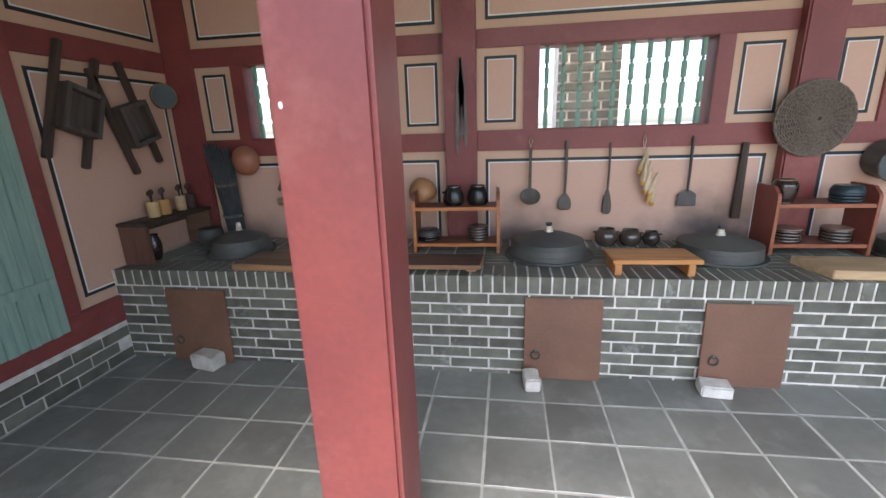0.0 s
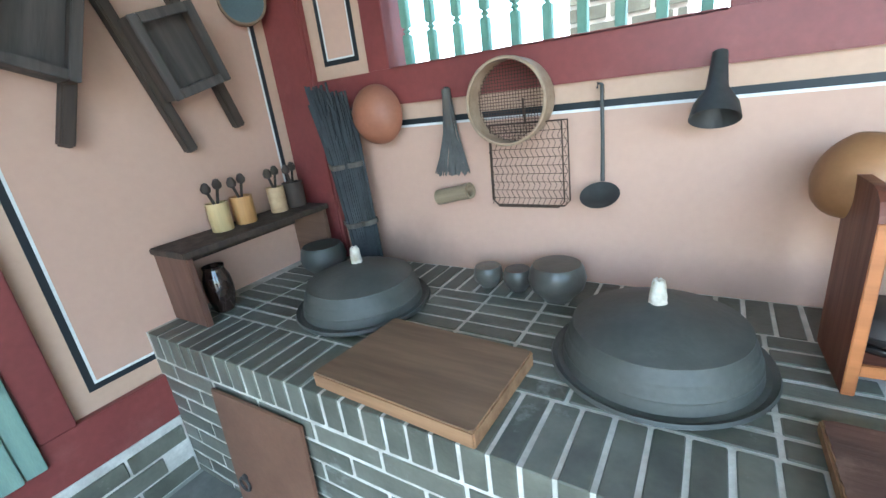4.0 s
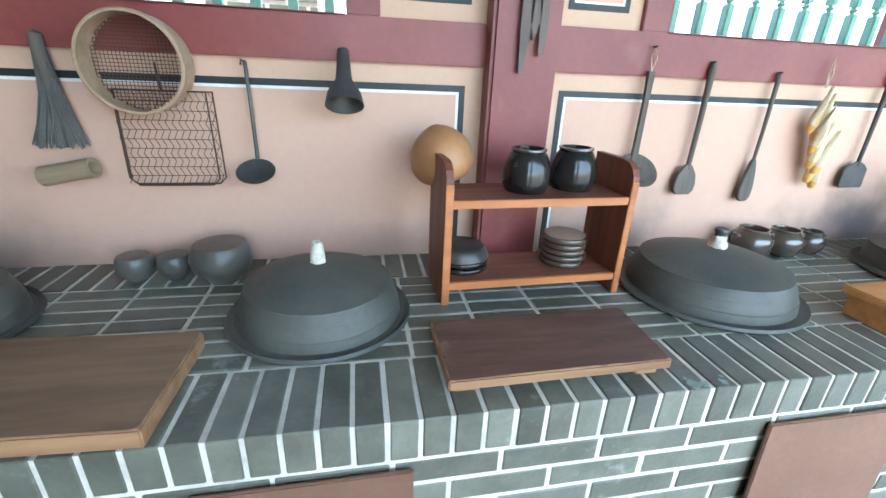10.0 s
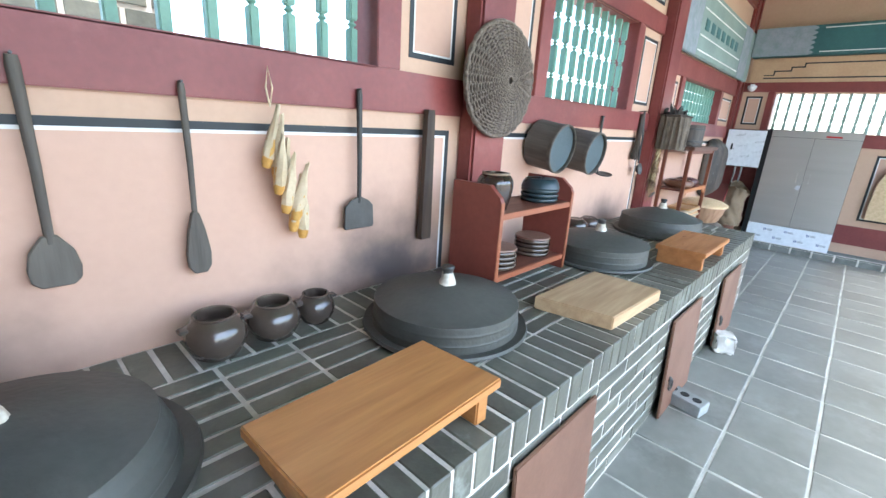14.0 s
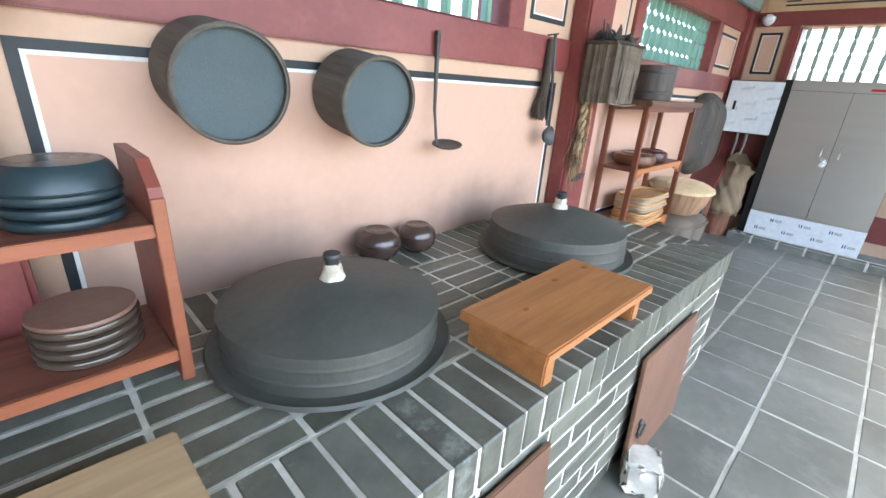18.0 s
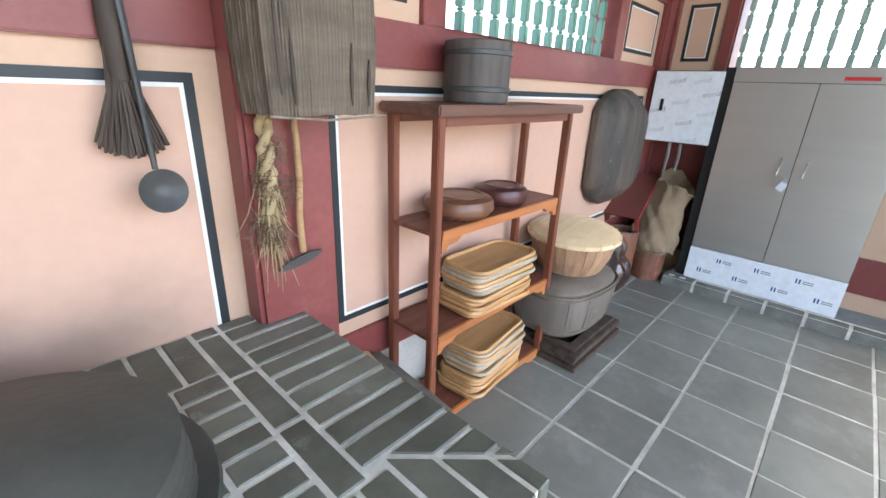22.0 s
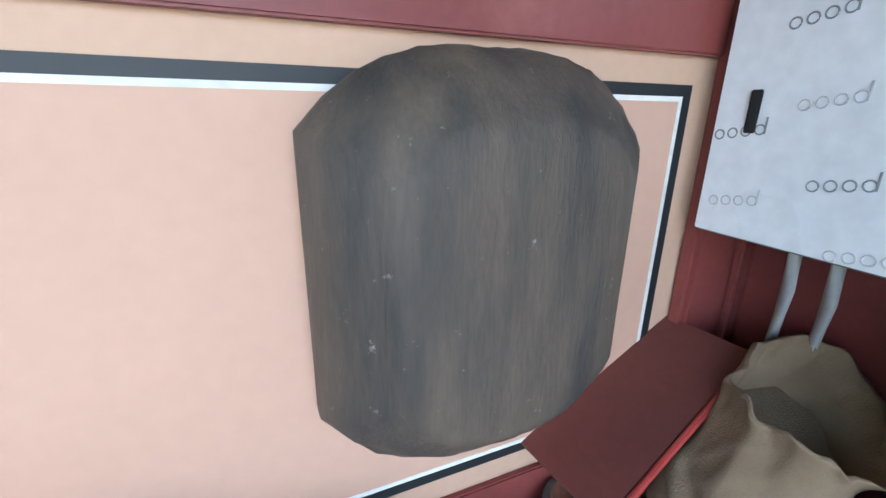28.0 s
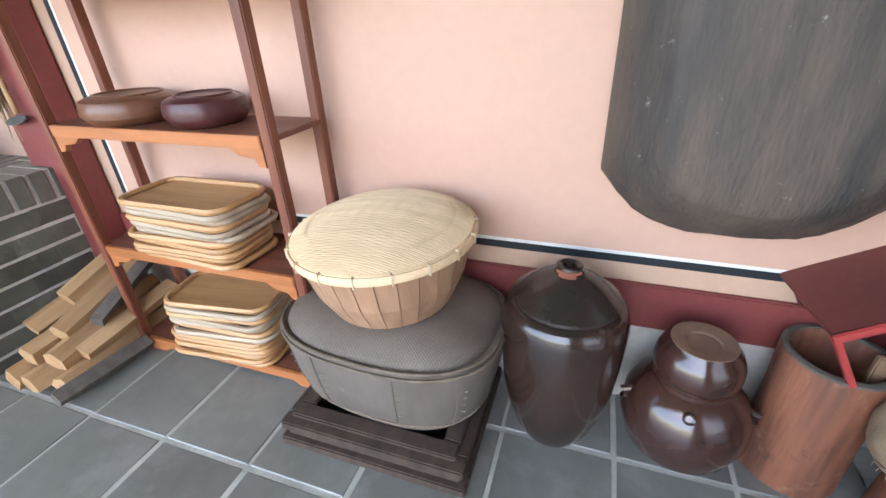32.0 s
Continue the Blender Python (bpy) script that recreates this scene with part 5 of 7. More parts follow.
def press_box(y, z, tilt, label):
    """A shallow open box between two long legs, with a framed front."""
    p = thing("wooden_press", pose(0.035, y, z, tilt, 0, 0), label, "press", "wooden presses on the wall")
    for yy in (-0.121, 0.121):
        bm = bmesh.new()
        box(bm, -0.015, 0.03, yy - 0.021, yy + 0.021, -0.33, 0.40, 0.006)
        part("leg", bm, OLD_WOOD, p)
    boxpart("back_board", p, OLD_WOOD, -0.005, 0.012, -0.099, 0.099, -0.13, 0.13, 0.002)
    for yy in (-0.109, 0.109):
        boxpart("side_board", p, OLD_WOOD, 0.031, 0.10, yy - 0.012, yy + 0.012, -0.14, 0.14, 0.003)
    for zz in (-0.127, 0.127):
        boxpart("end_board", p, PRESS_WOOD, 0.013, 0.10, -0.0965, 0.0965, zz - 0.013, zz + 0.013, 0.003)
    boxpart("panel", p, PRESS_WOOD, 0.05, 0.062, -0.0965, 0.0965, -0.113, 0.113, 0.002, "sunken grey panel")
    for yy in (-0.107, 0.107):
        boxpart("frame_rail", p, PRESS_WOOD, 0.101, 0.115, yy - 0.016, yy + 0.016, -0.142, 0.142, 0.003)
    for zz in (-0.126, 0.126):
        boxpart("frame_rail", p, PRESS_WOOD, 0.101, 0.1145, -0.0905, 0.0905, zz - 0.016, zz + 0.016, 0.003)
    return p


press_box(-0.522, 1.588, 16.5, "dark wooden press with a framed box on two legs")
press_box(-0.935, 1.663, -20, "dark wooden press with a framed box on two legs")
tb = thing("side_rack", at(0.012, 0, Z_TOP), "dark brown wooden rack against the side wall on the hearth", "rack")
boxpart("top_board", tb, OLD_WOOD, 0.0, 0.24, -0.80, -0.10, 0.275, 0.30, 0.004)
boxpart("side_board", tb, wood("reddish_brown_board", (0.16, 0.075, 0.05), (0.10, 0.05, 0.035), "z", 0.55), 0.0, 0.23, -0.79, -0.765, 0.0, 0.275, 0.004)
boxpart("side_board", tb, DARK_BOARD, 0.0, 0.23, -0.135, -0.11, 0.0, 0.275, 0.004)
boxpart("back_rail", tb, OLD_WOOD, 0.0, 0.02, -0.765, -0.135, 0.20, 0.275, 0.003)
for y, r, m in ((-0.55, 0.042, BAMBOO), (-0.44, 0.044, wood("orange_cup_wood", (0.50, 0.27, 0.1), (0.4, 0.2, 0.07), "z")), (-0.265, 0.038, PALE_BOARD), (-0.165, 0.046, OLD_WOOD)):
    c = thing("spoon_cup", at(0.11, y, Z_TOP + 0.301), "wooden cup holding wooden spoons on the rack", "cup", "spoon cups")
    bm = bmesh.new()
    lathe(bm, [(0, 0), (r * 0.95, 0), (r, 0.005), (r * 1.03, 0.115), (r * 0.9, 0.115), (r * 0.86, 0.02), (0, 0.02)], 28)
    part("cup", bm, m, c, "", True)
    for q, (dx, dy) in enumerate(((0.012, -0.014), (-0.012, 0.014))):
        bm = bmesh.new()
        tube(bm, [(dx * 0.5, dy * 0.5, 0.02), (dx, dy, 0.11), (dx * 2.2, dy * 2.6, 0.16)], 0.006, 8)
        lathe(bm, [(0, -0.022), (0.016, -0.012), (0.019, 0.004), (0.01, 0.022), (0, 0.026)], 12, Matrix.Translation((dx * 2.5, dy * 3.0, 0.178)))
        part("spoon", bm, OLD_WOOD, c, "dark wooden spoon", True)
turned("dark_pot", 0.15, -0.66, Z_TOP + 0.001, jar_prof(0.055, 0.19, 0.04), BROWN_GLAZE, "tall dark jar under the side rack", "jar")
turned("dark_pot", 0.30, -0.235, Z_TOP + 0.001, bowl_prof(0.105, 0.14), IRON, "round black pot beside the side rack", "pot")
cb = thing("corner_broom", pose(0.46, -0.12, Z_TOP + 0.002, 3, -2, 0), "tall dark bundles of brushwood leaning in the corner", "broom")
BRUSHWOOD = paint("dark_brushwood", (0.05, 0.053, 0.056), (0.032, 0.033, 0.035), 0.85, scale=10)
rnd = random.Random(33)
for ox, oy, hi in ((-0.052, 0.02, 0.78), (0.0, -0.018, 0.70), (0.05, 0.022, 0.74)):
    bm = bmesh.new()
    for k in range(80):
        a = 2 * math.pi * rnd.random()
        q = math.sqrt(rnd.random())
        x, y = q * math.cos(a) * 0.034, q * math.sin(a) * 0.032
        tube(bm, [(ox * 0.7 + x, oy * 0.7 + y, 0.0), (ox * 0.85 + x * 1.1, oy + y, 0.30), (ox + x * 1.25, oy + y, 0.52), (ox * 1.05 + x * 1.5 + rnd.gauss(-0.008, 0.009), oy + y, hi + rnd.uniform(-0.12, 0.04))], 0.0055, 5)
    br = tagged(part("brushwood", bm, BRUSHWOOD, cb), kind="stuff")
    for zz in (0.22, 0.48):
        bm = bmesh.new()
        lathe(bm, [(0.039, zz - 0.012), (0.043, zz - 0.008), (0.043, zz + 0.008), (0.039, zz + 0.012)], 24, Matrix.Translation((ox * 0.92, oy * 0.95, 0)))
        part("binding", bm, GREY_WOOD, br, "twisted grey binding", True)
gd = thing("door_1", at(0.03, -1.305, 0.345), "pale green painted plank door on the side wall", "door", kind="structure")
for k in range(18):
    boxpart("plank", gd, paint("pale_green_door", (0.26, 0.38, 0.31), (0.20, 0.30, 0.25), 0.55, scale=4, stretch=(8, 8, 1)) if k == 0 else bpy.data.materials["pale_green_door"], -0.01, 0.02 + 0.008 * (k % 2), -0.06 * (k + 1) + 0.002, -0.06 * k, 0, 1.66, 0.003)
boxpart("batten", gd, bpy.data.materials["pale_green_door"], 0.02, 0.035, -1.07, -0.02, 0.30, 0.36, 0.003)

# ---- rack of the fourth bay ----
RX0, RX1, RY0, RY1 = 7.388, 8.182, -0.266, -0.036
RZ = -0.02
rk = thing("tall_rack", at(0, 0, RZ), "tall dark red wooden rack with four shelves against the wall", "rack")
for x in (RX0, RX1 - 0.03):
    for y in (RY0, RY1 - 0.03):
        boxpart("leg", rk, RED_WOOD, x, x + 0.03, y, y + 0.03, 0.04, 1.185, 0.003)
boxpart("top_board", rk, wood("dark_rack_top", (0.16, 0.075, 0.05), (0.1, 0.05, 0.036), "x", 0.45), RX0 - 0.02, RX1 + 0.042, RY0 - 0.02, RY1 + 0.015, 1.185, 1.217, 0.005)
boxpart("apron", rk, RED_WOOD_X, RX0 + 0.035, RX1 - 0.035, RY0 + 0.006, RY0 + 0.024, 1.155, 1.184, 0.002)
boxpart("apron", rk, RED_WOOD_X, RX0 + 0.035, RX1 - 0.035, RY1 - 0.024, RY1 - 0.006, 1.155, 1.184, 0.002)
for z in (0.835, 0.45, 0.075):
    boxpart("shelf_board", rk, RED_WOOD_X, RX0 + 0.004, RX1 - 0.004, RY0 + 0.014, RY1 - 0.006, z - 0.014, z, 0.002)
    boxpart("front_rail", rk, EDGE_WOOD, RX0 + 0.035, RX1 - 0.035, RY0, RY0 + 0.014, z - 0.03, z + 0.002, 0.002)
    for x, s in ((RX0 + 0.035, 1), (RX1 - 0.035, -1)):
        bm = bmesh.new()
        vs = [bm.verts.new((x + s * a, RY0 + 0.003 + d, z - 0.03 - b)) for d in (0, 0.018) for a, b in ((0, 0), (0.10, 0), (0.075, 0.018), (0.03, 0.024), (0.02, 0.042), (0, 0.045))]
        bm.faces.new(vs[:6])
        bm.faces.new(vs[6:][::-1])
        for q in range(6):
            bm.faces.new((vs[q], vs[6 + q], vs[6 + (q + 1) % 6], vs[(q + 1) % 6]))
        part("bracket", bm, EDGE_WOOD, rk, "carved corner bracket")
ZR = RZ


def lidded_dish(x, y, z, r, h, mat_, label):
    return turned("lidded_dish", x, y, z, [(0, 0), (r * 0.8, 0), (r * 0.86, 0.004), (r * 0.97, h * 0.28), (r * 0.97, h * 0.36)], mat_, label, "dish", "lidded wooden dishes", parts=(("lid", [(r, h * 0.32), (r * 1.01, h * 0.42), (r * 1.0, h * 0.62), (r * 0.94, h * 0.82), (r * 0.8, h * 0.92), (r * 0.7, h * 0.94), (r * 0.68, h), (r * 0.64, h), (r * 0.62, h * 0.94), (0, h * 0.93)], mat_, "domed lid with a foot ring"),))


lidded_dish(7.625, -0.15, ZR + 0.836, 0.128, 0.076, paint("brown_lacquer", (0.20, 0.085, 0.045), (0.13, 0.055, 0.03), 0.28, scale=5), "brown lacquered wooden dish with a lid on the rack")
lidded_dish(7.89, -0.145, ZR + 0.836, 0.106, 0.076, paint("dark_red_lacquer", (0.10, 0.03, 0.026), (0.06, 0.02, 0.02), 0.3, scale=5), "dark red lacquered dish with a lid on the rack")


def tray_mesh(material, w, d):
    """A shallow tray: a rounded plate with a raised round rim."""
    bm = bmesh.new()
    c = 0.045
    pts = []
    for cx, cy, a0 in ((w / 2 - c, d / 2 - c, 0), (-w / 2 + c, d / 2 - c, 90), (-w / 2 + c, -d / 2 + c, 180), (w / 2 - c, -d / 2 + c, 270)):
        pts += [(cx + c * math.cos(radians(a0 + q)), cy + c * math.sin(radians(a0 + q)), 0.011) for q in range(0, 91, 18)]
    low, top = [bm.verts.new((p[0], p[1], 0.0)) for p in pts], [bm.verts.new((p[0], p[1], 0.008)) for p in pts]
    bm.faces.new(low[::-1])
    bm.faces.new(top)
    n = len(pts)
    rings = []
    for j in range(n):
        p, q = Vector(pts[j]), Vector(pts[(j + 1) % n]) - Vector(pts[j - 1])
        out = Vector((q.y, -q.x, 0)).normalized()
        rings.append([bm.verts.new(p + 0.0095 * (out * math.cos(a) + Vector((0, 0, 1)) * math.sin(a))) for a in [2 * math.pi * u / 6 for u in range(6)]])
    for j in range(n):
        for u in range(6):
            bm.faces.new((rings[j][u], rings[(j + 1) % n][u], rings[(j + 1) % n][(u + 1) % 6], rings[j][(u + 1) % 6]))
    return bm


def tray_stack(x, y, z, n, w, d, rz, label, seed):
    s = thing("tray_stack", at(x, y, z, rz), label, "trays", "stacks of trays")
    rnd = random.Random(seed)
    ma, mb = mesh_of(tray_mesh(0, w, d), "tray", TRAY_WOOD), mesh_of(tray_mesh(0, w, d), "tray", TRAY_GREY)
    for k in range(n):
        piece("tray", mb if (n - 8 < k < n - 1 and k % 3 != 1) else ma, s, pose(rnd.uniform(-0.009, 0.009) + (0.012 if k > n * 0.4 else -0.006), rnd.uniform(-0.008, 0.008), 0.001 + k * 0.0175, 0, 0, rnd.uniform(-4, 4)))
    return s


tray_stack(7.785, -0.188, ZR + 0.451, 11, 0.375, 0.20, 0, "stack of eleven rounded wooden trays on the rack shelf", 2)
tray_stack(7.79, -0.188, ZR + 0.076, 13, 0.36, 0.20, 4, "stack of thirteen rounded wooden trays on the bottom shelf", 6)
bk = turned("wooden_bucket", 7.69, -0.145, ZR + 1.218, [(0, 0), (0.106, 0), (0.110, 0.004), (0.112, 0.186), (0.104, 0.19), (0.100, 0.186), (0.098, 0.03), (0, 0.03)], wood("dark_bucket_wood", (0.105, 0.085, 0.072), (0.058, 0.049, 0.044), "z", 0.65), "dark round wooden bucket standing on the rack", "bucket")
for z in (0.035, 0.145):
    bm = bmesh.new()
    lathe(bm, [(0.111, z), (0.1155, z + 0.002), (0.1155, z + 0.014), (0.111, z + 0.016)], 40)
    part("hoop", bm, IRON2, bk, "dark hoop", True)

# firewood between the hearth and the rack
rnd = random.Random(8)
LOGS = [(7.18, -0.34, 0.05, 92, 0, 0.045, 0.44), (7.27, -0.33, 0.05, 86, 0, 0.046, 0.45), (7.36, -0.32, 0.05, 94, 0, 0.045, 0.42), (7.42, -0.42, 0.04, 84, 0, 0.036, 0.30),
        (7.22, -0.30, 0.135, 90, 4, 0.044, 0.42), (7.31, -0.29, 0.135, 96, 6, 0.045, 0.42), (7.38, -0.26, 0.13, 88, 8, 0.035, 0.36),
        (7.19, -0.25, 0.215, 84, 12, 0.042, 0.40), (7.28, -0.24, 0.215, 94, 14, 0.044, 0.40), (7.34, -0.20, 0.23, 100, 18, 0.034, 0.34), (7.24, -0.20, 0.28, 88, 18, 0.038, 0.30)]
for k, (x, y, z, rz, ry, r, ln) in enumerate(LOGS):
    lg = thing("firewood_log", pose(x, y, z + Z_EAST, 0, -ry, rz), "split dry firewood log piled beside the hearth", "firewood", "firewood pile")
    bm = bmesh.new()
    n = 4 + k % 3
    rr = [r * rnd.uniform(0.75, 1.15) for _ in range(n)]
    rings = [[bm.verts.new((s * ln / 2, q * rr[j] * math.cos(2 * math.pi * j / n + k), q * rr[j] * math.sin(2 * math.pi * j / n + k))) for j in range(n)] for s, q in ((-1, 0.95), (-0.3, 1.0), (0.4, 0.97), (1, 0.92))]
    for a, b in zip(rings, rings[1:]):
        for j in range(n):
            bm.faces.new((a[j], a[(j + 1) % n], b[(j + 1) % n], b[j]))
    e0, e1 = bm.faces.new(rings[0][::-1]), bm.faces.new(rings[-1])
    part("log", bm, GREY_WOOD if k in (3, 9) else LOG, lg)

# ---- baskets ----
dw = thing("wooden_crate", at(8.42, -0.20, Z_EAST), "low frame of stacked dark wooden mouldings on the floor", "crate")
for q, (g, z0, z1) in enumerate(((0.0, 0.0, 0.03), (0.016, 0.031, 0.056), (0.006, 0.057, 0.084), (0.03, 0.085, 0.10))):
    x0, x1, y0, y1, w = -0.265 + g, 0.265 - g, -0.262 + g, 0.18 - g, 0.045
    for bx in ((x0, x1, y0, y0 + w), (x0, x1, y1 - w, y1), (x0, x0 + w, y0 + w + 0.001, y1 - w - 0.001), (x1 - w, x1, y0 + w + 0.001, y1 - w - 0.001)):
        boxpart("board", dw, OLD_WOOD, *bx, z0, z1, 0.004)
bsk = thing("square_basket", at(8.425, -0.22, Z_EAST + 0.101, -3), "dark grey rounded square chest basket with a domed lid", "basket")
BASKET_GREY = flecks(wood("grey_bark_wall", (0.155, 0.128, 0.107), (0.108, 0.087, 0.072), "z", 0.5, grain=2.2, bump=0.2), (0.34, 0.30, 0.26), 9.0, 0.62, 0.74, 0.5)
bm = bmesh.new()


ROUND = 2.7           # how square the basket is in plan


def squircle(r, z, n=64, p=ROUND):
    out = []
    for k in range(n):
        c, s = math.cos(2 * math.pi * k / n), math.sin(2 * math.pi * k / n)
        q = (abs(c) ** p + abs(s) ** p) ** (-1 / p)
        out.append((r * q * c * 1.0, r * q * s * 0.74, z))
    return out


loft(bm, [squircle(0.215, 0), squircle(0.242, 0.02), squircle(0.27, 0.06), squircle(0.286, 0.12), squircle(0.296, 0.19), squircle(0.300, 0.245), squircle(0.283, 0.245), squircle(0.28, 0.19)], True, False)
part("body", bm, BASKET_GREY, bsk, "", True)
bm = bmesh.new()
loft(bm, [squircle(0.281, 0.20), squircle(0.284, 0.25), squircle(0.272, 0.268), squircle(0.2, 0.296), squircle(0.10, 0.308), squircle(0.02, 0.31)], False, True)
part("lid", bm, weave(paint("woven_dark_lid", (0.185, 0.148, 0.118), (0.13, 0.102, 0.08), 0.65, scale=7, fine=120, bump=0.3), 0.0055, 0.35, 0.72), bsk, "domed woven lid", True)
for r, z in ((0.304, 0.235), (0.299, 0.250), (0.2665, 0.052)):
    bm = bmesh.new()
    pts = squircle(r, z)
    pts = [(x * (1 + 0.006 * noise.noise(Vector((x * 9, y * 9, z)))), y, z + 0.004 * noise.noise(Vector((x * 14, y * 14, 3)))) for x, y, z in pts]
    tube(bm, pts + [pts[0]], 0.0042, 6, False)
    part("binding", bm, PANNIER, bsk, "bound cane edge", True)
def basket_seam(a, w, label):
    """A lapped vertical seam that follows the bulge of the basket wall."""
    c, sn = math.cos(a), math.sin(a)
    q = (abs(c) ** ROUND + abs(sn) ** ROUND) ** (-1 / ROUND)
    px, py = q * c, q * sn * 0.74
    nx, ny = abs(c) ** (ROUND - 1) * (1 if c > 0 else -1), abs(sn) ** (ROUND - 1) * (1 if sn > 0 else -1) / 0.74
    hyp = math.hypot(nx, ny)
    tx, ty = -ny / hyp, nx / hyp
    bm = bmesh.new()
    f = []
    for r, z in ((0.2655, 0.052), (0.2705, 0.06), (0.2865, 0.12), (0.2965, 0.19), (0.3005, 0.232)):
        f.append([bm.verts.new((px * r + tx * w * u + nx / hyp * d, py * r + ty * w * u + ny / hyp * d, z)) for u, d in ((-1, -0.003), (1, -0.003), (1, 0.0016), (-1, 0.0016))])
    for p, o in zip(f, f[1:]):
        for j in range(4):
            bm.faces.new((p[j], p[(j + 1) % 4], o[(j + 1) % 4], o[j]))
    for e in (f[0][::-1], f[-1]):
        bm.faces.new(e)
    part("seam", bm, BASKET_GREY, bsk, label)


for a in (-2.35, -1.98, -1.25, -0.72, 0.4, 1.7, 2.9):
    basket_seam(a, 0.006 if a in (-2.35, -0.72) else 0.003, "lapped bark seam")
for a in (-2.3, -1.9, -1.2, -0.66):
    bm = bmesh.new()
    c, sn = math.cos(a), math.sin(a)
    q = (abs(c) ** ROUND + abs(sn) ** ROUND) ** (-1 / ROUND)
    for k in range(4):
        zz = 0.10 + 0.025 * k
        r = 0.2815 + 0.14 * (zz - 0.10) + 0.002
        tube(bm, [(r * q * c - 0.006, r * q * sn * 0.74 - 0.003, zz), (r * q * c + 0.006, r * q * sn * 0.74 - 0.003, zz + 0.006)], 0.0015, 5)
    part("stitch", bm, SPLINT, bsk, "small cane stitches")
bm = bmesh.new()
loft(bm, [squircle(0.218, -0.0005), squircle(0.246, 0.02), squircle(0.262, 0.041), squircle(0.2655, 0.048), squircle(0.255, 0.048)], True, False)
part("bottom_band", bm, weave(paint("woven_grey_band", (0.235, 0.19, 0.15), (0.16, 0.125, 0.1), 0.7, scale=6, fine=150, bump=0.1), 0.006, 0.5, 0.65), bsk, "woven wicker band at the foot", True)
rb = thing("round_basket", pose(8.43, -0.225, Z_EAST + 0.408, 2, -2, 0), "round brown basket with a pale woven bamboo lid", "basket")
bm = bmesh.new()
lathe(bm, [(0, 0), (0.14, 0), (0.153, 0.008), (0.187, 0.08), (0.209, 0.175), (0.2, 0.175), (0.178, 0.08), (0, 0.03)], 56)
part("body", bm, BASKET_BROWN, rb, "", True)
for k in range(28):
    a = 2 * math.pi * k / 28
    bm = bmesh.new()
    f = []
    for r, z in ((0.1535, 0.008), (0.1875, 0.08), (0.2095, 0.173)):
        wv = r * 0.108
        c, s = math.cos(a), math.sin(a)
        f.append([bm.verts.new(((r + d) * c - q * s, (r + d) * s + q * c, z)) for q, d in ((-wv, 0.0), (wv, 0.0), (wv, 0.003), (-wv, 0.003))])
    for p, q in zip(f, f[1:]):
        for j in range(4):
            bm.faces.new((p[j], p[(j + 1) % 4], q[(j + 1) % 4], q[j]))
    part("stave", bm, BASKET_BROWN, rb)
bm = bmesh.new()
lathe(bm, [(0.219, 0.172), (0.223, 0.178), (0.223, 0.188), (0.217, 0.196), (0.175, 0.218), (0.10, 0.234), (0.04, 0.241), (0, 0.242)], 64)
lid = part("lid", bm, paint("pale_bamboo_weave", (0.66, 0.485, 0.29), (0.54, 0.39, 0.22), 0.7, scale=9, fine=120, bump=0.2), rb, "pale woven bamboo lid", True)
bm = bmesh.new()
for k in range(-44, 45):
    a = k * 0.00488
    h = math.sqrt(0.217 ** 2 - a * a)
    pts = []
    for j in range(13):
        b = -h + 2 * h * j / 12
        r = math.hypot(a, b)
        z = 0.0006 + float(np.interp(r, (0, 0.04, 0.10, 0.175, 0.217), (0.242, 0.241, 0.234, 0.218, 0.196))) + (0.0005 if (j + k) % 2 else -0.0008)
        pts.append((b, a, z))
    tube(bm, pts, 0.0016, 4)
part("weave", bm, PALE_SPLINT, lid, "raised bamboo strips")
bm = bmesh.new()
lathe(bm, [(0.221, 0.172), (0.227, 0.173), (0.2285, 0.186), (0.225, 0.192), (0.219, 0.19), (0.221, 0.172)], 64)
part("rim", bm, PALE_SPLINT, lid, "split bamboo rim", True)
for k in range(18):
    a = 2 * math.pi * k / 18
    bm = bmesh.new()
    box(bm, 0.219, 0.230, -0.002, 0.002, 0.169, 0.196, 0.0008, pose(0, 0, 0, 0, 0, math.degrees(a)))
    part("binding", bm, HUSK, lid)

# ---- jars by the end wall ----
DARK_LID = paint("dark_brown_lid_glaze", (0.034, 0.023, 0.018), (0.02, 0.014, 0.012), 0.2, scale=5, fine=70, bump=0.2, spec=0.65)
CHIP = paint("chipped_red_clay", (0.30, 0.10, 0.055), (0.20, 0.07, 0.04), 0.85, scale=20, bump=0.4)
FOOT_CLAY = paint("dull_unglazed_clay", (0.21, 0.125, 0.08), (0.15, 0.088, 0.058), 0.75, scale=14, bump=0.2)
j = turned("tall_jar", 8.86, -0.168, Z_EAST, [(0, 0), (0.084, 0), (0.092, 0.012), (0.109, 0.05), (0.127, 0.11), (0.142, 0.19), (0.148, 0.27), (0.151, 0.34), (0.151, 0.385), (0.147, 0.408), (0.14, 0.424), (0.13, 0.432), (0.12, 0.434)], BROWN_GLAZE, "tall dark brown glazed jar with its lid", "jar", seg=64, parts=(("lid", [(0.123, 0.434), (0.127, 0.438), (0.126, 0.445), (0.118, 0.451), (0.09, 0.474), (0.055, 0.496), (0.034, 0.505)], DARK_LID, "dark conical lid with a worn rim"), ("lid_knob", [(0.036, 0.500), (0.029, 0.506), (0.032, 0.520), (0.030, 0.526), (0.024, 0.528), (0.016, 0.523), (0.014, 0.510), (0, 0.508)], DARK_LID, "dark clay ring knob")))
bm = bmesh.new()
ring(bm, 0.0305, 0.0045, pose(0, 0, 0.517, -90), a0=math.radians(215), a1=math.radians(325), n=12)
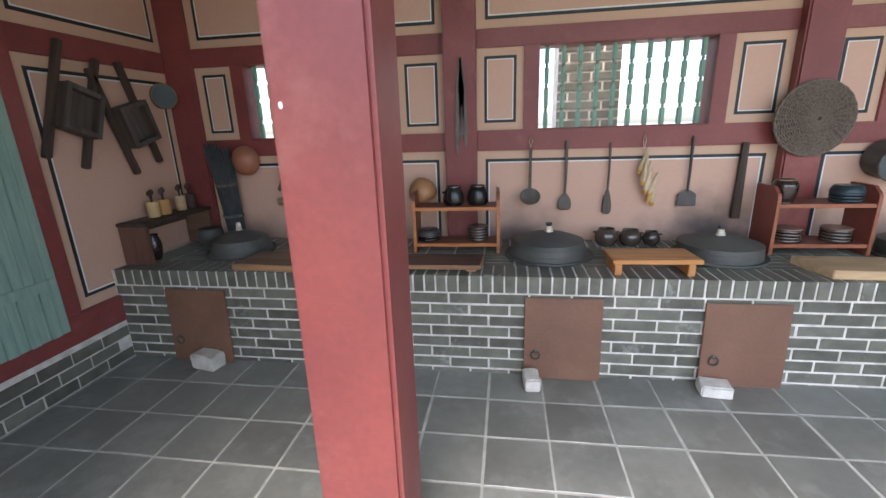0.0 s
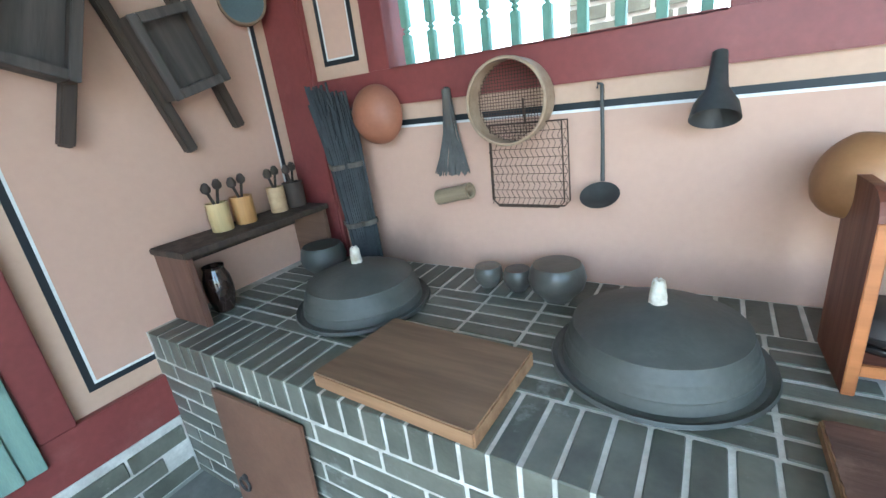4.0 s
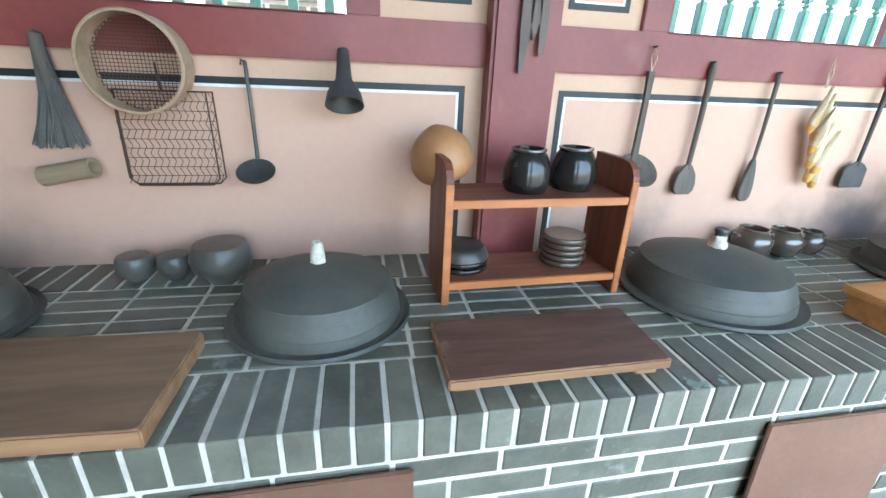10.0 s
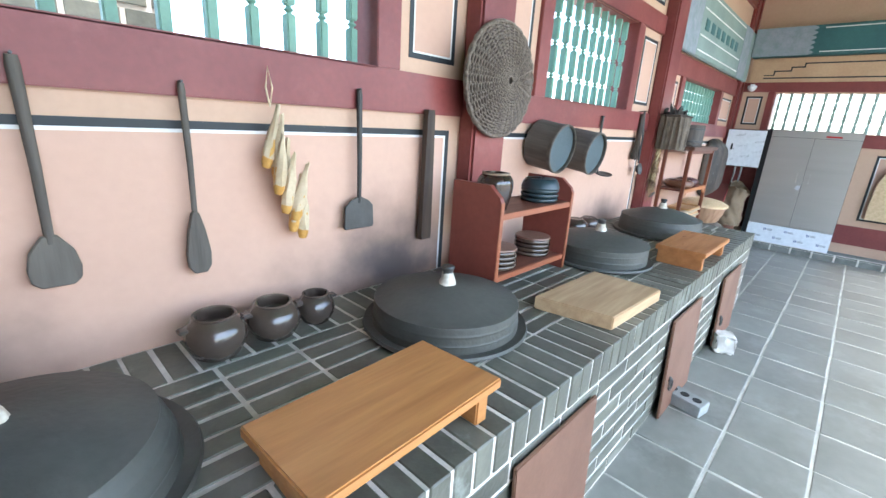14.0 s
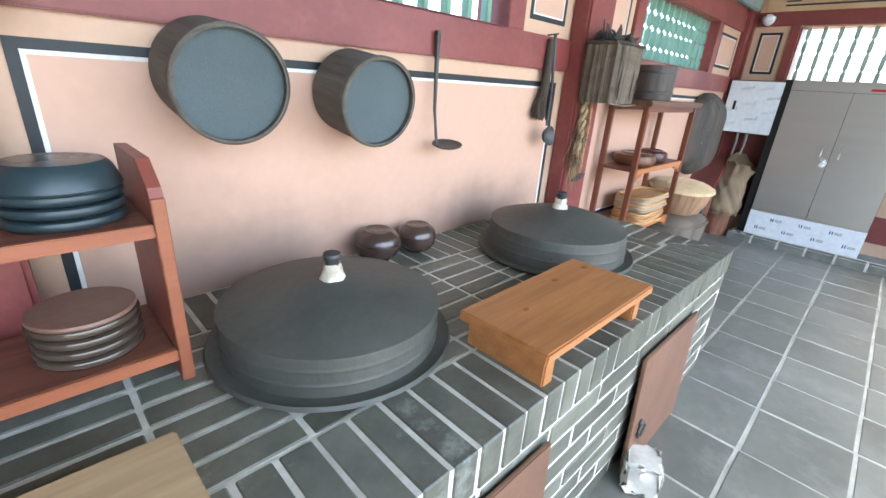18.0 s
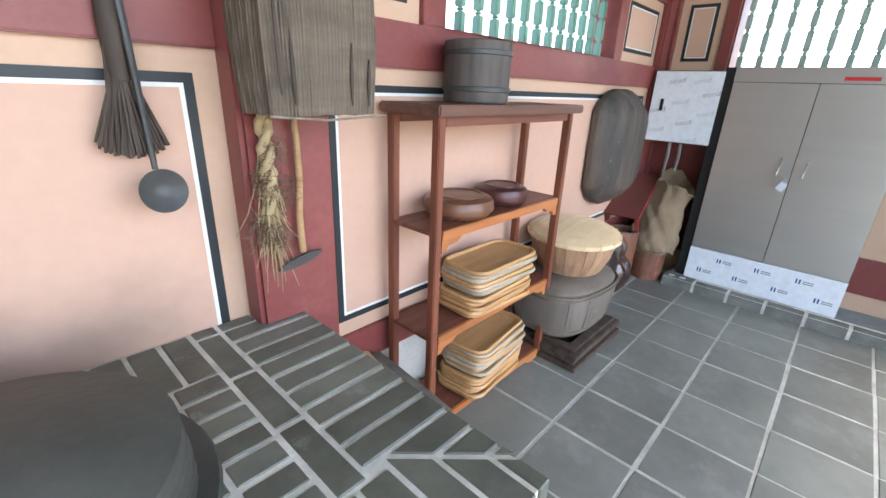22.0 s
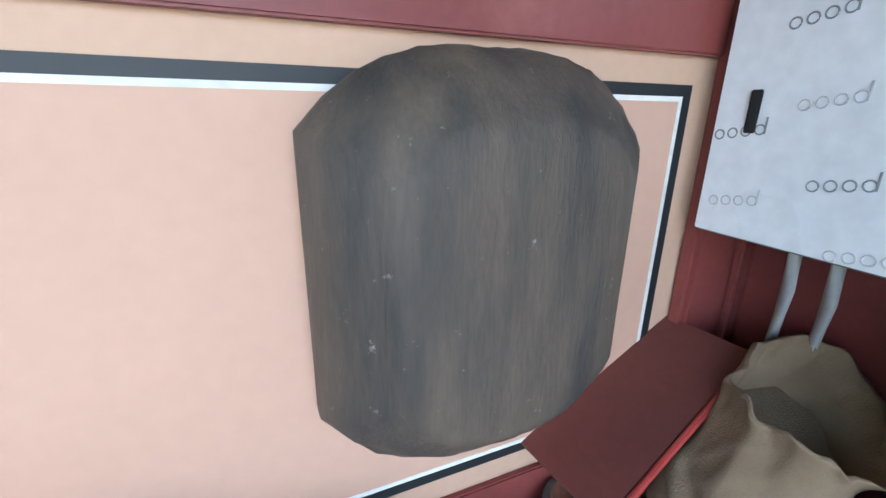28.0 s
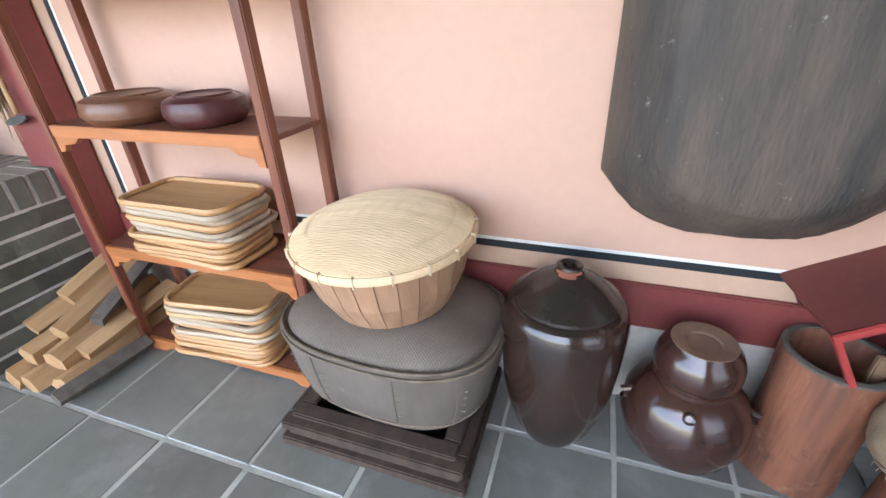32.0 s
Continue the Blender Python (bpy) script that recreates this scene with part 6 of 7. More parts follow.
ring(bm, 0.0305, 0.0055, pose(0, 0, 0.510, -90), a0=math.radians(230), a1=math.radians(300), n=8)
part("knob_chip", bm, CHIP, j, "red broken clay edge", True)
RED_GLAZE = paint("red_brown_glaze", (0.06, 0.024, 0.018), (0.032, 0.016, 0.013), 0.14, scale=5, fine=60, bump=0.12, spec=0.75)
j = turned("spouted_jar", 9.17, -0.16, Z_EAST, [(0, 0), (0.0675, 0), (0.0765, 0.0072), (0.125, 0.0675), (0.1445, 0.135), (0.1405, 0.1845), (0.124, 0.2223), (0.103, 0.2484), (0.0885, 0.2574), (0.0893, 0.2628), (0.0884, 0.2682), (0.0835, 0.2718), (0.0849, 0.2772), (0.0762, 0.2817), (0.0693, 0.297)], RED_GLAZE, "round brown glazed jar with spout and bowl cover", "jar", seg=64, parts=(("cover", [(0.086, 0.2817), (0.0925, 0.2862), (0.0955, 0.302), (0.093, 0.326), (0.084, 0.3482), (0.072, 0.3608), (0.069, 0.368), (0.056, 0.368), (0.054, 0.3608), (0.022, 0.359), (0, 0.359)], RED_GLAZE, "upturned glazed bowl"), ("cover_foot", [(0.055, 0.3612), (0.07, 0.363), (0.069, 0.3694), (0.058, 0.3694), (0.038, 0.3649), (0.036, 0.3604), (0, 0.3604)], FOOT_CLAY, "unglazed clay foot ring")))
bm = bmesh.new()
lathe(bm, [(0.018, -0.0036), (0.0153, 0.0072), (0.01395, 0.0162), (0.0117, 0.018), (0.0081, 0.0162), (0.00675, -0.0144), (0, -0.0162)], 18, Matrix.Translation((-0.0162, -0.1015, 0.2268)) @ pose(0, 0, 0, 62, 0, -8))
part("spout", bm, RED_GLAZE, j, "small round spout", True)
for sx in (-1, 1):
    bm = bmesh.new()
    tube(bm, [(sx * 0.12, -0.018, 0.1665), (sx * 0.1462, -0.018, 0.1755), (sx * 0.148, -0.018, 0.1935), (sx * 0.1138, -0.018, 0.207)], 0.009, 8)
    part("lug", bm, RED_GLAZE, j, "", True)


def log_drum(name, x, y, r, h, label, seed, category, m=None, hollow=True):
    t = thing(name, m or at(x, y, Z_EAST), label, category)
    rnd = random.Random(seed)
    ph = [rnd.uniform(0, 6.28) for _ in range(3)]
    wob = [1 + 0.018 * math.sin(2 * math.pi * 2 * k / 48 + ph[0]) + 0.012 * math.sin(2 * math.pi * 5 * k / 48 + ph[1]) + 0.008 * math.sin(2 * math.pi * 9 * k / 48 + ph[2]) for k in range(48)]
    bm = bmesh.new()
    rows = [(r * 0.98, 0), (r * 1.0, 0.01), (r * 0.97, h * 0.5), (r, h - 0.008), (r * 0.985, h)] + ([(r * 0.84, h), (r * 0.82, h - 0.01), (r * 0.8, 0.03)] if hollow else [])
    loft(bm, [[(q * wob[k] * math.cos(2 * math.pi * k / 48), q * wob[k] * math.sin(2 * math.pi * k / 48), z) for k in range(48)] for q, z in rows])
    part("body", bm, BARK_WOOD, t, "", True)
    return t


cask = log_drum("log_mortar", 9.435, -0.122, 0.103, 0.365, "hollowed reddish log mortar standing on the floor", 3, "mortar")
bm = bmesh.new()
lathe(bm, [(0.086, 0.361), (0.088, 0.3675), (0.098, 0.3685), (0.1025, 0.366), (0.1025, 0.36)], 48)
part("worn_rim", bm, GREY_WOOD, cask, "grey worn rim", True)
boxpart("inner_board", cask, MID_BOARD, 0.035, 0.085, -0.05, -0.035, 0.05, 0.405, 0.003, "pale split board inside")
stump = log_drum("log_stump", 9.655, -0.255, 0.112, 0.24, "short reddish log stump under the sack", 5, "stump", None, False)
# sack thrown over a drum
sk = thing("sack", at(9.685, -0.265, Z_EAST + 0.205), "brown hemp sack bundled over a log stump", "sack")
bm = bmesh.new()
OUTLINE = [(0.10, 0.035, -0.02), (0.15, 0.01, -0.035), (0.176, 0.03, -0.04), (0.182, 0.07, -0.04), (0.178, 0.13, -0.03), (0.168, 0.20, -0.02), (0.16, 0.27, -0.01), (0.154, 0.34, 0.0), (0.146, 0.41, 0.008), (0.138, 0.47, 0.01), (0.138, 0.515, 0.008), (0.145, 0.545, 0.003), (0.132, 0.55, 0.0), (0.118, 0.51, 0.0), (0.11, 0.40, 0.0)]
rows = []
for s0, s1 in zip(OUTLINE, OUTLINE[1:]):
    for q in range(4):
        r, z, dx = [u + (v - u) * q / 4 for u, v in zip(s0, s1)]
        z *= 0.9
        row = []
        for k in range(144):
            a = 2 * math.pi * k / 144
            tw = a + 4.2 * z
            p = Vector((math.cos(tw), math.sin(tw), z * 1.2))
            ridge = 1 - math.sqrt(noise.noise(p * 1.5 + Vector((3.1, 0.7, z * 1.6))) ** 2 + 0.02)
            sag = 1 - math.sqrt(noise.noise(Vector((math.cos(a) * 1.1, math.sin(a) * 1.1, z * 9 + 1.5 * math.sin(a + 0.6)))) ** 2 + 0.02)
            f = 0.83 + 0.24 * ridge ** 3 + 0.09 * sag ** 4 + 0.07 * noise.noise(p * 3.4 + Vector((9, 4, 1))) + 0.045 * noise.noise(p * 9) + 0.02 * noise.noise(p * 23)
            mouth = 0.07 * max(0.0, z - 0.33) / 0.2
            row.append((dx + r * f * math.cos(a) + mouth * 0.5, r * f * math.sin(a) * 0.9 - mouth, z + 0.02 * math.sin(2 * a + 0.7) + 0.022 * noise.noise(p * 2.5) + 1.2 * mouth * math.sin(a + 0.3) * 0.8))
        rows.append(row)
loft(bm, rows, False, True)
for _ in range(2):
    bmesh.ops.smooth_vert(bm, verts=bm.verts[:], factor=0.5, use_axis_x=True, use_axis_y=True, use_axis_z=True)
part("cloth", bm, CLOTH, sk, "", True)
bm = bmesh.new()
pts = [tuple(Vector(p) + Vector((0, 0, 0.004 * noise.noise(Vector(p) * 60)))) for p in rows[6]]
tube(bm, [(x * 1.012, y * 1.012, z - 0.004) for x, y, z in pts + [pts[0]]], 0.005, 6, False)
part("hem", bm, CLOTH, sk, "rolled sack edge", True)
bm = bmesh.new()
for k in range(0, 144, 3):
    x, y, z = rows[6][k]
    d = 0.012 + 0.012 * abs(noise.noise(Vector((k * 0.7, 2, 5))))
    tube(bm, [(x * 1.015, y * 1.015, z - 0.004), (x * 1.04, y * 1.04, z - 0.006 - d * 0.6), (x * 1.03, y * 1.03, z - 0.006 - d)], 0.0009, 4)
tagged(part("frayed_threads", bm, STRAW, sk, "loose hemp threads"), kind="stuff")

# red folded trough board resting on the mortar
ch = thing("red_trough", Matrix(), "red painted wooden chute board resting across the log mortar", "chute")
DIRN = (Vector((9.745, -0.075, 0.725)) - Vector((9.335, -0.115, 0.485))).normalized()
side = Vector((0, 0, 1)).cross(DIRN).normalized()
upv = DIRN.cross(side)
mch = Matrix.Translation((9.335, -0.115, 0.485)) @ Matrix((DIRN, side, upv)).transposed().to_4x4()
ch.matrix_basis = mch
RED2 = paint("dark_red_chute", (0.165, 0.044, 0.036), (0.12, 0.034, 0.029), 0.5)
RED3 = paint("bright_red_edge", (0.42, 0.055, 0.05), None, 0.45)
boxpart("top_board", ch, RED2, 0, 0.47, -0.115, 0.115, -0.012, 0.0, 0.003)
boxpart("front_lip", ch, RED3, 0, 0.47, -0.1235, -0.1155, -0.016, 0.003, 0.002)
boxpart("side_board", ch, RED3, 0.0, 0.012, -0.12, -0.10, -0.14, -0.013, 0.002)
boxpart("side_board", ch, RED2, 0.013, 0.46, 0.10, 0.112, -0.13, -0.0125, 0.003)

# carved wooden trough hung on the wall
tr = thing("wooden_trough", at(9.184, -0.006, 0.925), "long grey carved wooden trough hung upright on the wall", "trough")


def trough_row(w, side, top, y, n=14):
    """One outline of the trough: straight sides and shallow arcs at both ends."""
    out = []
    for s, z0, z1 in ((1, side + 0.012, top), (-1, -side + 0.02, -top + 0.013)):
        for q in range(n + 1):
            u = (1 - 2 * q / n) * s
            out.append((w * u, y, z0 + (z1 - z0) * (1 - abs(u) ** 3.1)))
    return out


bm = bmesh.new()
loft(bm, [trough_row(w, sd, tp, y) for w, sd, tp, y in ((0.272, 0.205, 0.338, -0.001), (0.285, 0.222, 0.350, -0.018), (0.284, 0.222, 0.350, -0.045), (0.277, 0.217, 0.343, -0.062), (0.24, 0.195, 0.306, -0.112), (0.203, 0.168, 0.268, -0.146), (0.186, 0.157, 0.25, -0.16), (0.16, 0.14, 0.22, -0.168), (0.06, 0.06, 0.1, -0.171))], True, True)
bmesh.ops.subdivide_edges(bm, edges=[e for e in bm.edges], cuts=1, use_grid_fill=True)
rnd = random.Random(77)
for v in bm.verts:
    if v.co.y < -0.03:
        v.co += Vector((rnd.gauss(0, 0.0012), rnd.gauss(0, 0.0012), rnd.gauss(0, 0.0012)))
part("body", bm, flecks(paint("trough_wood", (0.125, 0.094, 0.072), (0.043, 0.039, 0.036), 0.62, scale=1.6, fine=22, bump=0.45, stretch=(7, 7, 1.3), vary=0.5), (0.36, 0.34, 0.30), 34.0, 0.635, 0.72, 0.7), tr, "", True)
nail(tr, 0, 0.0, 0.34)

# ---- end wall: boxes and cabinet ----
CASE_STEEL = paint("dull_grey_steel", (0.20, 0.23, 0.22), (0.15, 0.175, 0.17), 0.4, metal=0.5, scale=3)
sc = thing("switch_box", at(9.685, -0.048, 0.955), "steel switch box still wrapped in white printed film", "switch box")
boxpart("case", sc, CASE_STEEL, 0.012, 0.215, -0.41, 0.0, 0, 0.45, 0.004)
boxpart("door", sc, FILM, 0.0, 0.011, -0.405, -0.005, 0.006, 0.444, 0.002)
boxpart("latch", sc, BLACK_SHEET, -0.006, 0.0, -0.085, -0.065, 0.20, 0.275, 0.002, "black recessed latch")
for k, (y, z) in enumerate(((-0.145, 0.382), (-0.357, 0.308), (-0.056, 0.201), (-0.23, 0.128), (-0.29, 0.385), (-0.188, 0.255), (-0.071, 0.075), (-0.28, 0.022), (-0.345, 0.19))):
    bm = bmesh.new()
    for q in range(4):
        ring(bm, 0.0085, 0.0014, Matrix.Translation((-0.0006, y + 0.036 - q * 0.024, z - 0.006 + q * 0.004)) @ pose(0, 0, 0, 0, 0, 90), n=16)
    box(bm, -0.0016, 0.0, y - 0.046, y - 0.043, z - 0.001, z + 0.028)
    part("film_mark", bm, FILM_MARK if k < 4 else FAINT_MARK, sc, "grey printed rings" if k < 4 else "faint printed rings")
for y in (-0.15, -0.22):
    bm = bmesh.new()
    tube(bm, [(0.10, y, 0.0), (0.11, y, -0.10), (0.14, y + 0.02, -0.28), (0.17, y + 0.04, -0.72), (0.18, y + 0.05, -0.945)], 0.012, 10)
    part("conduit", bm, GREY_PIPE, sc, "grey plastic conduit", True)

CX = 9.675
cab = thing("steel_cabinet", at(CX, -0.505, 0.073), "tall two-door stainless steel cabinet with film on its foot", "cabinet")
boxpart("case", cab, BLACK_SHEET, 0.022, 0.228, -0.815, 0.06, 0, 1.35, 0.003, "black cabinet case")
boxpart("header", cab, STEEL, 0.0, 0.0215, -0.815, 0.0, 1.27, 1.35, 0.002)
for y0, y1 in ((-0.4055, -0.002), (-0.813, -0.4095)):
    d = boxpart("door", cab, STEEL, 0.0, 0.0215, y0, y1, 0.225, 1.267, 0.002)
for y in (-0.345, -0.465):
    bm = bmesh.new()
    tube(bm, [(0.0, y, 0.765), (-0.022, y, 0.77), (-0.022, y, 0.855), (0.0, y, 0.86)], 0.006, 8)
    part("handle", bm, STEEL, cab, "steel bar handle", True)
f = boxpart("film", cab, FILM, -0.002, 0.0215, -0.815, 0.0, 0.0, 0.222, 0.002, "white protective film")
for k in range(5):
    for r in range(2):
        y = -0.07 - 0.21 * k - (0.1 if r else 0)
        if y < -0.72:
            continue
        z = 0.06 + r * 0.09
        bm = bmesh.new()
        box(bm, -0.0035, -0.002, y - 0.008, y, z, z + 0.028)
        box(bm, -0.0035, -0.002, y - 0.024, y - 0.016, z, z + 0.028)
        part("film_print", bm, BLUE_MARK, f, "blue printed marks")
        for q in range(2):
            boxpart("film_print", f, FILM_MARK, -0.0035, -0.002, y - 0.085, y - 0.034, z + 0.004 + q * 0.012, z + 0.010 + q * 0.012, 0, "grey printed bars")
pl = thing("padlock", at(CX - 0.03, -0.885, 0.775), "small brass-white padlock hung on the cabinet handles", "padlock")
boxpart("body", pl, FILM, -0.012, 0.006, -0.02, 0.02, -0.02, 0.03, 0.004, m=pose(0, 0, 0, 25))
bm = bmesh.new()
ring(bm, 0.016, 0.003, pose(0, 0.005, 0.035, 0, 0, 90), a0=0, a1=math.pi, n=10)
part("shackle", bm, STEEL, pl, "", True)
boxpart("tape", cab, paint("red_tape", (0.6, 0.03, 0.03), None, 0.5), -0.0015, 0.0, -0.64, -0.5, 1.285, 1.303, 0, "red tape strip")

KERB = paint("grey_cement_brick", (0.20, 0.2, 0.18), (0.11, 0.112, 0.1), 0.85, scale=9, fine=80, bump=0.7)
kb = setting("kerb", "low grey cement brick kerb before the cabinet", "kerb")
for k in range(9):
    boxpart("kerb_brick", kb, KERB, 9.575, 9.668 if k < 1 else 9.65, -0.40 - 0.2 * k - 0.19, -0.40 - 0.2 * k, Z_EAST - 0.004, 0.073, 0.004)
boxpart("joint_bed", kb, MORTAR, 9.578, 9.649, -2.2, -0.40, Z_EAST - 0.003, 0.0715, 0)
boxpart("white_edge", kb, MORTAR, 9.651, 9.657, -2.2, -0.595, 0.0705, 0.078, 0.001)
boxpart("slab", kb, CONCRETE, 9.6505, EAST, -2.2, -0.40, Z_EAST - 0.003, 0.070, 0.003)
for k in (0, 1):
    bm = bmesh.new()
    lathe(bm, [(0.021, 0), (0.021, 0.0015), (0, 0.0015)], 18, Matrix.Translation((9.62, -0.445 - 0.07 * k, 0.0732)))
    part("core_hole", bm, STONE, kb, "pale filled core hole", True)
sc2 = thing("straw_cape", at(EAST - 0.03, -1.78, 0.50), "pale woven straw cape hung on the end wall", "straw cape")
bm = bmesh.new()
loft(bm, [[(-0.02 - d * (1 - abs(math.cos(a))) * 0.6 - 0.02, w * math.cos(a), z) if math.sin(a) > 0 else (0.005, w * math.cos(a), z) for a in [2 * math.pi * k / 48 for k in range(48)]] for w, z, d in ((0.25, 0.0, 0.05), (0.255, 0.15, 0.06), (0.24, 0.4, 0.07), (0.17, 0.6, 0.06), (0.07, 0.70, 0.05), (0.03, 0.74, 0.03))])
part("cape", bm, PALE_SPLINT, sc2, "", True)
dc = thing("dome_camera", pose(EAST - 0.07, -0.16, 1.90, 180), "small white dome security camera in the corner", "camera")
bm = bmesh.new()
lathe(bm, [(0, -0.03), (0.045, -0.03), (0.048, -0.025), (0.048, 0.0), (0.043, 0.004), (0.038, 0.02), (0.022, 0.036), (0, 0.042)], 28)
part("housing", bm, FILM, dc, "", True)
boxpart("mount", dc, FILM, -0.03, 0.07, -0.02, 0.02, -0.045, -0.03, 0.003)


# ---- bricks of the hearth and tiles of the floor ----
stove = setting("stove", "long dark grey brick cooking hearth with white mortar joints", "hearth")
boxpart("mortar_core", stove, MORTAR, 0.002, X_END - 0.005, Y_FRONT + 0.004, -0.003, Z_FLOOR, Z_TOP - 0.0035, 0)


def brick_mesh(w, d, h, bev=0.003):
    bm = bmesh.new()
    vs = bmesh.ops.create_cube(bm, size=1)["verts"]
    bmesh.ops.transform(bm, matrix=Matrix.Diagonal((w, d, h, 1)), verts=vs)
    bmesh.ops.bevel(bm, geom=bm.edges[:], offset=bev, segments=1, affect="EDGES")
    return mesh_of(bm, "brick", BRICK)


rnd = random.Random(1)
J = 0.011


def lay(parent, me, x, y, z, rz=0.0):
    piece("brick", me, parent, pose(x + rnd.uniform(-0.001, 0.001), y + rnd.uniform(-0.0012, 0.0012), z + rnd.uniform(-0.0009, 0.0009), rnd.uniform(-0.3, 0.3), rnd.uniform(-0.3, 0.3), rz + rnd.uniform(-0.35, 0.35)))


ROW_D = 0.213
LOWZ = 0.501
RIM_P = 0.0711
rim_course = boxpart("rim_course", stove, MORTAR, 0.003, X_END - 0.004, Y_FRONT + 0.0045, Y_FRONT + 0.03, LOWZ - 0.004, Z_TOP - 0.004, 0)
rim_brick = brick_mesh(RIM_P - J, ROW_D, Z_TOP - LOWZ - J / 2)
for k in range(-29, 67):
    lay(rim_course, rim_brick, 2.083 + (k + 0.5) * RIM_P, Y_FRONT + ROW_D / 2, (Z_TOP + LOWZ + J / 2) / 2)
# end of the hearth: a course of bricks laid along x, and a strip laid along y before it
end_course = boxpart("end_course", stove, MORTAR, X_END - 0.03, X_END - 0.0045, Y_FRONT + 0.23, -0.004, LOWZ - 0.004, Z_TOP - 0.004, 0)
END_X, STRIP_X, END_P = 6.808, 6.742, 0.068
end_brick = brick_mesh(X_END - END_X - J / 2, END_P - J, Z_TOP - LOWZ - J / 2)
for k in range(9):
    lay(end_course, end_brick, (X_END + END_X + J / 2) / 2, -0.662 + (k + 0.5) * END_P, (Z_TOP + LOWZ + J / 2) / 2)
stain = paint("flaked_green_paint", (0.20, 0.27, 0.225), (0.3, 0.35, 0.3), 0.8, scale=40)
srnd = random.Random(6)
for x, y, w in ((2.61, -0.884, 0.019), (2.638, -0.888, 0.013), (2.69, -0.886, 0.013), (2.60, -0.862, 0.008), (2.70, -0.868, 0.007)):
    bm = bmesh.new()
    rim = [bm.verts.new((x + w * srnd.uniform(0.5, 1.1) * math.cos(q * 0.45), y + w * srnd.uniform(0.5, 1.1) * math.sin(q * 0.45), Z_TOP + 0.0022)) for q in range(14)]
    low = [bm.verts.new((v.co.x, v.co.y, Z_TOP - 0.001)) for v in rim]
    bm.faces.new(rim)
    for q in range(14):
        bm.faces.new((low[q], low[(q + 1) % 14], rim[(q + 1) % 14], rim[q]))
    part("paint_splash", bm, stain, stove, "flaked pale green paint splash")
# mitred corner between the front rim and the end course
def cut_brick(parent, pts, z0, z1):
    """A brick cut to the outline given in plan."""
    bm = bmesh.new()
    lo, hi = [bm.verts.new((x, y, z0)) for x, y in pts], [bm.verts.new((x, y, z1)) for x, y in pts]
    bm.faces.new(lo[::-1])
    bm.faces.new(hi)
    n = len(pts)
    for k in range(n):
        bm.faces.new((lo[k], lo[(k + 1) % n], hi[(k + 1) % n], hi[k]))
    bmesh.ops.bevel(bm, geom=bm.edges[:], offset=0.0025, segments=1, affect="EDGES", clamp_overlap=True)
    part("brick", bm, BRICK, parent)


MITRE = 6.19          # the mitre runs where x + y is this
h = J / 2
for xa, xb in ((6.847, 6.918), (6.918, 6.989), (6.989, X_END + h)):
    a, b = xa + h, xb - h
    cut_brick(rim_course, [(a, Y_FRONT), (b, Y_FRONT), (b, MITRE - b - 0.008), (a, MITRE - a - 0.008)], LOWZ + h, Z_TOP)
for ya, yb in ((-0.730, -0.662), (-0.798, -0.730), (Y_FRONT + 0.07, -0.798)):
    a, b = ya + h, yb - h
    cut_brick(rim_course, [(MITRE - a + 0.008, a), (X_END, a), (X_END, b), (MITRE - b + 0.008, b)], LOWZ + h, Z_TOP)
hearth_top = boxpart("hearth_top", stove, MORTAR, 0.004, X_END - 0.23, -0.69, -0.006, Z_TOP - 0.05, Z_TOP - 0.0036, 0)
strip_brick = brick_mesh(END_X - STRIP_X - J, 0.2115 - J, 0.03)
for k in range(3):
    lay(hearth_top, strip_brick, (END_X + STRIP_X) / 2, -0.685 + (k + 0.5) * 0.2115, Z_TOP - 0.0155)
cut_brick(hearth_top, [(STRIP_X + h, -0.044), (END_X - h, -0.044), (END_X - h, -0.006), (STRIP_X + h, -0.006)], Z_TOP - 0.03, Z_TOP)
cut_brick(end_course, [(END_X + h, -0.044), (6.9, -0.044), (6.9, -0.006), (END_X + h, -0.006)], LOWZ + h, Z_TOP)
# top: a row of headers along the wall and rows of stretchers before it, their joints in line
head_brick = brick_mesh(RIM_P - J, 0.205, 0.03)
for k in range(int(STRIP_X / RIM_P)):
    lay(hearth_top, head_brick, STRIP_X - (k + 0.5) * RIM_P, -0.112, Z_TOP - 0.0155)
RP2 = 0.0672
BONDS = {-10: 0.06, -5: 1.135, -4: 1.342, 0: 2.151, 1: 2.36, 2: 2.574, 13: 4.93, 22: 6.85}
stretchers = {}
for r in range(7):
    y = -0.689 + (r + 0.5) * RP2
    for k in range(-10, 22):
        xa, xb = (float(np.interp(q, list(BONDS), list(BONDS.values()))) for q in (k, k + 1))
        xb = min(xb, STRIP_X)
        if xb - xa > 0.03:
            w = round(xb - xa, 3)
            if w not in stretchers:
                stretchers[w] = brick_mesh(w - J, RP2 - J, 0.03)
            lay(hearth_top, stretchers[w], (xa + xb) / 2, y, Z_TOP - 0.0155)
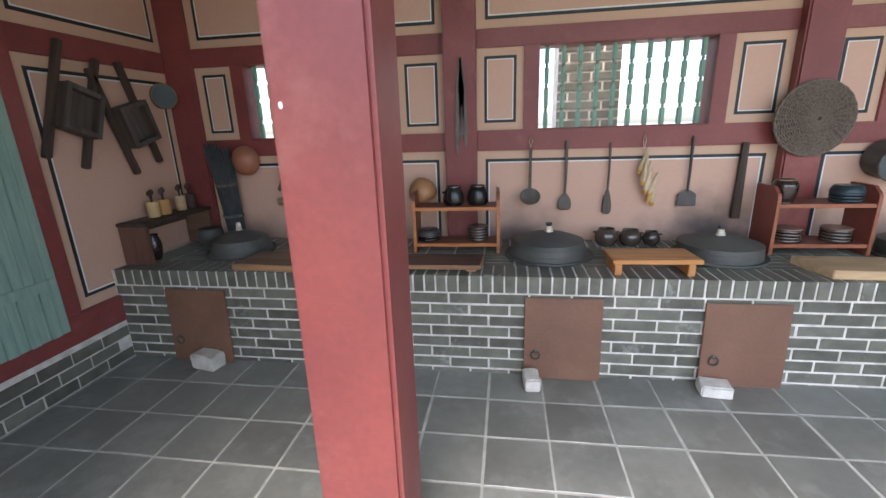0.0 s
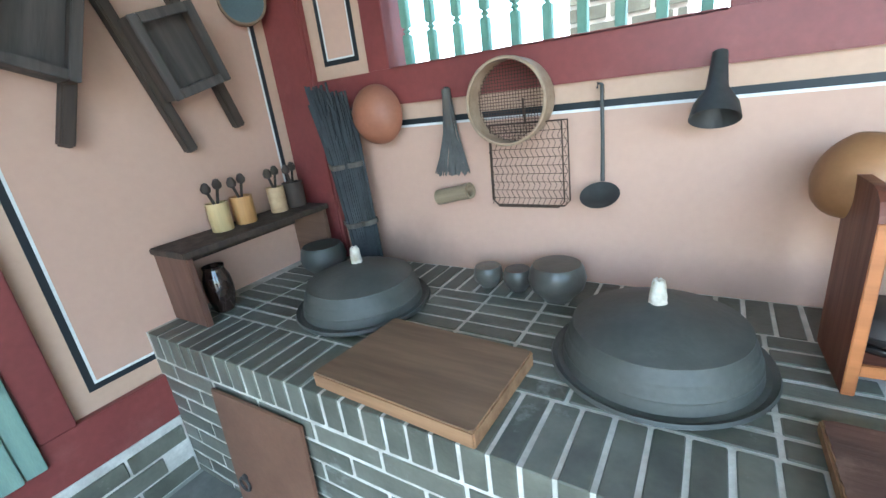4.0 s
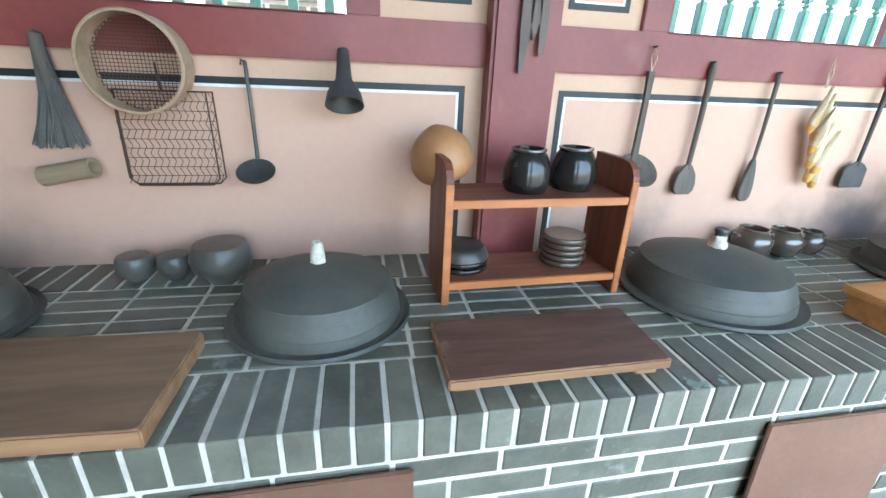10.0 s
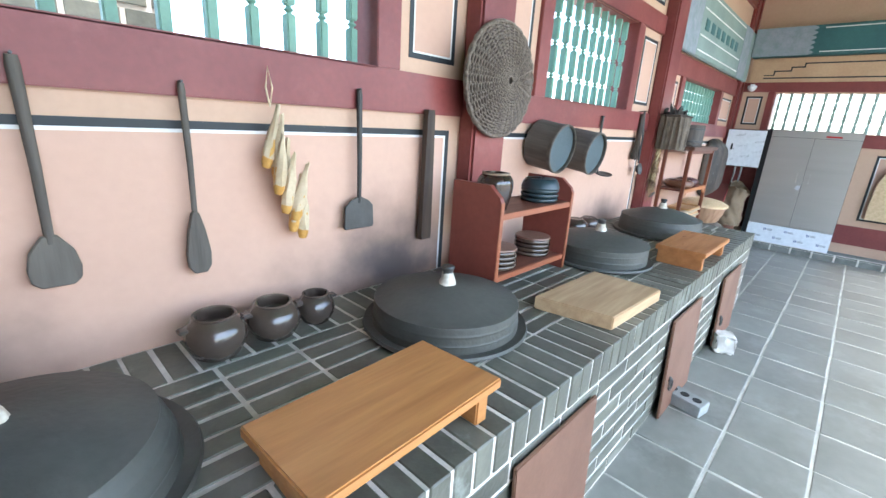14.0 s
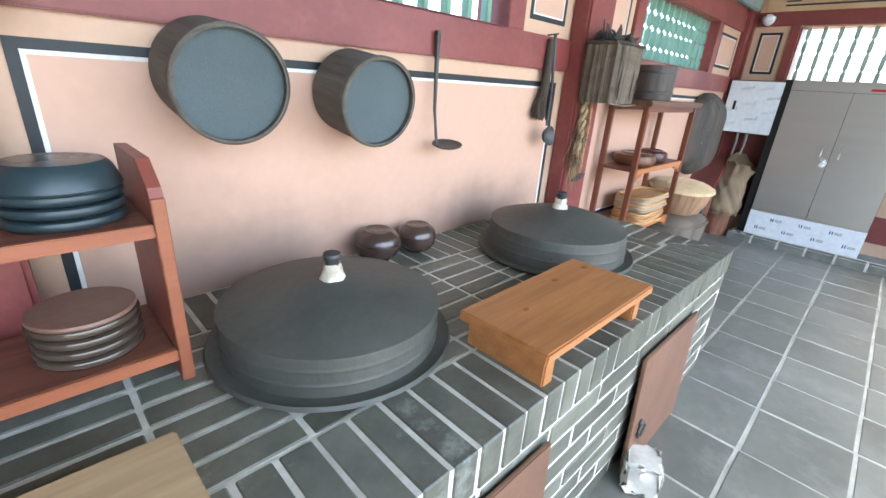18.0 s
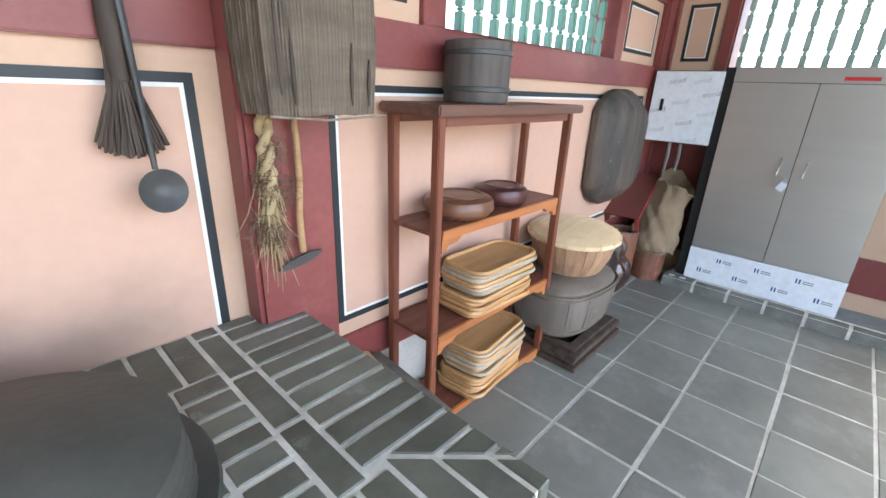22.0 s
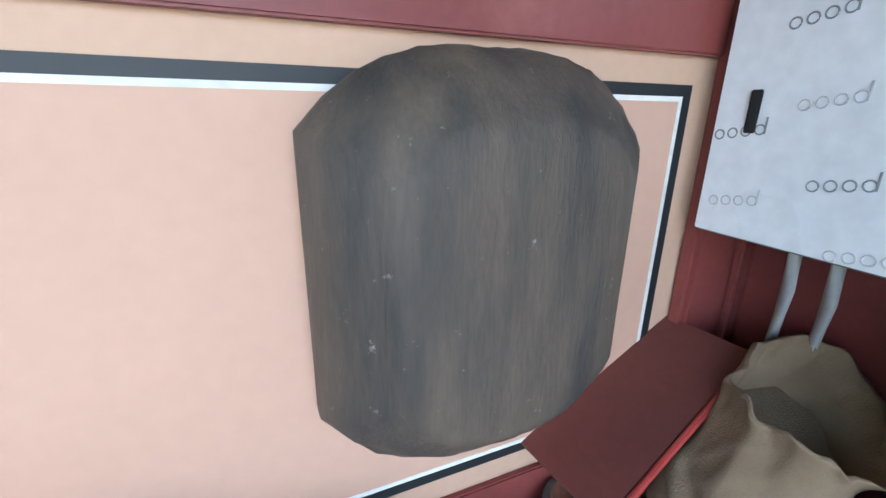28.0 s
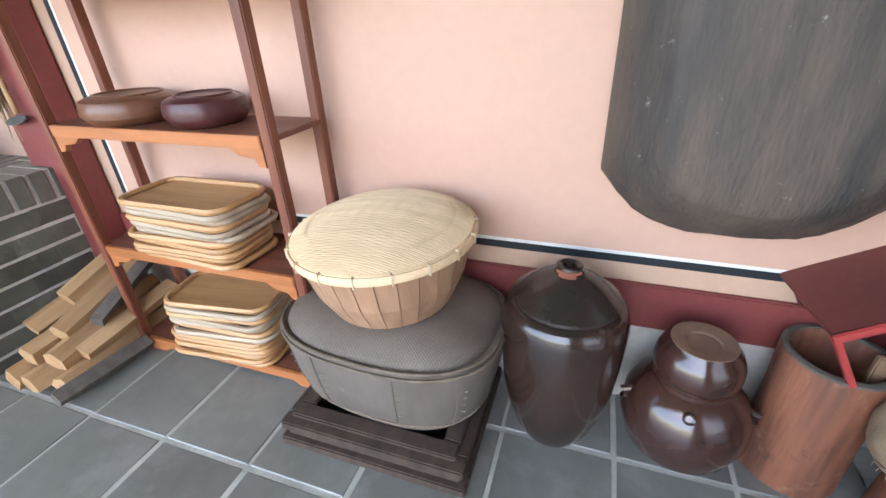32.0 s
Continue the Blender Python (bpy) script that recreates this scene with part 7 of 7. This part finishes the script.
# front courses
front = boxpart("front_face", stove, MORTAR, 0.003, X_END - 0.0045, Y_FRONT + 0.0042, Y_FRONT + 0.02, Z_FLOOR, LOWZ - 0.005, 0)
CH = 0.0745
FP = 0.249
face_brick = brick_mesh(FP - J, 0.05, CH - J)
DOORS = ((0.40, 0.85), (1.472, 1.924), (2.846, 3.307), (3.87, 4.324), (5.12, 5.592), (6.13, 6.628))
cut_bricks = {}
for r in range(8):
    z = LOWZ - (r + 0.5) * CH
    first = (2.128 if r % 2 == 0 else 2.008) - 9 * FP
    for k in range(32):
        a, b = max(first + k * FP, 0.004), min(first + (k + 1) * FP, X_END)
        c = (a + b) / 2
        if b - a < 0.05 or (r > 0 and any(d0 + 0.13 < c < d1 - 0.13 for d0, d1 in DOORS)):
            continue
        key = round(b - a, 3)
        if key not in cut_bricks:
            cut_bricks[key] = brick_mesh(b - a - J, 0.05, CH - J)
        lay(front, cut_bricks[key], c, Y_FRONT + 0.0265, z)
end_face = boxpart("end_face", stove, MORTAR, X_END - 0.02, X_END - 0.0042, Y_FRONT + 0.05, -0.006, Z_FLOOR, LOWZ - 0.005, 0)
for r in range(8):
    z = LOWZ - (r + 0.5) * CH
    for k in range(4):
        y = Y_FRONT + 0.06 + (0.1 if r % 2 == 0 else 0.2) + k * 0.2135
        if y < -0.1:
            lay(end_face, face_brick, X_END - 0.0265, y, z, 90)
# brick footing of the west wall
foot = brick_mesh(0.2135 - J, 0.03, 0.083 - J)
for r in range(3):
    for k in range(8):
        y = Y_FRONT - 0.11 - k * 0.2135 - (0.1 if r % 2 else 0)
        if y > SOUTH + 0.05:
            lay(wall_w, foot, 0.022, y, Z_FLOOR + 0.045 + r * 0.083, 90)

# floor tiles
TP, TQ, TG = 0.3063, 0.318, 0.012
bm = bmesh.new()
vs = bmesh.ops.create_cube(bm, size=1)["verts"]
bmesh.ops.transform(bm, matrix=Matrix.Diagonal((TP - TG, TQ - TG, 0.03, 1)), verts=vs)
bmesh.ops.bevel(bm, geom=[e for e in bm.edges], offset=0.0025, segments=1, affect="EDGES")
tile_me = mesh_of(bm, "floor_tile", TILE)


JOINTS = {-9: 0.0, -5: 1.317, -1: 2.633, 0: 2.955, 2: 3.606, 4: 4.283, 11: 6.589, 12: 6.922, 14: 7.517, 16: 8.107, 17: 8.403, 18: 8.73, 19: 9.027, 20: 9.308, 23: 10.21}


def joint_x(k):
    """Cross joints of the floor, laid by hand: the tiles differ a little in length."""
    return float(np.interp(k, list(JOINTS), list(JOINTS.values())))


bm = bmesh.new()
for r in range(-1, 11):
    y = -0.236 - TQ / 2 - r * TQ
    for k in range(-10, 23):
        xa, xb = max(0.04, joint_x(k)), joint_x(k + 1)
        x = (xa + xb) / 2
        if not (0.10 < x < EAST - 0.15):
            continue
        if r < 0 and x < 7.15 or (y > Y_FRONT + 0.1 and x < X_END - 0.1):
            continue
        m = pose(x + rnd.uniform(-0.003, 0.003), y + rnd.uniform(-0.002, 0.002), floor_z(x) - 0.015 + rnd.uniform(-0.0012, 0.0012), rnd.uniform(-0.12, 0.12), rnd.uniform(-0.12, 0.12) - math.degrees(math.atan(floor_z(x + 0.15) - floor_z(x - 0.15)) / 0.3), rnd.uniform(-0.25, 0.25)) @ Matrix.Diagonal(((xb - xa - TG) / (TP - TG), 1, 1, 1))
        if y > -2.4:
            piece("floor_tile", tile_me, floor, m)
        else:
            box(bm, -TP / 2 + TG / 2, TP / 2 - TG / 2, -TQ / 2 + TG / 2, TQ / 2 - TG / 2, -0.015, 0.015, 0, m)
tagged(part("far_tiles", bm, TILE, floor), kind="stuff")
